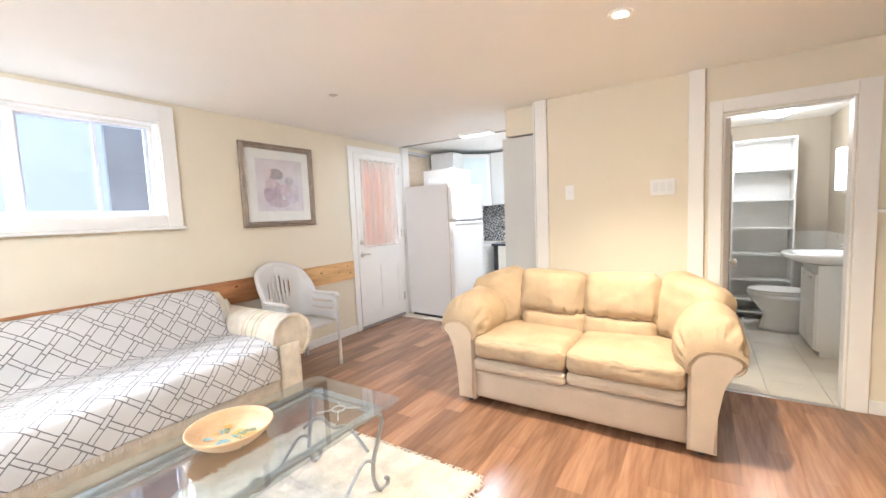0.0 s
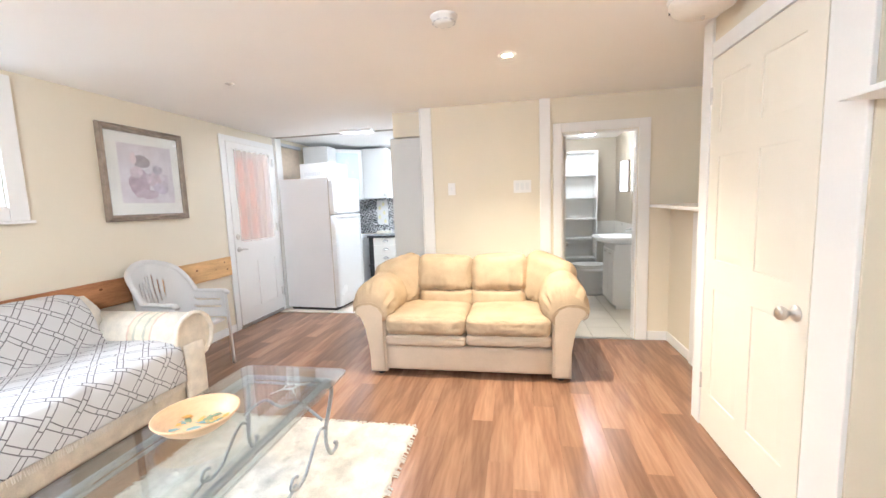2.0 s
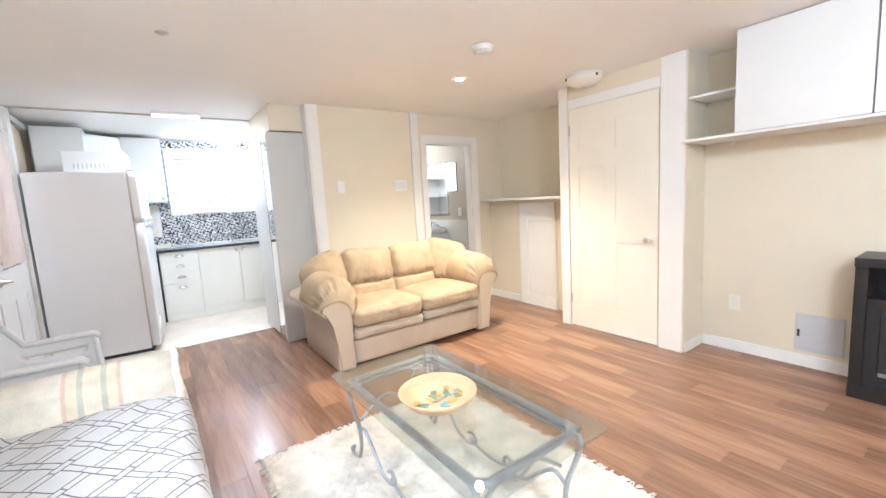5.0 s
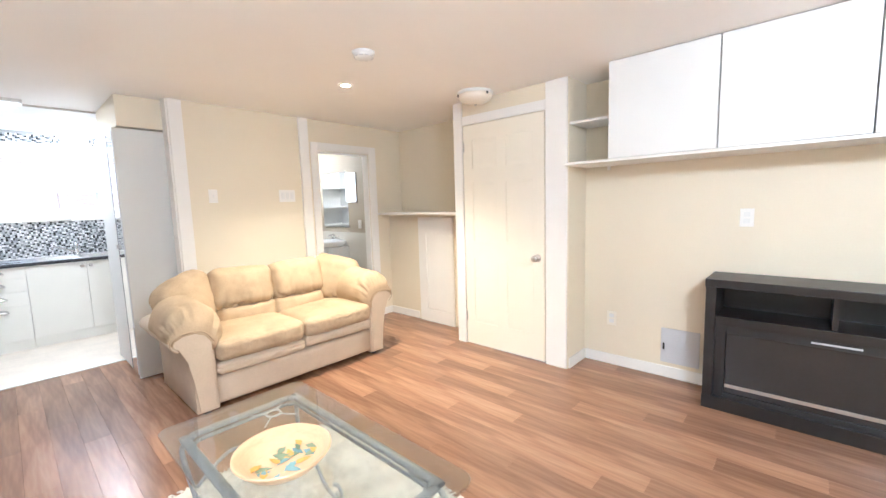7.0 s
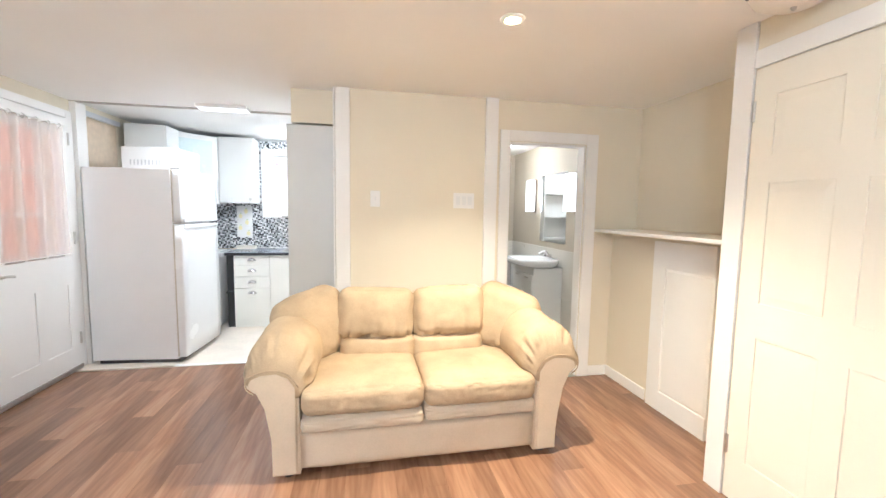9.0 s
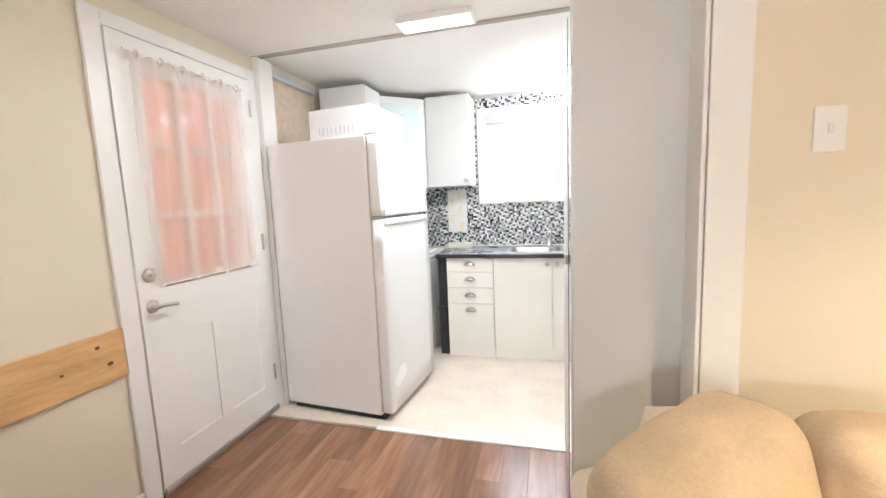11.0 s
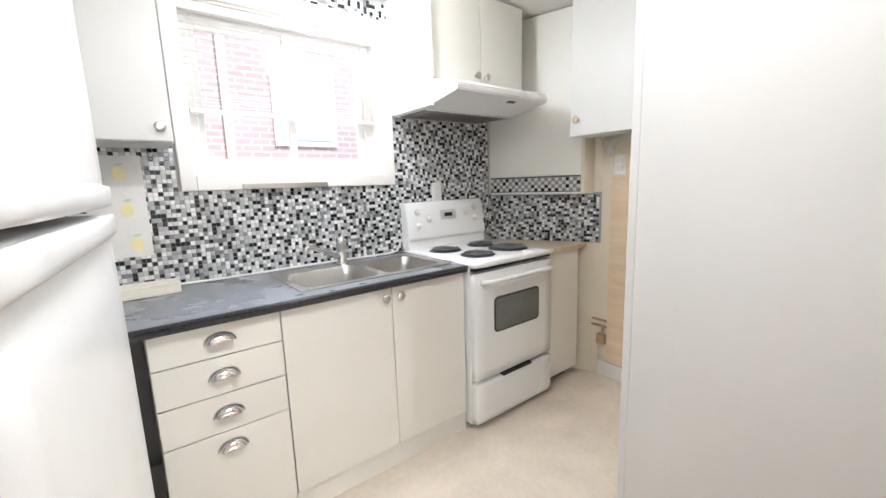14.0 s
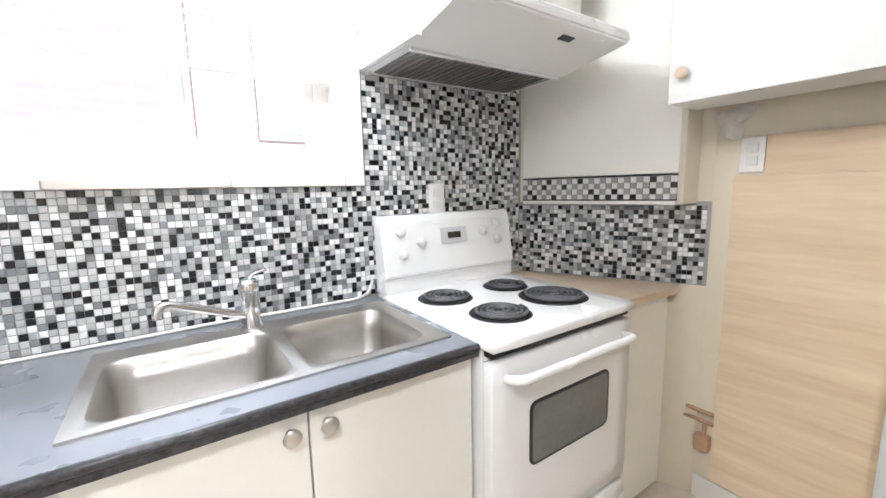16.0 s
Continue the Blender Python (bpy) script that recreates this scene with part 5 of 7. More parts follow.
def flush_lamp(x, y, r, on, zc, label, tier=False):
    t = thing("ceiling_lamp", pose(x, y, zc), label, "ceiling lamp")
    bm = bmesh.new()
    lathe(bm, [(0, 0), (r * 0.98, 0), (r, -0.006), (r * 0.97, -0.02), (r * 0.9, -0.022), (0, -0.022)], seg=40)
    part("base_plate", bm, WHITE, t, smooth=True)
    bm = bmesh.new()
    low = [(r * 0.93, -0.022), (r * 0.97, -0.045), (r * 0.92, -0.062), (r * 0.64, -0.068), (r * 0.60, -0.074), (r * 0.61, -0.105), (r * 0.50, -0.132), (r * 0.26, -0.146), (0, -0.149)]
    lathe(bm, low if tier else [(r * 0.93, -0.022), (r * 0.95, -0.036), (r * 0.85, -0.062), (r * 0.6, -0.084), (r * 0.3, -0.094), (0, -0.097)], seg=40)
    part("shade", bm, glowing("lit_shade", (1.0, 0.97, 0.9), 4.0) if on else mat("frosted_shade", (0.80, 0.74, 0.64), 0.35), t, smooth=True)
    bm = bmesh.new()
    z = 0.052 if tier else 0.0
    lathe(bm, [(0, -0.112 - z), (0.008, -0.108 - z), (0.010, -0.098 - z), (0, -0.096 - z)], seg=16)
    part("finial", bm, NICKEL, t, smooth=True)
    for a in (20, 140, 260):
        part("clip", B(r * 0.93 * math.cos(radians(a)) - 0.008, r * 0.93 * math.sin(radians(a)) - 0.008, -0.04, r * 0.93 * math.cos(radians(a)) + 0.008, r * 0.93 * math.sin(radians(a)) + 0.008, -0.02), BLACKP if not on else WHITE, t)


flush_lamp(0.905, 2.335, 0.15, False, ZC, "unlit frosted glass ceiling lamp beside the closet")
# invented fixture that carries the unseen fill lamp
flush_lamp(-1.35, -0.50, 0.16, True, ZC, "added unseen ceiling lamp that fills the living room with light")
flush_lamp(-1.25, 6.12, 0.17, True, ZC + 0.012, "lit two-tier white ceiling lamp in the kitchen", tier=True)
flush_lamp(0.95, 5.75, 0.15, True, 2.23, "lit round ceiling lamp in the bathroom")
t_ = thing("ceiling_fixture", pose(-1.85, 4.90, ZC), "flat white rectangular ceiling fixture at the kitchen opening", "ceiling fixture")
part("housing", B(-0.20, -0.07, -0.03, 0.20, 0.07, 0, bevel=0.004), TRIM, t_)
part("diffuser", B(-0.185, -0.058, -0.034, 0.185, 0.058, -0.0305), glowing("lit_diffuser", (1.0, 0.96, 0.9), 0.6), t_)
t_ = thing("ceiling_hook", pose(-1.995, 2.88, ZC), "tiny metal cap on the ceiling", "hook")
bm = bmesh.new()
lathe(bm, [(0, -0.012), (0.012, -0.010), (0.02, -0.003), (0.034, 0), (0, 0)], seg=16)
part("cap", bm, NICKEL, t_, smooth=True)

# ---- kitchen ----
def refrigerator():
    t = thing("refrigerator", pose(-3.0, 4.995, 0.004, 0, 0, -5), "white two-door top-freezer refrigerator", "refrigerator")
    D, W, H = 0.70, 0.70, 1.715
    part("body", B(0.0, 0.0, 0.03, D, W, H, bevel=0.006), FRSIDE, t)
    part("plinth", B(0.05, 0.01, 0.0, D + 0.02, W - 0.01, 0.029), BLACKP, t)
    for z0, z1 in ((1.25, H), (0.045, 1.237)):
        bm = bmesh.new()
        pillow(bm, (D + 0.045, W / 2, (z0 + z1) / 2), (0.075, W, z1 - z0), 0.014, (0.004, 0, 0), 8)
        d = part("fridge_door", bm, APPL, t, smooth=True)
        part("gasket", B(D + 0.0005, 0.006, z0 + 0.006, D + 0.0085, W - 0.006, z1 - 0.006), mat("beige_gasket", (0.60, 0.54, 0.45), 0.7), d)
        zg = z0 - 0.003 if z0 > 1 else z1 - 0.045
        bm = bmesh.new()
        pillow(bm, (D + 0.086, W / 2, zg + 0.024), (0.016, W - 0.06, 0.042), 0.007, (0.004, 0, 0), 6)
        part("grip_rail", bm, APPL, d, smooth=True)
    part("top_hinge", B(D - 0.02, 0.02, H, D + 0.07, 0.07, H + 0.014, bevel=0.003), NICKEL, t)
    part("middle_hinge", B(D + 0.002, 0.004, 1.2385, D + 0.075, 0.06, 1.2485), NICKEL, t)


refrigerator()


def cup_pull(parent, x, y, z):
    bm = bmesh.new()
    k = 12
    g = []
    for j in range(6):
        b_ = radians(90 * j / 5)
        row = []
        for i in range(k + 1):
            a = math.pi * i / k
            row.append(bm.verts.new((x + 0.042 * math.cos(a) * math.cos(b_ * 0.55), y - 0.001 - 0.026 * math.sin(b_), z + 0.030 * math.sin(a) * math.cos(b_))))
        g.append(row)
    for j in range(5):
        for i in range(k):
            bm.faces.new((g[j][i], g[j][i + 1], g[j + 1][i + 1], g[j + 1][i]))
    bmesh.ops.remove_doubles(bm, verts=bm.verts, dist=1e-5)
    ob = part("cup_pull", bm, CHROME, parent, "polished chrome cup handle", smooth=True)
    bm = bmesh.new()
    tube(bm, [(x + 0.047 * math.cos(a), y - 0.002, z - 0.004 + 0.037 * math.sin(a)) for a in [math.pi * i / 12 for i in range(13)]], 0.0045, 6, 1, flat=0.6)
    part("flange", bm, NICKEL, ob, smooth=True)
    ob.modifiers.new("thickness", 'SOLIDIFY').thickness = 0.002


def round_knob(parent, x, y, z, axis='y', s=1.0, material=NICKEL):
    bm = bmesh.new()
    m = Matrix.Translation((x, y, z)) @ (Matrix.Rotation(radians(90), 4, 'X') if axis == 'y' else Matrix.Rotation(radians(-90), 4, 'Y'))
    lathe(bm, [(0, 0), (0.009 * s, 0), (0.007 * s, 0.012), (0.016 * s, 0.017), (0.0185 * s, 0.021), (0.0175 * s, 0.0245), (0.010 * s, 0.026), (0, 0.0265)], m, 18)
    part("knob", bm, material, parent, smooth=True)


YF = 6.02
t = thing("drawer_cabinet", pose(0, 0, 0.004), "cream base cabinet with four drawers", "cabinet")
part("body", B(-2.140, YF + 0.02, 0.10, -1.747, KN - 0.012, 0.846), CABW, t)
part("toe_board", B(-2.140, YF + 0.012, 0.0, -1.747, YF + 0.03, 0.099), CABW, t)
for z0, z1 in ((0.732, 0.846), (0.599, 0.728), (0.463, 0.595), (0.102, 0.459)):
    d = part("drawer_front", B(-2.138, YF, z0, -1.749, YF + 0.018, z1, bevel=0.002), CABW, t)
    cup_pull(d, -1.943, YF, z1 - 0.062 if z1 < 0.5 else (z0 + z1) / 2 - 0.006)
t = thing("sink_cabinet", pose(0, 0, 0.004), "cream two-door base cabinet under the sink", "cabinet")
part("body", B(-1.745, YF + 0.02, 0.10, -0.872, KN - 0.012, 0.72), CABW, t)
part("toe_board", B(-1.745, YF + 0.012, 0.0, -0.872, YF + 0.03, 0.099), CABW, t)
part("top_rail", B(-1.745, YF + 0.02, 0.72, -0.872, YF + 0.04, 0.846), CABW, t)
for x0, x1, kx in ((-1.743, -1.284, -1.318), (-1.280, -0.874, -1.246)):
    d = part("cabinet_door", B(x0, YF, 0.102, x1, YF + 0.018, 0.846, bevel=0.002), CABW, t)
    round_knob(d, kx, YF, 0.800)
# black boards put the open gap's shaded depth into colour
t = thing("side_panel", pose(0, 0, 0.004), "black panel standing in for the dark open gap beside the drawers", "panel")
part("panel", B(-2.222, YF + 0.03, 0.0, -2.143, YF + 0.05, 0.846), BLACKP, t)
part("gap_filler", B(-2.225, YF + 0.001, 0.40, -2.143, YF + 0.029, 0.43), BLACKP, t)


def countertop():
    t = thing("countertop", pose(0, 0, 0), "dark speckled laminate countertop with a double sink cut-out", "countertop")
    x0, x1, y0, y1, z0, z1 = -2.225, -0.872, 5.995, KN - 0.010, 0.852, 0.885
    sx0, sx1, sy0, sy1 = -1.635, -0.905, 6.085, 6.465
    bm = bmesh.new()
    xs, ys = [x0, sx0, sx1, x1], [y0, sy0, sy1, y1]
    g = {(i, j, k): bm.verts.new((xs[i], ys[j], (z0, z1)[k])) for i in range(4) for j in range(4) for k in range(2)}
    cells = [(i, j) for i in range(3) for j in range(3) if (i, j) != (1, 1)]
    for i, j in cells:
        bm.faces.new((g[i, j, 1], g[i + 1, j, 1], g[i + 1, j + 1, 1], g[i, j + 1, 1]))
        bm.faces.new((g[i, j, 0], g[i, j + 1, 0], g[i + 1, j + 1, 0], g[i + 1, j, 0]))
        for di, dj, p, q in ((-1, 0, (i, j + 1), (i, j)), (1, 0, (i + 1, j), (i + 1, j + 1)), (0, -1, (i, j), (i + 1, j)), (0, 1, (i + 1, j + 1), (i, j + 1))):
            if (i + di, j + dj) not in cells:
                bm.faces.new((g[(*p, 0)], g[(*q, 0)], g[(*q, 1)], g[(*p, 1)]))
    part("worktop", bm, COUNTER, t)
    tube_bm = tube(bmesh.new(), [(x0 + 0.004, y0 - 0.001, 0.876), (x1, y0 - 0.001, 0.876)], 0.0095, 8, 1, smooth=False)
    edge = mat("dark_edge_band", (0.016, 0.016, 0.018), 0.35, var=0.4, scale=90, fine=260, bump=0.0, color2=(0.075, 0.075, 0.08))
    part("nosing", tube_bm, edge, t, smooth=True)
    part("edge_band", B(x0, y0 - 0.004, z0, x1, y0 - 0.0005, z1 - 0.012), edge, t)


countertop()


def sink():
    t = thing("kitchen_sink", pose(0, 0, 0.885), "double-bowl stainless steel kitchen sink", "sink")
    X0, X1, Y0, Y1 = -1.650, -0.900, 6.068, 6.490
    bowls = ((-1.622, -1.278, 6.096, 6.412), (-1.248, -0.945, 6.096, 6.412))
    bm = bmesh.new()
    xs, ys = [X0, -1.622, -1.278, -1.248, -0.945, X1], [Y0, 6.096, 6.412, Y1]
    for i in range(5):
        for j in range(3):
            if j == 1 and i in (1, 3):
                continue
            box(bm, xs[i], ys[j], 0.0, xs[i + 1], ys[j + 1], 0.005)
    bmesh.ops.remove_doubles(bm, verts=bm.verts, dist=1e-5)
    part("rim", bm, STEEL, t)
    for a, b_, c, d in bowls:
        bm = bmesh.new()
        def ring(k, z, r):
            o = []
            for cx, cy, a0 in ((b_ - k - r, d - k - r, 0), (a + k + r, d - k - r, 90), (a + k + r, c + k + r, 180), (b_ - k - r, c + k + r, 270)):
                o += [bm.verts.new((cx + r * math.cos(radians(a0 + 18 * i)), cy + r * math.sin(radians(a0 + 18 * i)), z)) for i in range(6)]
            return o
        rings = [ring(-0.006, 0.0054, 0.003), ring(-0.002, 0.0056, 0.045), ring(0.003, 0.002, 0.05), ring(0.010, -0.05, 0.05), ring(0.016, -0.125, 0.05), ring(0.03, -0.148, 0.05), ring(0.06, -0.155, 0.045)]
        for p, q in zip(rings, rings[1:]):
            for i in range(24):
                bm.faces.new((p[i], p[(i + 1) % 24], q[(i + 1) % 24], q[i]))
        bm.faces.new(rings[-1])
        ob = part("bowl", bm, STEEL, t, smooth=True)
        cx, cy = (a + b_) / 2, (c + d) / 2
        bm = bmesh.new()
        lathe(bm, [(0, -0.153), (0.02, -0.153), (0.036, -0.151), (0.041, -0.1545), (0, -0.1548)], Matrix.Translation((cx, cy, 0)), 20)
        part("drain", bm, CHROME, ob, smooth=True)
    f = thing("kitchen_faucet", pose(-1.305, 6.455, 0.890), "chrome single-lever kitchen faucet", "faucet")
    bm = bmesh.new()
    lathe(bm, [(0, 0), (0.030, 0), (0.029, 0.010), (0.024, 0.016), (0.023, 0.09), (0.026, 0.10), (0.027, 0.125), (0.02, 0.14), (0, 0.143)], seg=24)
    part("faucet_body", bm, CHROME, f, smooth=True)
    part("spout", tube(bmesh.new(), [(0.0, 0.0, 0.035), (-0.06, -0.025, 0.062), (-0.14, -0.055, 0.098), (-0.188, -0.072, 0.116), (-0.205, -0.078, 0.108), (-0.208, -0.080, 0.088)], 0.011, 10, 6), CHROME, f, smooth=True)
    part("lever", tube(bmesh.new(), [(0.0, 0.0, 0.138), (0.015, 0.01, 0.150), (0.05, 0.02, 0.158)], 0.008, 8, 5, flat=0.6), CHROME, f, smooth=True)


sink()
t_ = thing("counter_tray", pose(-2.10, 6.47, 0.885), "flat cream plastic box at the counter's end", "box")
part("box_body", B(-0.12, -0.05, 0, 0.10, 0.06, 0.035, bevel=0.006), DOORP, t_)
part("box_lid", B(-0.122, -0.052, 0.0355, 0.102, 0.062, 0.043, bevel=0.003), DOORP, t_)
t_ = thing("cable", pose(0, 0, 0.885), "white cable lying along the back of the counter", "cable")
part("cord", tube(bmesh.new(), [(-2.0, 6.50, 0.02), (-1.85, 6.555, 0.006), (-1.6, 6.56, 0.006), (-1.40, 6.565, 0.007), (-1.1, 6.56, 0.006), (-0.93, 6.56, 0.010), (-0.885, 6.57, 0.06)], 0.005, 8, 6), TRIM, t_, smooth=True)


def stove():
    t = thing("electric_stove", pose(-0.866, 5.945, 0.004) @ Matrix.Diagonal((1, 1, 0.985, 1)), "white freestanding electric coil stove", "stove")
    W, D = 0.605, 0.635
    part("body", B(0.004, 0.045, 0.03, W - 0.004, D, 0.875, bevel=0.003), APPL, t)
    for x in (0.03, W - 0.06):
        for y in (0.08, D - 0.06):
            part("foot", B(x, y, 0.0, x + 0.03, y + 0.03, 0.029), BLACKP, t)
    bm = bmesh.new()
    pillow(bm, (W / 2, D / 2 - 0.005, 0.890), (W + 0.008, D, 0.034), 0.014, (0, 0, 0), 8)
    part("cooktop", bm, APPL, t, smooth=True)
    # burners: nested coils over drip pans
    for x, y, r in ((0.145, 0.405, 0.078), (0.415, 0.400, 0.070), (0.440, 0.195, 0.096), (0.175, 0.165, 0.078)):
        bm = bmesh.new()
        lathe(bm, [(r * 0.2, 0.9065), (r, 0.9075), (r * 1.14, 0.912), (r * 1.2, 0.9075)], Matrix.Translation((x, y, 0)), 32)
        b_ = part("drip_pan", bm, BLACKP, t, smooth=True)
        n = 5 if r > 0.09 else 4
        pts = []
        for i in range(n * 14 + 1):
            a = 2 * math.pi * i / 14
            q = r * (0.22 + 0.82 * i / (n * 14))
            pts.append((x + q * math.cos(a), y + q * math.sin(a), 0.917))
        part("coil", tube(bmesh.new(), pts, 0.0055, 6, 1, smooth=False), COIL, b_, smooth=True)
    # back console
    bm = bmesh.new()
    prism(bm, [(D - 0.075, 0.905), (D - 0.065, 0.955), (D - 0.085, 0.968), (D - 0.055, 1.155), (D - 0.04, 1.185), (D, 1.185), (D, 0.905)], 'x', 0.0, W)
    bmesh.ops.bevel(bm, geom=[e for e in bm.edges], offset=0.004, segments=2, affect='EDGES')
    c = part("control_panel", bm, APPL, t)
    sl = math.atan2(0.03, 0.187)
    for x, z in ((0.075, 1.125), (0.075, 1.045), (0.155, 1.085), (0.45, 1.105), (0.525, 1.135), (0.525, 1.065)):
        y = D - 0.085 + (z - 0.968) * 0.16
        m = Matrix.Translation((x, y, z)) @ Matrix.Rotation(radians(90) - sl, 4, 'X')
        bm = bmesh.new()
        lathe(bm, [(0, 0.018), (0.013, 0.017), (0.016, 0.010), (0.019, 0.0), (0, 0.0)], m, 20)
        k = part("control_knob", bm, WHITE, c, smooth=True)
    bm = B(0.245, -0.002, -0.03, 0.365, 0.002, 0.03)
    bmesh.ops.transform(bm, matrix=Matrix.Translation((0, D - 0.066, 1.10)) @ Matrix.Rotation(-sl, 4, 'X'), verts=bm.verts)
    part("clock_panel", bm, GREYM, c)
    bm = B(0.275, -0.004, -0.012, 0.335, -0.0015, 0.012)
    bmesh.ops.transform(bm, matrix=Matrix.Translation((0, D - 0.066, 1.10)) @ Matrix.Rotation(-sl, 4, 'X'), verts=bm.verts)
    part("clock_display", bm, DARKGL, c)
    # oven door
    bm = bmesh.new()
    pillow(bm, (W / 2, 0.028, 0.565), (W - 0.008, 0.045, 0.565), 0.010, (0, 0.003, 0), 8)
    d = part("oven_door", bm, APPL, t, smooth=True)
    for nm, x0, x1, z0, z1, rr, y0, y1, m in (("window_border", 0.130, 0.480, 0.520, 0.710, 0.026, 0.0015, 0.006, BLACKP), ("oven_window", 0.139, 0.471, 0.529, 0.701, 0.018, 0.0002, 0.0013, OVENGL)):
        ps = []
        for cx, cz, a0 in ((x1 - rr, z1 - rr, 0), (x0 + rr, z1 - rr, 90), (x0 + rr, z0 + rr, 180), (x1 - rr, z0 + rr, 270)):
            ps += [(cx + rr * math.cos(radians(a0 + 15 * i)), cz + rr * math.sin(radians(a0 + 15 * i))) for i in range(7)]
        part(nm, prism_(ps, 'y', y0, y1), m, d, "smoked glass oven window" if m is OVENGL else "")
    # black strip gives the gap under the cooktop its shade
    part("dark_gap_strip", B(0.010, 0.018, 0.858, W - 0.010, 0.045, 0.872), BLACKP, t)
    part("oven_handle", tube(bmesh.new(), [(0.05, 0.008, 0.800), (0.065, -0.03, 0.806), (0.12, -0.04, 0.808), (W - 0.12, -0.04, 0.808), (W - 0.065, -0.03, 0.806), (W - 0.05, 0.008, 0.800)], 0.013, 10, 6), APPL, d, smooth=True)
    bm = bmesh.new()
    pillow(bm, (W / 2, 0.026, 0.155), (W - 0.008, 0.045, 0.225), 0.010, (0, 0.002, 0), 8)
    w = part("storage_drawer", bm, APPL, t, smooth=True)
    part("drawer_grip", B(0.19, 0.001, 0.262, 0.42, 0.03, 0.275), BLACKP, w)


stove()


def hood():
    t = thing("range_hood", pose(-0.872, 5.99, 1.66), "white under-cabinet range hood", "range hood")
    W, D = 0.655, 0.605
    bm = bmesh.new()
    prism(bm, [(0.04, 0.045), (0.04, 0.072), (0.06, 0.092), (0.27, 0.135), (D, 0.135), (D, 0.0), (0.30, 0.0)], 'x', 0, W)
    bmesh.ops.bevel(bm, geom=[e for e in bm.edges if abs(e.verts[0].co.x - e.verts[1].co.x) > 0.1 and e.verts[0].co.y < 0.28], offset=0.006, segments=2, affect='EDGES')
    part("canopy", bm, APPL, t)
    part("filter", B(0.03, 0.325, -0.005, W - 0.03, D - 0.03, -0.0005), mat("grey_filter_mesh", (0.22, 0.21, 0.20), 0.45, metal=0.6, var=0.3, scale=60, fine=300, bump=0.2), t, "grey metal grease filter")
    for i in range(22):
        x = 0.05 + i * 0.0258
        part("filter_rib", B(x, 0.335, -0.009, x + 0.006, D - 0.04, -0.0055), STEEL, t)
    for y in (0.306, D - 0.028):
        part("filter_rail", B(0.015, y, -0.008, W - 0.015, y + 0.016, -0.0005, bevel=0.002), APPL, t)
    bm = B(-0.026, -0.012, -0.003, 0.026, 0.012, 0.002)
    bmesh.ops.transform(bm, matrix=pose(0.425, 0.10, 0.0345, -9.8, 0, 0), verts=bm.verts)
    part("switch_plate", bm, BLACKP, t)
    c = thing("hood_cabinet", pose(-0.862, 6.235, 1.797), "white two-door cabinet above the range hood", "cabinet")
    w, h = 0.672, 0.462
    part("body", B(0.0, 0.019, 0.0, w, 0.353, h), CABW, c)
    for x0, x1, kx in ((0.002, 0.335, 0.300), (0.338, w - 0.002, 0.372)):
        d = part("cabinet_door", B(x0, 0.0, 0.002, x1, 0.018, h - 0.004, bevel=0.002), CABW, c)
        round_knob(d, kx, 0.0, 0.045)
    s = thing("filler_panel", pose(-0.8895, 6.21, 1.662), "white side panel beside the hood cabinet", "panel")
    part("panel", B(0.0, 0.003, 0.0, 0.016, 0.388, 0.598), WHITE, s)
    part("edge_strip", B(0.0, 0.0, 0.0, 0.016, 0.0028, 0.598), TRIM, s)


hood()


def upper_cabinet(x0, x1, y0, z0, z1, knob_x, label):
    t = thing("upper_cabinet", pose(x0, y0, z0), label, "cabinet")
    w, h, d = x1 - x0, z1 - z0, KN - 0.012 - y0
    part("body", B(0.0, 0.019, 0.0, w, d, h), WHITE, t)
    dd = part("cabinet_door", B(0.002, 0.0, 0.002, w - 0.002, 0.018, h - 0.002, bevel=0.002), WHITE, t)
    round_knob(dd, knob_x - x0, 0.0, 0.05)
    return t


upper_cabinet(-2.355, -1.968, 6.31, 1.455, 2.235, -2.005, "white single-door wall cabinet beside the kitchen window")
# corner and side cabinets over the refrigerator
t = thing("corner_cabinet", pose(0, 0, 0), "white corner wall cabinet with a pale glass door", "cabinet")
bm = bmesh.new()
prism(bm, [(XW + 0.001, KN - 0.012), (XW + 0.001, 5.95), (-2.74, 5.95), (-2.36, 6.32), (-2.36, KN - 0.012)], 'z', 1.44, 2.22)
part("body", bm, WHITE, t)
bm = B(0, -0.018, 0, 0.50, -0.001, 0.76, bevel=0.002)
bmesh.ops.transform(bm, matrix=pose(-2.733, 5.957, 1.45, 0, 0, 44.2), verts=bm.verts)
d = part("cabinet_door", bm, WHITE, t)
bm = B(0.05, -0.021, 0.05, 0.45, -0.0185, 0.71)
bmesh.ops.transform(bm, matrix=pose(-2.733, 5.957, 1.45, 0, 0, 44.2), verts=bm.verts)
part("door_glass", bm, mat("pale_frosted_glass", (0.70, 0.78, 0.78), 0.25), d)
t = thing("fridge_cabinet", pose(0, 0, 0), "white wall cabinet above the refrigerator", "cabinet")
part("body", B(-3.0, 5.66, 1.75, -2.64, 5.94, 2.215), WHITE, t)
part("cabinet_door", B(-2.6395, 5.662, 1.752, -2.622, 5.938, 2.213, bevel=0.002), WHITE, t)
t = thing("microwave_oven", pose(-2.735, 5.07, 1.7195, 0, 0, -5), "white microwave oven with vent slots on the refrigerator", "microwave")
part("case", B(0.0, 0.0, 0.0, 0.43, 0.46, 0.192, bevel=0.006), APPL, t)
for i in range(9):
    part("vent_slot", B(0.07 + i * 0.03, -0.003, 0.035, 0.080 + i * 0.03, -0.0005, 0.08), GREYM, t)
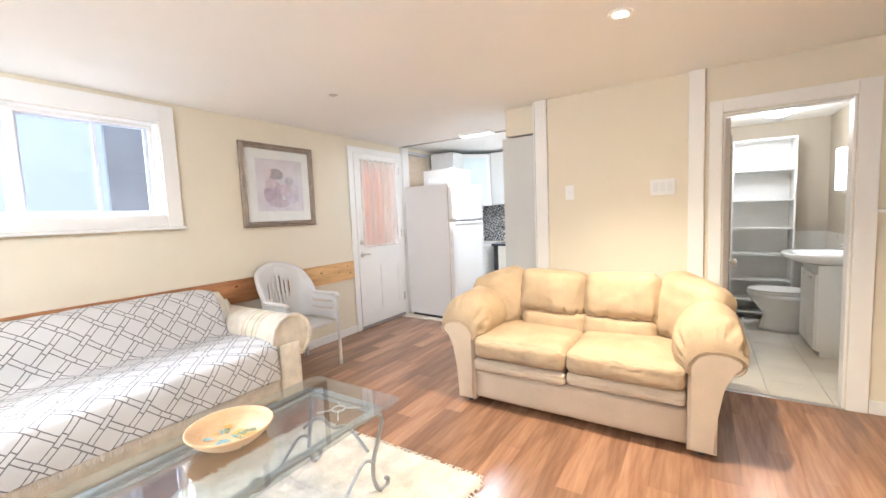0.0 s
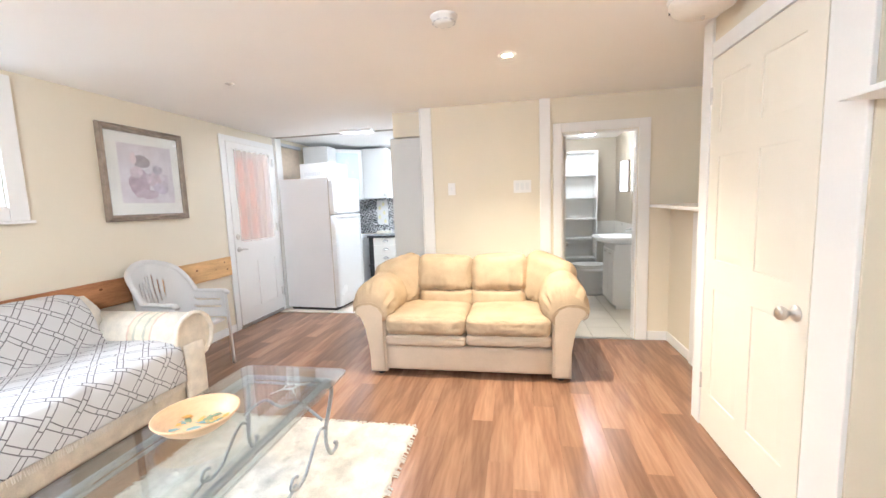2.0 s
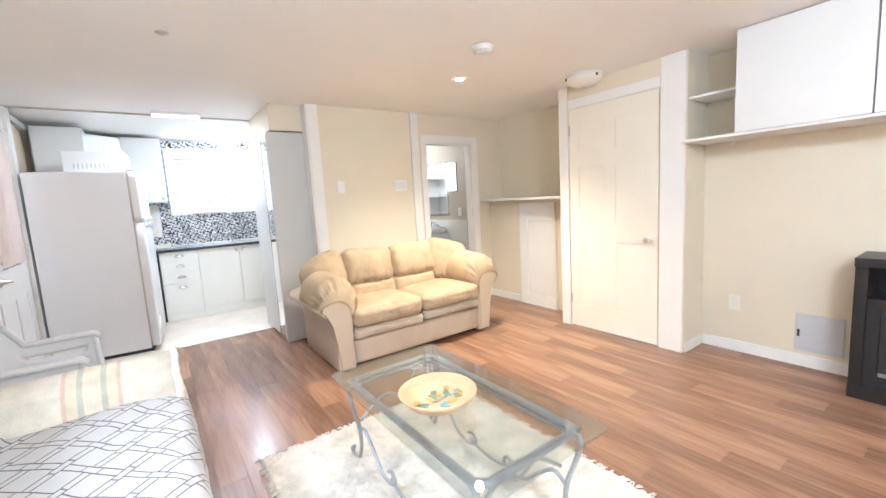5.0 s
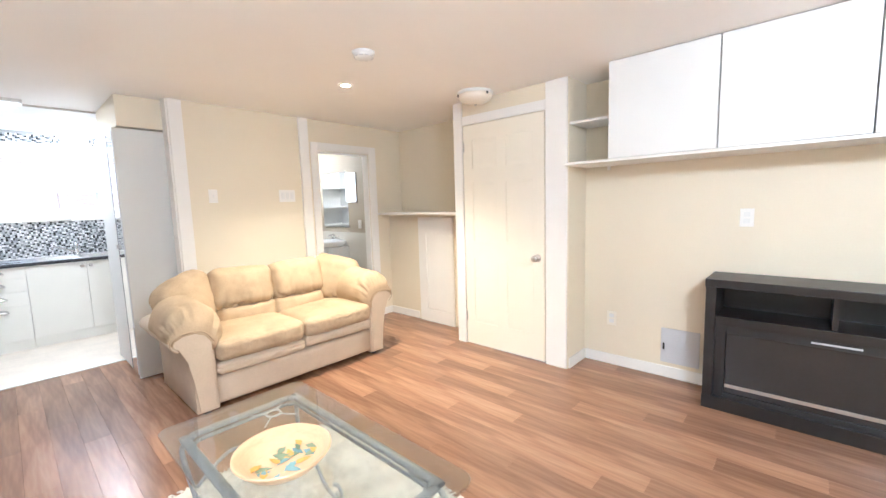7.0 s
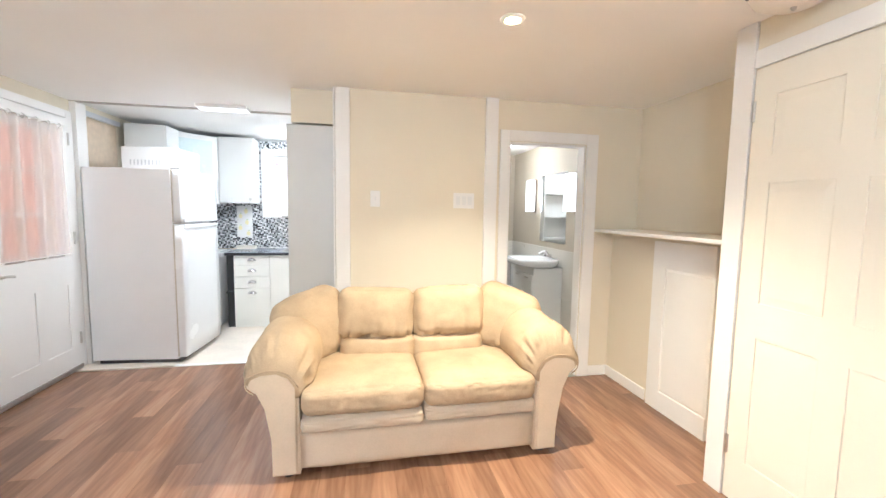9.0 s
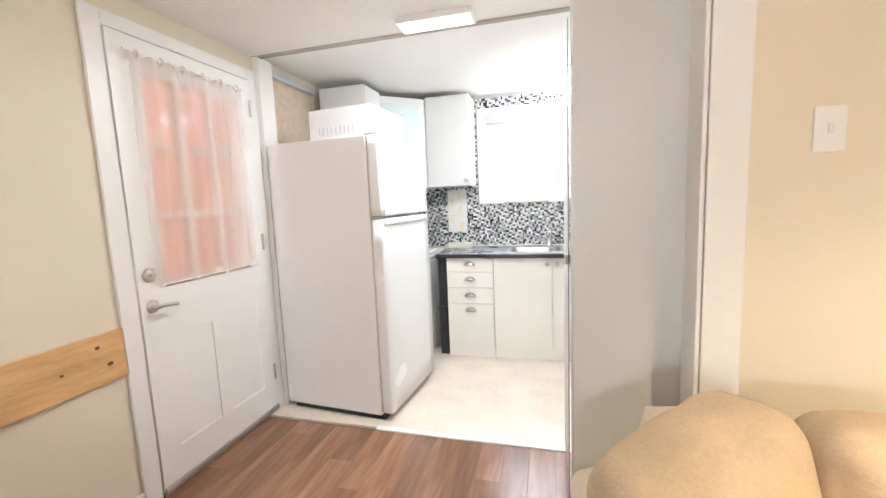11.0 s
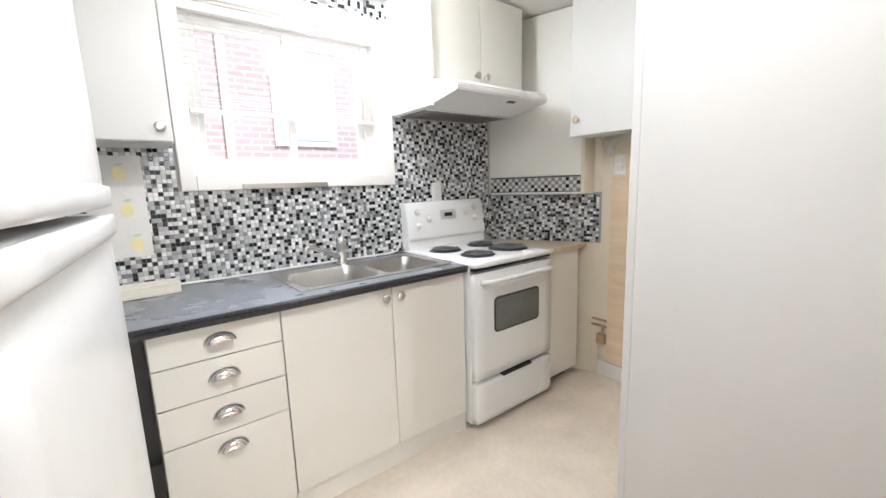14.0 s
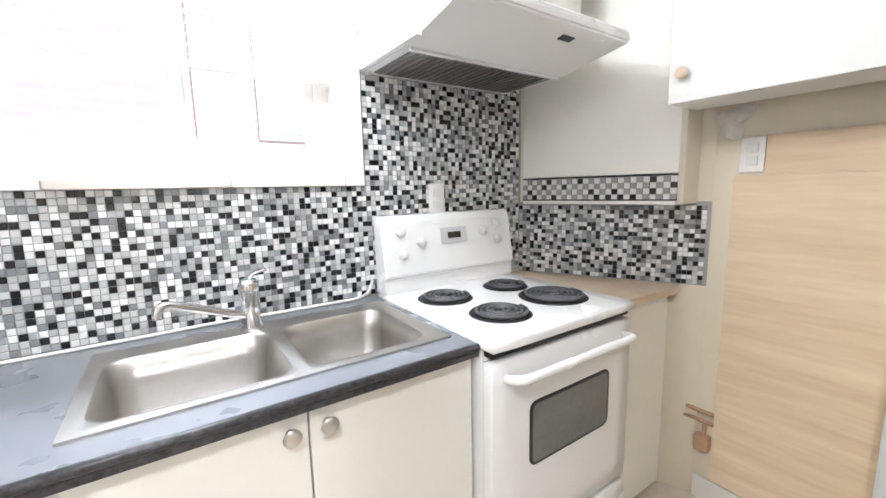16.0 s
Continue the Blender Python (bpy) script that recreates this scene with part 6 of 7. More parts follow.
part("front_glass", B(0.4305, 0.03, 0.025, 0.436, 0.33, 0.17), mat("pale_oven_glass", (0.45, 0.50, 0.52), 0.1), t)
t = thing("transom_cabinet", pose(XW, 5.012, 0), "white framed recess beside the entry door, its back coloured as shaded cream wall", "cabinet")
part("post", B(0.001, 0.0, 0.0, 0.05, 0.13, 2.255, bevel=0.003), TRIM, t)
# sand-coloured board paints the cream wall's shadow inside the recess
part("shaded_wall_board", B(0.001, 0.131, 1.73, 0.012, 0.63, 2.17), SAND, t)
part("track", B(0.001, 0.131, 2.171, 0.05, 0.63, 2.21), GREYM, t)


def wardrobe():
    t = thing("wardrobe", pose(-1.22, 4.20, 0), "tall white wardrobe with a mirrored strip door", "wardrobe")
    L, D, H = 0.828, 0.62, 2.005
    part("side_panel", B(0.0, 0.0, 0.0, D, 0.02, H, bevel=0.002), MELA, t)
    part("side_panel", B(0.0, L - 0.02, 0.0, D, L, H, bevel=0.002), MELA, t)
    part("body", B(0.02, 0.021, 0.05, D, L - 0.021, H - 0.02), MELA, t)
    part("top_board", B(0.0, 0.021, H - 0.019, D, L - 0.021, H), MELA, t)
    part("plinth", B(0.02, 0.021, 0.0, D, L - 0.021, 0.049), MELA, t)
    d = part("wardrobe_door", B(-0.006, 0.247, 0.03, 0.019, L - 0.115, H - 0.022, bevel=0.002), MELA, t)
    part("stile", B(-0.002, L - 0.1146, 0.03, 0.019, L - 0.021, H - 0.022, bevel=0.002), MELA, t)
    part("black_edge", B(-0.004, 0.238, 0.03, 0.015, 0.2465, H - 0.022), BLACKP, t)
    part("door_handle", B(-0.018, 0.216, 1.06, -0.0065, 0.272, 1.098, bevel=0.005), STEEL, d, "brushed steel pull")
    mfr = part("mirror_frame", B(-0.004, 0.022, 0.03, 0.019, 0.034, H - 0.022), GREYM, t)
    part("mirror", B(-0.003, 0.0345, 0.03, 0.015, 0.2375, H - 0.022), MIRROR, t, "tall narrow mirror strip")


wardrobe()


def angled_corner():
    c = thing("angled_cabinet", pose(0, 0, 0), "white angled wall cabinet with a tile border", "cabinet")
    a, b = Vector((-0.118, KN - 0.02)), Vector((0.050, 5.985))
    bm = bmesh.new()
    prism(bm, [tuple(a), tuple(b), (0.168, 5.985), (-0.105, KN - 0.03)], 'z', 1.302, 2.262)
    part("body", bm, CABW, c)
    bm = bmesh.new()
    prism(bm, [tuple(a), (b.x - 0.012, b.y), (0.168, 5.985), (-0.105, KN - 0.03)], 'z', 1.188, 1.201)
    part("ledge", bm, TRIM, c)
    bm = bmesh.new()
    prism(bm, [(b.x + 0.02, b.y - 0.012), (b.x + 0.14, b.y - 0.012), (b.x + 0.12, b.y - 0.0005), (b.x, b.y - 0.0005)], 'z', 1.188, 2.262)
    part("end_panel", bm, DOORP, c)
    bm = bmesh.new()
    prism(bm, [(a.x + 0.006, a.y), (b.x + 0.008, b.y + 0.001), (b.x + 0.05, b.y + 0.001), (a.x + 0.02, a.y)], 'z', 1.2015, 1.3015)
    part("border_back", bm, GROUT, c)
    d = (b - a).normalized()
    cols = [mat("border_tile_black", (0.03, 0.03, 0.03), 0.2), mat("border_tile_grey", (0.35, 0.34, 0.33), 0.2), mat("border_tile_white", (0.78, 0.77, 0.74), 0.2)]
    random.seed(21)
    n = 27
    ang = math.degrees(math.atan2(d.y, d.x))
    for i in range(n):
        for j in range(4):
            p = a.lerp(b, (i + 0.5) / n)
            bm = B(-0.0104, -0.003, -0.0100, 0.0104, 0.003, 0.0100)
            bmesh.ops.transform(bm, matrix=pose(p.x, p.y, 1.2155 + 0.0218 * j, 0, 0, ang), verts=bm.verts)
            part("border_tile", bm, cols[2] if (i + j) % 2 else cols[random.choice((1, 1, 0))], c)
    for z in (1.2025, 1.2945):
        bm = B(0.0, -0.004, 0.0, (b - a).length, 0.002, 0.0045)
        bmesh.ops.transform(bm, matrix=pose(a.x, a.y, z, 0, 0, ang), verts=bm.verts)
        part("liner", bm, BLACKP, c)
    t = thing("corner_base_cabinet", pose(0, 0, 0.004), "narrow cream base cabinet beside the stove", "cabinet")
    bm = bmesh.new()
    prism(bm, [(-0.248, KN - 0.02), (-0.248, 6.03), (0.075, 6.03), (-0.138, KN - 0.02)], 'z', 0.09, 0.845)
    part("body", bm, CABW, t)
    part("front_panel", B(-0.248, 6.008, 0.06, 0.080, 6.029, 0.845, bevel=0.002), CABW, t)
    bm = bmesh.new()
    prism(bm, [(-0.23, KN - 0.03), (-0.23, 6.07), (0.04, 6.07), (-0.15, KN - 0.03)], 'z', 0.0, 0.089)
    part("plinth", bm, BLACKP, t)
    c = thing("corner_worktop", pose(0, 0, 0), "sand-coloured laminate worktop in the corner", "countertop")
    bm = bmesh.new()
    prism(bm, [(-0.248, KN - 0.016), (-0.248, 5.995), (0.100, 5.985), (0.148, 6.0), (-0.137, KN - 0.016)], 'z', 0.850, 0.878)
    part("worktop", bm, SAND, c)


angled_corner()
t = thing("upper_cabinet", pose(-0.10, 5.36, 1.515), "white wall cabinet hung above the plywood", "cabinet")
part("body", B(0.019, 0.0, 0.0, 0.195, 0.60, 0.745), WHITE, t)
d = part("cabinet_door", B(0.0, 0.001, 0.0, 0.018, 0.599, 0.743, bevel=0.002), WHITE, t)
round_knob(d, 0.0, 0.555, 0.085, axis='x', material=SAND)
t = thing("plywood_board", pose(0, 0, 0.0), "bare plywood board screwed to the kitchen wall", "board", "plywood boards")
part("sheet", B(0.184, 5.424, 0.105, 0.199, 5.862, 1.285, bevel=0.001), PLY, t)
part("upper_sheet", B(0.186, 5.424, 1.2855, 0.199, 5.775, 1.415, bevel=0.001), PLY, t)
cover_plate("wall_socket", pose(0.198, 5.815, 1.355, 0, 0, -90), 0.072, 0.118, SOCK, "white double wall socket over the plywood", "socket")
cover_plate("wall_socket", pose(-0.590, KN - 0.010, 1.225), 0.072, 0.118, SOCK, "white wall socket on the mosaic", "socket")
t = thing("pipe_run", pose(0.2, 0, 0), "dull copper pipes with a valve near the floor", "pipe")
for z in (0.335, 0.375):
    part("pipe", cyl(bmesh.new(), -0.012, 5.863, z, 0.008, 0.10 if z > 0.35 else 0.12, axis='y', seg=10), COPPER, t)
part("valve", B(-0.04, 5.868, 0.22, -0.002, 5.92, 0.285, bevel=0.008), COPPER, t)
part("elbow", tube(bmesh.new(), [(-0.012, 5.93, 0.335), (-0.012, 5.90, 0.335), (-0.012, 5.893, 0.32), (-0.012, 5.893, 0.28)], 0.008, 8, 4), COPPER, t, smooth=True)
t = thing("corner_bead", pose(0.098, 5.42, 0), "galvanised metal corner bead with a wood stake below", "corner bead")
part("bead", B(-0.004, -0.028, 0.27, 0.0015, 0.004, 1.515, bevel=0.001), ZINC, t)
part("stake", B(-0.006, -0.022, 0.004, 0.0015, 0.004, 0.2695, bevel=0.002), PINE, t)
for z in (1.28, 1.03, 0.72):
    part("screw", cyl(bmesh.new(), -0.0065, -0.012, z, 0.004, 0.003, axis='x', seg=8), NICKEL, t)


def extinguisher():
    t = thing("fire_extinguisher", pose(0.036, 5.300, 0.965) @ Matrix.Diagonal((1, 1, 1.32, 1)), "red fire extinguisher hung on the beige partition", "fire extinguisher")
    bm = bmesh.new()
    lathe(bm, [(0, 0.0), (0.05, 0.0), (0.056, 0.012), (0.056, 0.36), (0.052, 0.40), (0.036, 0.435), (0.018, 0.45), (0.016, 0.475), (0, 0.475)], seg=32)
    part("cylinder", bm, RED, t, smooth=True)
    for z0, z1, m in ((0.13, 0.255, LABELW), (0.275, 0.305, BLACKP), (0.255, 0.275, LABELW), (0.305, 0.325, LABELW)):
        bm = bmesh.new()
        lathe(bm, [(0.0566, z0), (0.057, z0), (0.057, z1), (0.0566, z1)], seg=32)
        part("label_band", bm, m, t, smooth=True)
    for i in range(6):
        bm = B(-0.060, -0.03, 0.14 + 0.017 * i, -0.0572, 0.03 - 0.012 * (i % 2), 0.145 + 0.017 * i)
        part("label_line", bm, GREYM, t)
    part("valve", B(-0.022, -0.022, 0.475, 0.022, 0.022, 0.525, bevel=0.005), BLACKP, t)
    part("lever", B(-0.05, -0.010, 0.53, 0.03, 0.010, 0.542, bevel=0.003), BLACKP, t)
    part("grip", B(-0.065, -0.009, 0.555, 0.02, 0.009, 0.572, bevel=0.004), BLACKP, t)
    part("pin_ring", tube(bmesh.new(), [(0.0 + 0.03 * math.cos(a), 0.03 + 0.035 * math.sin(a), 0.545 + 0.01 * math.sin(a)) for a in [k * math.pi / 5 for k in range(10)]], 0.0035, 6, 2, closed=True), RED, t, smooth=True)
    part("hose", tube(bmesh.new(), [(-0.03, -0.01, 0.50), (-0.065, -0.02, 0.47), (-0.07, -0.03, 0.38), (-0.066, -0.035, 0.30)], 0.012, 8, 6), BLACKP, t, smooth=True)
    part("wall_hook", B(0.055, -0.02, 0.40, 0.064, 0.02, 0.50), NICKEL, t)


extinguisher()


def blind():
    t = thing("window_blind", pose(-1.87, KN + 0.03, 0), "half-lowered white slatted window blind", "blind")
    part("head_rail", B(0.0, -0.02, 2.025, 0.895, 0.02, 2.06, bevel=0.003), TRIM, t)
    for i in range(14):
        z = 2.005 - i * 0.0275
        bm = B(0.004, -0.012, -0.0008, 0.891, 0.012, 0.0008)
        bmesh.ops.transform(bm, matrix=pose(0, 0, z, 12, 0, 0), verts=bm.verts)
        part("slat", bm, BLIND, t)
    part("bottom_rail", B(0.002, -0.012, 1.612, 0.893, 0.012, 1.630, bevel=0.004), TRIM, t)
    for x in (0.14, 0.75):
        part("cord", cyl(bmesh.new(), x, -0.013, 1.62, 0.0012, 0.41, seg=6), TRIM, t)


blind()
t = thing("sill_bar", pose(-1.705, KN - 0.028, 1.293), "brushed grey metal bar along the window ledge", "bar")
part("bar", B(0.0, -0.012, -0.014, 0.40, 0.002, 0.012, bevel=0.003), STEEL, t)


def lemon_sheet():
    t = thing("printed_sheet", pose(-2.25, KN - 0.010, 1.025), "white plastic sheet with yellow fruit prints on the mosaic", "sheet")
    part("sheet", B(0.0, -0.003, 0.0, 0.185, 0.0, 0.40), LABELW, t)
    yl, gr = mat("fruit_yellow", (0.82, 0.74, 0.42), 0.5, var=0.1), mat("fruit_leaf", (0.55, 0.62, 0.42), 0.5)
    for x, z in ((0.135, 0.05), (0.12, 0.19), (0.11, 0.33), (0.04, 0.12), (0.045, 0.27)):
        bm = bmesh.new()
        prism(bm, [(x + 0.022 * math.cos(a), z + 0.028 * math.sin(a)) for a in [k * math.pi / 7 for k in range(14)]], 'y', -0.0042, -0.0031)
        part("printed_fruit", bm, yl, t)
        bm = bmesh.new()
        prism(bm, [(x - 0.012, z + 0.036), (x + 0.006, z + 0.03), (x + 0.022, z + 0.042), (x + 0.004, z + 0.044)], 'y', -0.0044, -0.0031)
        part("printed_leaf", bm, gr, t)


lemon_sheet()


def washer():
    t = thing("washing_machine", pose(-2.985, 5.72, 0.004), "white top-loading washing machine behind the refrigerator", "washing machine")
    D, W = 0.69, 0.80
    part("cabinet", B(0.0, 0.0, 0.02, D, W, 0.835, bevel=0.010), APPL, t)
    top = part("top_deck", B(-0.002, -0.002, 0.8365, D + 0.004, W + 0.002, 0.876, bevel=0.008), APPL, t)
    part("lid", B(0.16, 0.10, 0.8765, D - 0.03, W - 0.10, 0.886, bevel=0.004), WHITE, top)
    c = part("control_panel", B(0.0, 0.01, 0.8765, 0.09, W - 0.01, 0.985, bevel=0.012), APPL, t)
    for y in (0.20, 0.40, 0.60):
        part("dial", cyl(bmesh.new(), 0.0905, y, 0.935, 0.022, 0.018, axis='x', seg=16), WHITE, c)
    for x in (0.05, D - 0.05):
        for y in (0.05, W - 0.05):
            part("foot", cyl(bmesh.new(), x, y, 0.0, 0.02, 0.0195, seg=10), BLACKP, t)


washer()
t = thing("plaster_patch", pose(0.199, 5.877, 1.475), "rough white plaster patch on the bare wall", "plaster")
bm = bmesh.new()
random.seed(31)
for j, sc in enumerate((1.0, 0.86, 0.5)):
    ring = []
    for k in range(18):
        a = k * math.pi / 9
        r = (0.050 + 0.014 * math.sin(3 * a + 0.7) + 0.008 * math.sin(5 * a)) * sc
        ring.append(bm.verts.new((-0.001 - 0.005 * j, r * math.cos(a) * 1.0 - 0.012 * math.sin(a), r * math.sin(a) * 1.15)))
    if j:
        for k in range(18):
            bm.faces.new((old[k], old[(k + 1) % 18], ring[(k + 1) % 18], ring[k]))
    old = ring
bm.faces.new(old)
part("lump", bm, mat("rough_plaster", (0.80, 0.77, 0.70), 0.9, var=0.1, scale=40, fine=120, bump=0.5), t, smooth=True)

# ---- bathroom ----
def bath_door():
    t = tagged(thing("door_bath", pose(0.474, YN + 0.105, 0.012, 0, 0, 88), "white bathroom door standing open inwards", "door"), kind="structure")
    P = [(0.09, 0.2, 0.27, 0.8), (0.36, 0.2, 0.54, 0.8), (0.09, 0.95, 0.27, 1.45), (0.36, 0.95, 0.54, 1.45), (0.09, 1.56, 0.27, 1.8), (0.36, 1.56, 0.54, 1.8)]
    panelled_leaf(t, TRIM, 0.62, 1.915, 0.03, P)
    knob(t, Matrix.Translation((0.565, -0.03, 0.83)) @ Matrix.Rotation(radians(90), 4, 'X'))
    for z in (0.18, 1.70):
        part("hinge", cyl(bmesh.new(), 0.0, -0.034, z, 0.008, 0.09, seg=10), NICKEL, t)


bath_door()


def bath_shelf():
    t = thing("shelf_unit", pose(0.62, 6.32, 0.0, -1.0, 0.5, 0), "tall white open shelf unit with empty shelves", "shelf unit")
    W, D, H = 0.56, 0.26, 2.02
    for x in (0.0, W - 0.018):
        part("side_panel", B(x, 0, 0.004, x + 0.018, D, H), WHITE, t)
    part("back_panel", B(0.0185, D - 0.008, 0.004, W - 0.0185, D, H), WHITE, t)
    for z in (0.08, 0.22, 0.45, 0.74, 1.03, 1.34, 1.67, 2.0):
        part("shelf_board", B(0.0185, 0.002, z, W - 0.0185, D - 0.0085, z + 0.018), WHITE, t)


bath_shelf()


def toilet():
    t = thing("toilet", pose(1.46, 5.98, 0.0, 0, 0, 90), "white porcelain two-piece toilet with closed lid", "toilet")
    # local y away from the wall (to the west)
    bm = bmesh.new()
    rings = []
    for z, w, y0, y1 in ((0, 0.11, 0.20, 0.60), (0.04, 0.105, 0.20, 0.59), (0.16, 0.10, 0.20, 0.56), (0.26, 0.14, 0.18, 0.62), (0.34, 0.185, 0.16, 0.69), (0.385, 0.19, 0.16, 0.70)):
        c, r = (y0 + y1) / 2, (y1 - y0) / 2
        rings.append([bm.verts.new((w * math.cos(a), c + r * math.sin(a), z)) for a in [k * math.pi / 14 for k in range(28)]])
    for p, q in zip(rings, rings[1:]):
        for i in range(28):
            bm.faces.new((p[i], p[(i + 1) % 28], q[(i + 1) % 28], q[i]))
    bm.faces.new(rings[0])
    bm.faces.new(rings[-1])
    part("bowl", bm, PORC, t, smooth=True)
    for nm, z, s in (("seat", 0.387, 1.0), ("lid", 0.410, 0.98)):
        bm = bmesh.new()
        prism(bm, [(0.192 * s * math.cos(a), 0.44 + 0.265 * s * math.sin(a)) for a in [k * math.pi / 16 for k in range(32)]], 'z', z, z + 0.020)
        bmesh.ops.bevel(bm, geom=[e for e in bm.edges if abs(e.verts[0].co.z - e.verts[1].co.z) < 1e-6], offset=0.006, segments=2, affect='EDGES')
        part(nm, bm, WHITE, t)
    bm = bmesh.new()
    pillow(bm, (0, 0.09, 0.56), (0.44, 0.17, 0.35), 0.03, (0.006, 0.006, 0), 8)
    k = part("tank", bm, PORC, t, smooth=True)
    part("tank_lid", B(-0.228, 0.0, 0.736, 0.228, 0.182, 0.765, bevel=0.008), PORC, k)


toilet()


def vanity():
    t = thing("bath_vanity", pose(0, 0.05, 0.004), "white bathroom vanity cabinet", "cabinet")
    part("body", B(1.165, 5.10, 0.05, 1.515, 5.66, 0.775), WHITE, t)
    part("plinth", B(1.19, 5.11, 0.0, 1.515, 5.65, 0.049), WHITE, t)
    for y0, y1 in ((5.104, 5.378), (5.382, 5.656)):
        d = part("cabinet_door", B(1.147, y0, 0.06, 1.164, y1, 0.70, bevel=0.002), WHITE, t)
        part("door_pull", B(1.132, (y0 + y1) / 2 - 0.04, 0.655, 1.1465, (y0 + y1) / 2 + 0.04, 0.667, bevel=0.003), NICKEL, d)
    s = thing("wash_basin", pose(1.30, 5.43, 0.779), "white porcelain wash basin with a bowed front", "basin")
    bm = bmesh.new()
    N = 36
    def oval(k, z, fx=1.0):
        o = []
        for i in range(N):
            a = 2 * math.pi * i / N
            c_, s_ = math.cos(a), math.sin(a)
            x = (0.215 if c_ > 0 else 0.33 * fx) * math.copysign(abs(c_) ** 0.55, c_) * k
            o.append(bm.verts.new((x, 0.30 * math.copysign(abs(s_) ** 0.6, s_) * k, z)))
        return o
    R = [oval(0.80, 0.0, 0.6), oval(0.93, 0.02, 0.85), oval(1.0, 0.05), oval(1.0, 0.082), oval(0.97, 0.09), oval(0.80, 0.086), oval(0.66, 0.05), oval(0.4, 0.012)]
    for p, q in zip(R, R[1:]):
        for i in range(N):
            bm.faces.new((p[i], p[(i + 1) % N], q[(i + 1) % N], q[i]))
    bm.faces.new(R[-1])
    bm.faces.new(R[0])
    part("basin", bm, PORC, s, smooth=True)
    f = thing("bath_faucet", pose(1.46, 5.43, 0.868), "chrome two-handle bathroom faucet", "faucet")
    part("base", B(-0.025, -0.08, 0, 0.025, 0.08, 0.018, bevel=0.006), CHROME, f)
    part("spout", tube(bmesh.new(), [(0, 0, 0.015), (-0.01, 0, 0.06), (-0.05, 0, 0.075), (-0.11, 0, 0.055)], 0.012, 10, 6), CHROME, f, smooth=True)
    for y in (-0.06, 0.06):
        bm = bmesh.new()
        lathe(bm, [(0, 0.05), (0.018, 0.048), (0.022, 0.03), (0.014, 0.018), (0, 0.018)], Matrix.Translation((0, y, 0)), 16)
        part("tap_handle", bm, CHROME, f, smooth=True)


vanity()
t = thing("bath_mirror", pose(1.52, 5.45, 1.05), "frameless mirror above the basin", "mirror")
part("mirror_glass", B(-0.010, -0.33, 0.0, -0.004, 0.33, 0.80), MIRROR, t)
part("backing", B(-0.0038, -0.325, 0.005, -0.0005, 0.325, 0.795), GREYM, t)
for y in (4.97, 5.99):
    t = thing("wall_sconce", pose(1.52, y, 1.40), "white frosted box wall sconce beside the mirror", "wall sconce", "mirror sconces")
    part("back_plate", B(-0.03, -0.07, 0.0, -0.001, 0.07, 0.42, bevel=0.003), FRAMEP, t)
    # faint glow added so the unlit shade reads white
    part("shade", B(-0.09, -0.082, 0.010, -0.0305, 0.082, 0.41, bevel=0.012), glowing("faint_glow_sconce_glass", (1.0, 0.95, 0.88), 0.45), t)
cover_plate("wall_socket", pose(1.51, 4.86, 1.10, 0, 0, -90), 0.072, 0.118, SOCK, "white wall socket beside the vanity", "socket")
# tiled dado
for nm, b in (("trim_tile_east", (1.508, 4.72, 0, 1.5195, 6.71, 0.98)), ("trim_tile_back", (0.415, 6.708, 0, 1.507, 6.7195, 0.98))):
    solid(nm, B(*b), BATHT, "pale tiled bathroom dado", "wall tile", "structure")

# ---- outdoors ----
BRICK = bpy.data.materials.new("brick_wall_paint")
BRICK.use_nodes = True
_n, _l = BRICK.node_tree.nodes, BRICK.node_tree.links
_bt, _tc, _mp = _n.new("ShaderNodeTexBrick"), _n.new("ShaderNodeTexCoord"), _n.new("ShaderNodeMapping")
_mp.inputs["Rotation"].default_value = (radians(90), 0, 0)
_l.new(_tc.outputs["Object"], _mp.inputs["Vector"])
_l.new(_mp.outputs["Vector"], _bt.inputs["Vector"])
_bt.inputs["Color1"].default_value, _bt.inputs["Color2"].default_value, _bt.inputs["Mortar"].default_value = (0.55, 0.41, 0.38, 1), (0.50, 0.36, 0.33, 1), (0.58, 0.54, 0.52, 1)
_bt.inputs["Scale"].default_value, _bt.inputs["Brick Width"].default_value, _bt.inputs["Row Height"].default_value, _bt.inputs["Mortar Size"].default_value = 1.0, 0.21, 0.075, 0.012
_l.new(_bt.outputs["Color"], _n["Principled BSDF"].inputs["Base Color"])
_n["Principled BSDF"].inputs["Roughness"].default_value = 0.9
solid("ground", boxes((-60, -60, 1.10, XW - 0.9, 60, 1.20), (XW - 0.9, KN + 0.9, 1.10, 60, 60, 1.20), (XW - 0.9, -60, 1.10, 60, YS - 0.5, 1.20)), mat("grey_gravel_ground", (0.30, 0.28, 0.25), 0.95, var=0.3, scale=6, fine=80, bump=0.3), "grey gravel yard outside the basement", "ground", "structure")
bm = boxes((XW - 0.92, -3.0, 0.0, XW - 0.90, 9.0, 1.10), (-6.0, KN + 0.90, 0.0, 3.0, KN + 0.92, 1.10))
solid("wall_window_well", bm, mat("well_concrete", (0.45, 0.44, 0.42), 0.9), "concrete well wall outside the windows", "wall", "structure")
t = thing("brick_house", pose(-1.5, KN + 3.2, 1.20), "neighbouring red brick house wall", "house")
part("wall", B(-5, 0, 0, 4, 0.3, 5.0), BRICK, t)
part("roof", B(-5.2, -0.3, 5.0, 4.2, 1.5, 5.15), BLACKP, t)
w = part("window", B(0.9, -0.03, 0.6, 1.7, -0.001, 1.7), TRIM, t)
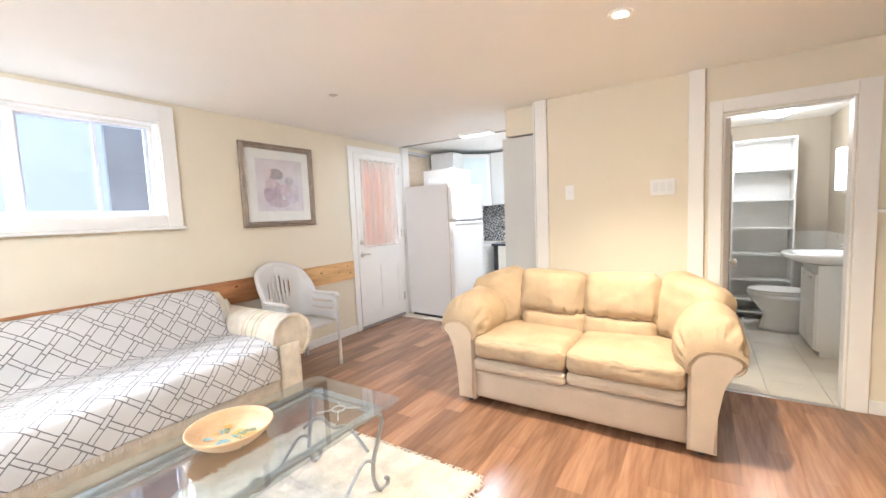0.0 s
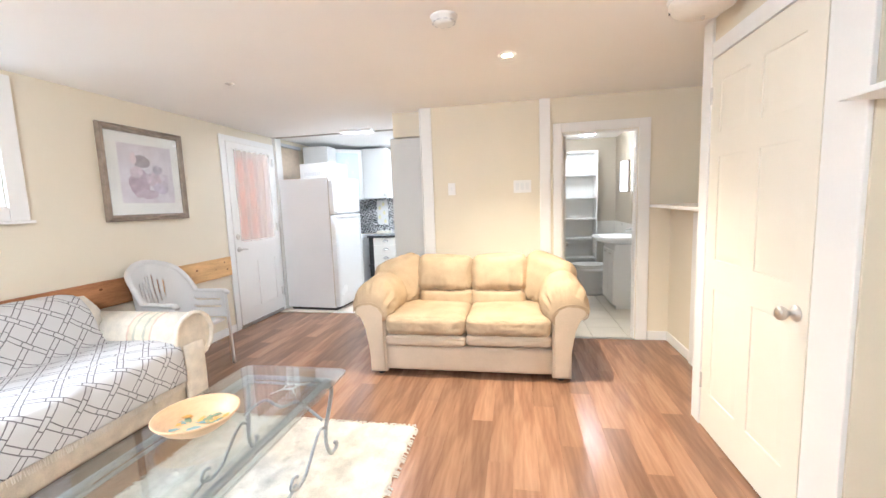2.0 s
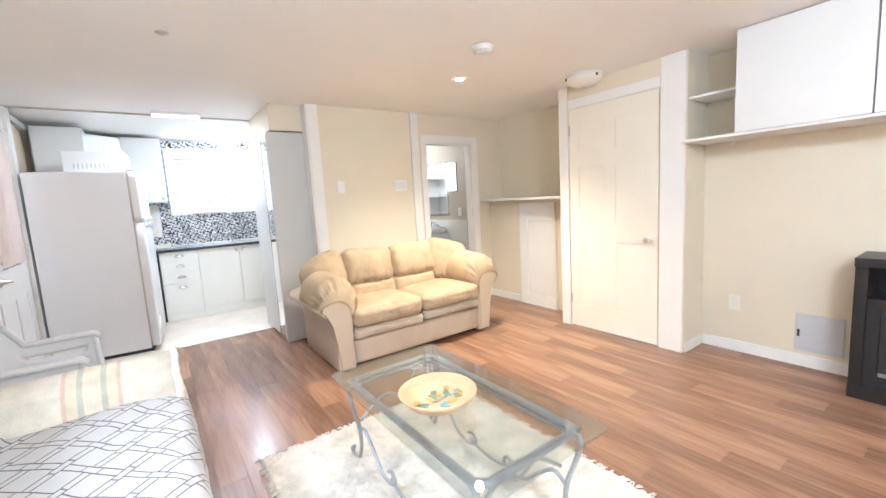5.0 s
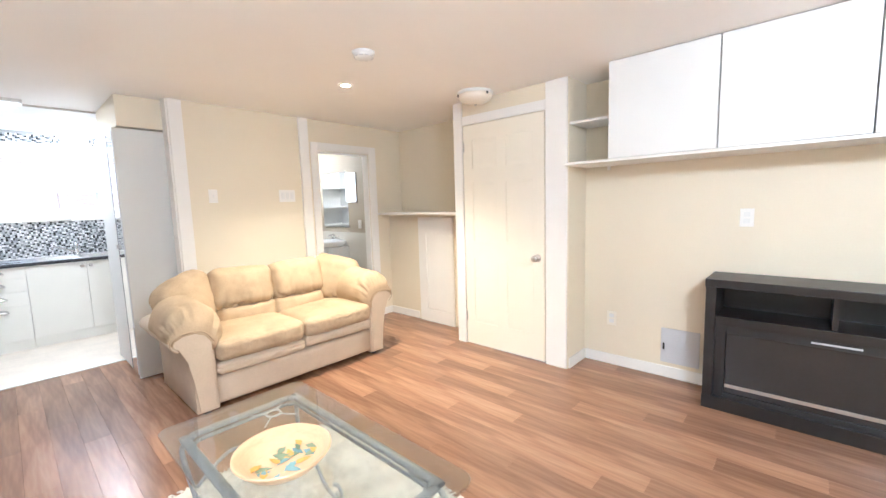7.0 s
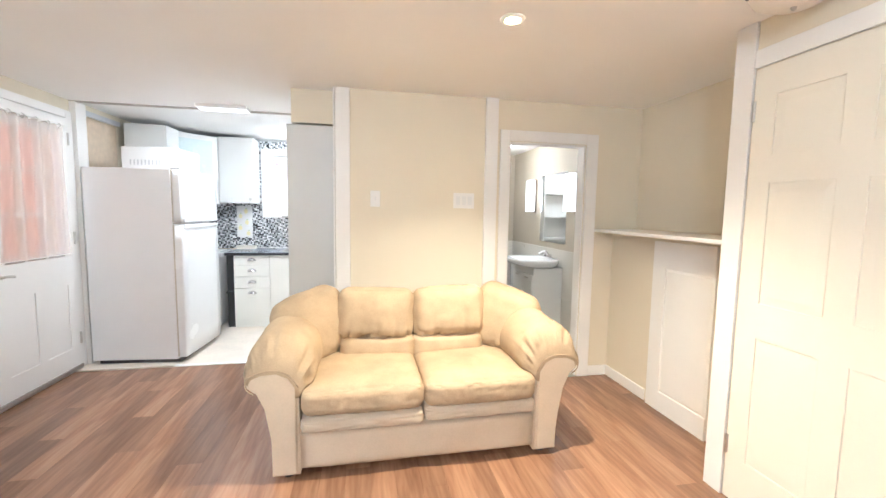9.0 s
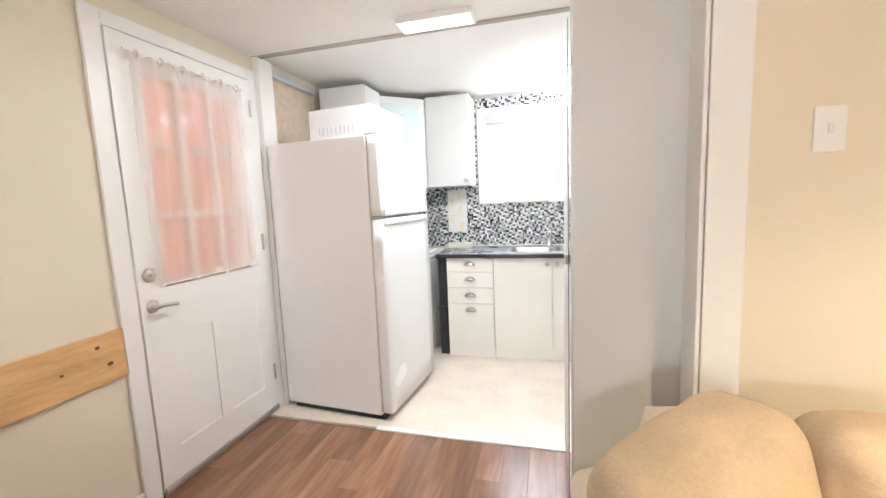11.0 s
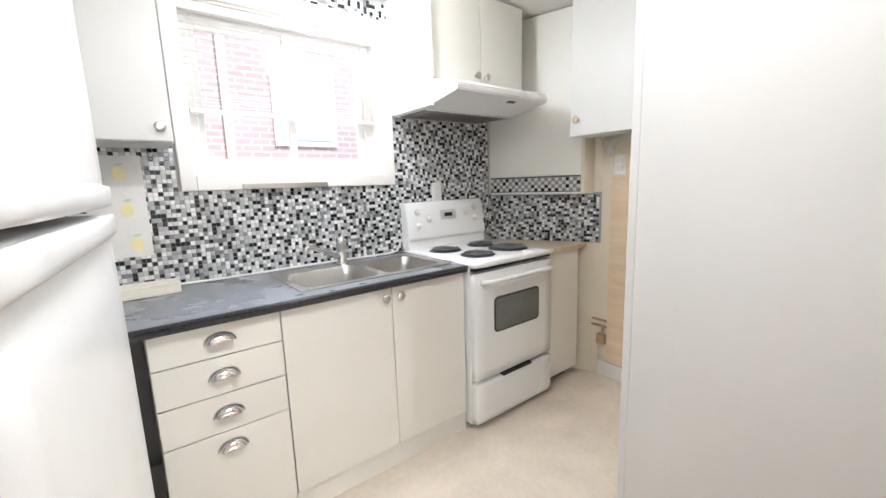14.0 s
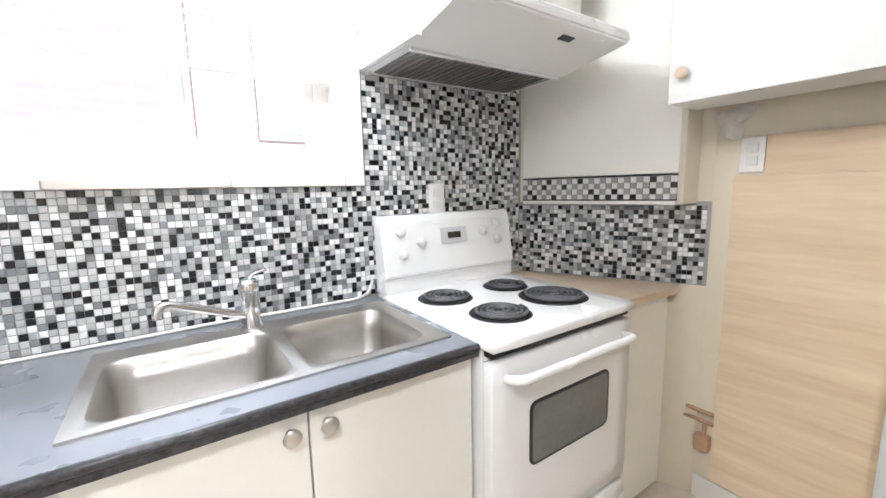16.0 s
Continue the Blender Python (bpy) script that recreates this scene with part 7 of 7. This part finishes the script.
part("pane", B(0.97, -0.04, 0.67, 1.63, -0.031, 1.63), mat("pale_window_pane", (0.55, 0.60, 0.66), 0.15), w)
part("downpipe", B(0.35, -0.035, 0.0, 0.45, -0.001, 5.0, bevel=0.01), mat("cream_downpipe", (0.66, 0.56, 0.46), 0.5), t)
t = thing("neighbour_house", pose(XW - 3.2, 2.0, 1.20), "pale stucco neighbouring house wall with an added grey panel", "house")
part("wall", B(-0.3, -6, 0, 0, 5, 5.0), mat("pale_stucco", (0.52, 0.57, 0.60), 0.9, var=0.08), t)
part("roof", B(-1.5, -6.2, 5.0, 0.4, 5.2, 5.15), BLACKP, t)
# grey board added to fill the view through the right-hand window pane
part("panel", B(0.001, 0.85, 0.0, 0.06, 3.4, 3.4), mat("grey_panel", (0.27, 0.275, 0.285), 0.7, var=0.15), t)
t = thing("brick_step_wall", pose(XW - 0.70, 3.2, 1.20), "salmon brick wall outside the entry door", "wall")
part("bricks", B(-0.19, 0.0, -1.2, 0.0, 5.5, 2.6), mat("salmon_brick", (0.72, 0.41, 0.29), 0.9, var=0.2, scale=4, fine=30), t)

# ---- pieces: planks, tiles, mosaic ----
def piece_mesh(name, w, l, h, material, bev=0.0015):
    bm = B(-w / 2, -l / 2, -h, w / 2, l / 2, 0.0)
    top = [e for e in bm.edges if e.verts[0].co.z > -1e-6 and e.verts[1].co.z > -1e-6]
    bmesh.ops.bevel(bm, geom=top, offset=bev, segments=1, affect='EDGES')
    return finish(name, bm, material)


random.seed(3)
PW, PL = 0.128, 1.21
_meshes = {}


def plank(x0, x1, y0, y1):
    key = (round(x1 - x0, 3), round(y1 - y0, 3))
    if key not in _meshes:
        _meshes[key] = piece_mesh("plank", key[0] - 0.0005, key[1] - 0.0005, 0.011, PLANK, 0.0004)
    ob = new("plank", _meshes[key])
    ob.location = ((x0 + x1) / 2, (y0 + y1) / 2, 0.0)
    ob.parent = floor


OFFS = [0.0, 0.42, 0.84, 0.21, 0.63, 1.02]
i, x = 0, XW
while x < 1.40 - 1e-6:
    x1 = min(x + PW, 1.40)
    ymax = 4.835 if x < -1.23 else 4.10
    y, first = YS, True
    while y < ymax - 1e-6:
        y1 = min(y + (PL - OFFS[i % 6] if first else PL), ymax)
        plank(x, x1, y, y1)
        y, first = y1, False
    x, i = x1, i + 1

# bathroom floor tiles
_tm = piece_mesh("tile", 0.326, 0.326, 0.012, TILEF, 0.002)
for a in range(4):
    for b in range(8):
        cx, cy = 0.415 + 0.165 + 0.33 * a, 4.126 + 0.165 + 0.33 * b
        if cx < 1.55 and cy < 6.72:
            ob = new("tile", _tm)
            ob.location = (cx, cy, 0.0)
            ob.parent = bfloor


# mosaic: glass and stone chips in black, greys and white
def chip_material(name, color):
    """Glazed chip: its own tint, slightly different from chip to chip, with a cloudy glaze."""
    m = bpy.data.materials.new(name)
    m.use_nodes = True
    n, l = m.node_tree.nodes, m.node_tree.links
    b = n["Principled BSDF"]
    add, mr, hs = n.new("ShaderNodeMath"), n.new("ShaderNodeMapRange"), n.new("ShaderNodeHueSaturation")
    l.new(n.new("ShaderNodeObjectInfo").outputs["Random"], add.inputs[0])
    l.new(n.new("ShaderNodeNewGeometry").outputs["Random Per Island"], add.inputs[1])
    l.new(add.outputs[0], mr.inputs["Value"])
    mr.inputs["From Max"].default_value, mr.inputs["To Min"].default_value, mr.inputs["To Max"].default_value = 2.0, 0.80, 1.20
    nz, mx = n.new("ShaderNodeTexNoise"), n.new("ShaderNodeMix")
    nz.inputs["Scale"].default_value = 70
    mx.data_type, mx.blend_type = 'RGBA', 'OVERLAY'
    mx.inputs["Factor"].default_value = 0.25
    mx.inputs["A"].default_value = (*color, 1)
    l.new(nz.outputs["Fac"], mx.inputs["B"])
    l.new(mx.outputs["Result"], hs.inputs["Color"])
    l.new(mr.outputs["Result"], hs.inputs["Value"])
    l.new(hs.outputs["Color"], b.inputs["Base Color"])
    b.inputs["Roughness"].default_value = 0.18
    return m


CHIPS = [chip_material("mosaic_" + nm, c) for nm, c in (("black", (0.012, 0.012, 0.014)), ("dark_grey", (0.22, 0.225, 0.23)), ("grey", (0.40, 0.41, 0.41)), ("pale_grey", (0.55, 0.55, 0.535)), ("white", (0.78, 0.775, 0.76)))]
tints = random.Random(17)


def chip_tint(a, b):
    """Black chips keep to a knight's-move lattice with some left out; the rest are mixed."""
    q = tints.random()
    if (a + 2 * b) % 5 == 0:
        return 0 if q < 0.80 else 1
    return 0 if q < 0.085 else 1 if q < 0.20 else 2 if q < 0.44 else 3 if q < 0.70 else 4


backing = tagged(new("mosaic_backsplash"), "black, grey and white mosaic tile backsplash", "tile")
PIT, CW = 0.0178, 0.0162
MG = mat("mosaic_grout", (0.38, 0.375, 0.365), 0.85, var=0.1)
bm = boxes((XW + 0.0065, KN - 0.006, 0.886, -1.941, KN - 0.0005, 2.272), (-0.892, KN - 0.006, 0.886, -0.122, KN - 0.0005, 2.272), (-1.9405, KN - 0.006, 0.886, -0.8925, KN - 0.0005, 1.279), (-1.9405, KN - 0.006, 2.151, -0.8925, KN - 0.0005, 2.272))
part("grout_bed", bm, MG, backing)
d = Vector((0.20 + 0.12, 5.93 - KN, 0)).normalized()
L_ = Vector((0.32, 5.93 - KN, 0)).length
ang = math.degrees(math.atan2(d.y, d.x))
bm = B(0.0, -0.006, 0.0, L_, -0.0005, 0.32)
bmesh.ops.transform(bm, matrix=pose(-0.12, KN, 0.875, 0, 0, ang), verts=bm.verts)
part("grout_bed", bm, MG, backing)
_cm = [finish("chip", B(-CW / 2, -0.003, -CW / 2, CW / 2, 0.003, CW / 2, bevel=0.0012, seg=1), m) for m in CHIPS]
verts, faces, hues = [], [], []
count = 0


def chip(m, near, hue):
    global count
    if near and count < 300:
        count += 1
        ob = new("chip", _cm[hue])
        ob.matrix_basis = m
        ob.parent = backing
        return
    k = len(verts)
    h, q = CW / 2, CW / 2 - 0.0012
    for p in ((-h, 0.003, -h), (h, 0.003, -h), (h, 0.003, h), (-h, 0.003, h), (-h, -0.0018, -h), (h, -0.0018, -h), (h, -0.0018, h), (-h, -0.0018, h), (-q, -0.003, -q), (q, -0.003, -q), (q, -0.003, q), (-q, -0.003, q)):
        verts.append(m @ Vector(p))
    for f in ((0, 1, 5, 4), (1, 2, 6, 5), (2, 3, 7, 6), (3, 0, 4, 7), (4, 5, 9, 8), (5, 6, 10, 9), (6, 7, 11, 10), (7, 4, 8, 11), (8, 9, 10, 11)):
        faces.append([k + a for a in f])
        hues.append(hue)


nx, nz_ = int(2.935 / PIT), int(1.37 / PIT)
for a in range(nx):
    for b in range(nz_):
        cx, cz = -3.055 + PIT * (a + 0.5), 0.888 + PIT * (b + 0.5)
        if cx > -0.13 or cz > 2.26:
            continue
        if -1.949 < cx < -0.884 and 1.271 < cz < 2.159:
            continue
        jit = random.uniform(-0.4, 0.4)
        chip(pose(cx + random.uniform(-.0004, .0004), KN - 0.007, cz + random.uniform(-.0004, .0004), jit, 0, random.uniform(-0.5, 0.5)), cz < 1.25 and -1.30 < cx < -0.94, chip_tint(a, b))
for a in range(int(L_ / PIT)):
    for b in range(17):
        s = PIT * (a + 0.5)
        p = Vector((-0.12, KN, 0)) + d * s + Vector((d.y, -d.x, 0)) * 0.007
        chip(pose(p.x, p.y, 0.878 + PIT * (b + 0.5), 0, 0, ang), False, chip_tint(a + 3, b))
part("grout_bed", B(XW + 0.0005, 5.64, 0.886, XW + 0.006, KN - 0.0065, 1.438), MG, backing)
for a in range(int(0.92 / PIT)):
    for b in range(int(0.55 / PIT)):
        chip(pose(XW + 0.007, 5.65 + PIT * (a + 0.5), 0.888 + PIT * (b + 0.5), 0, 0, 90), False, chip_tint(a + 1, b))
me = bpy.data.meshes.new("chip_field")
me.from_pydata([tuple(v) for v in verts], [], faces)
for m in CHIPS:
    me.materials.append(m)
me.polygons.foreach_set("material_index", hues)
ob = tagged(new("chip_field", me), kind="stuff")
ob.parent = backing
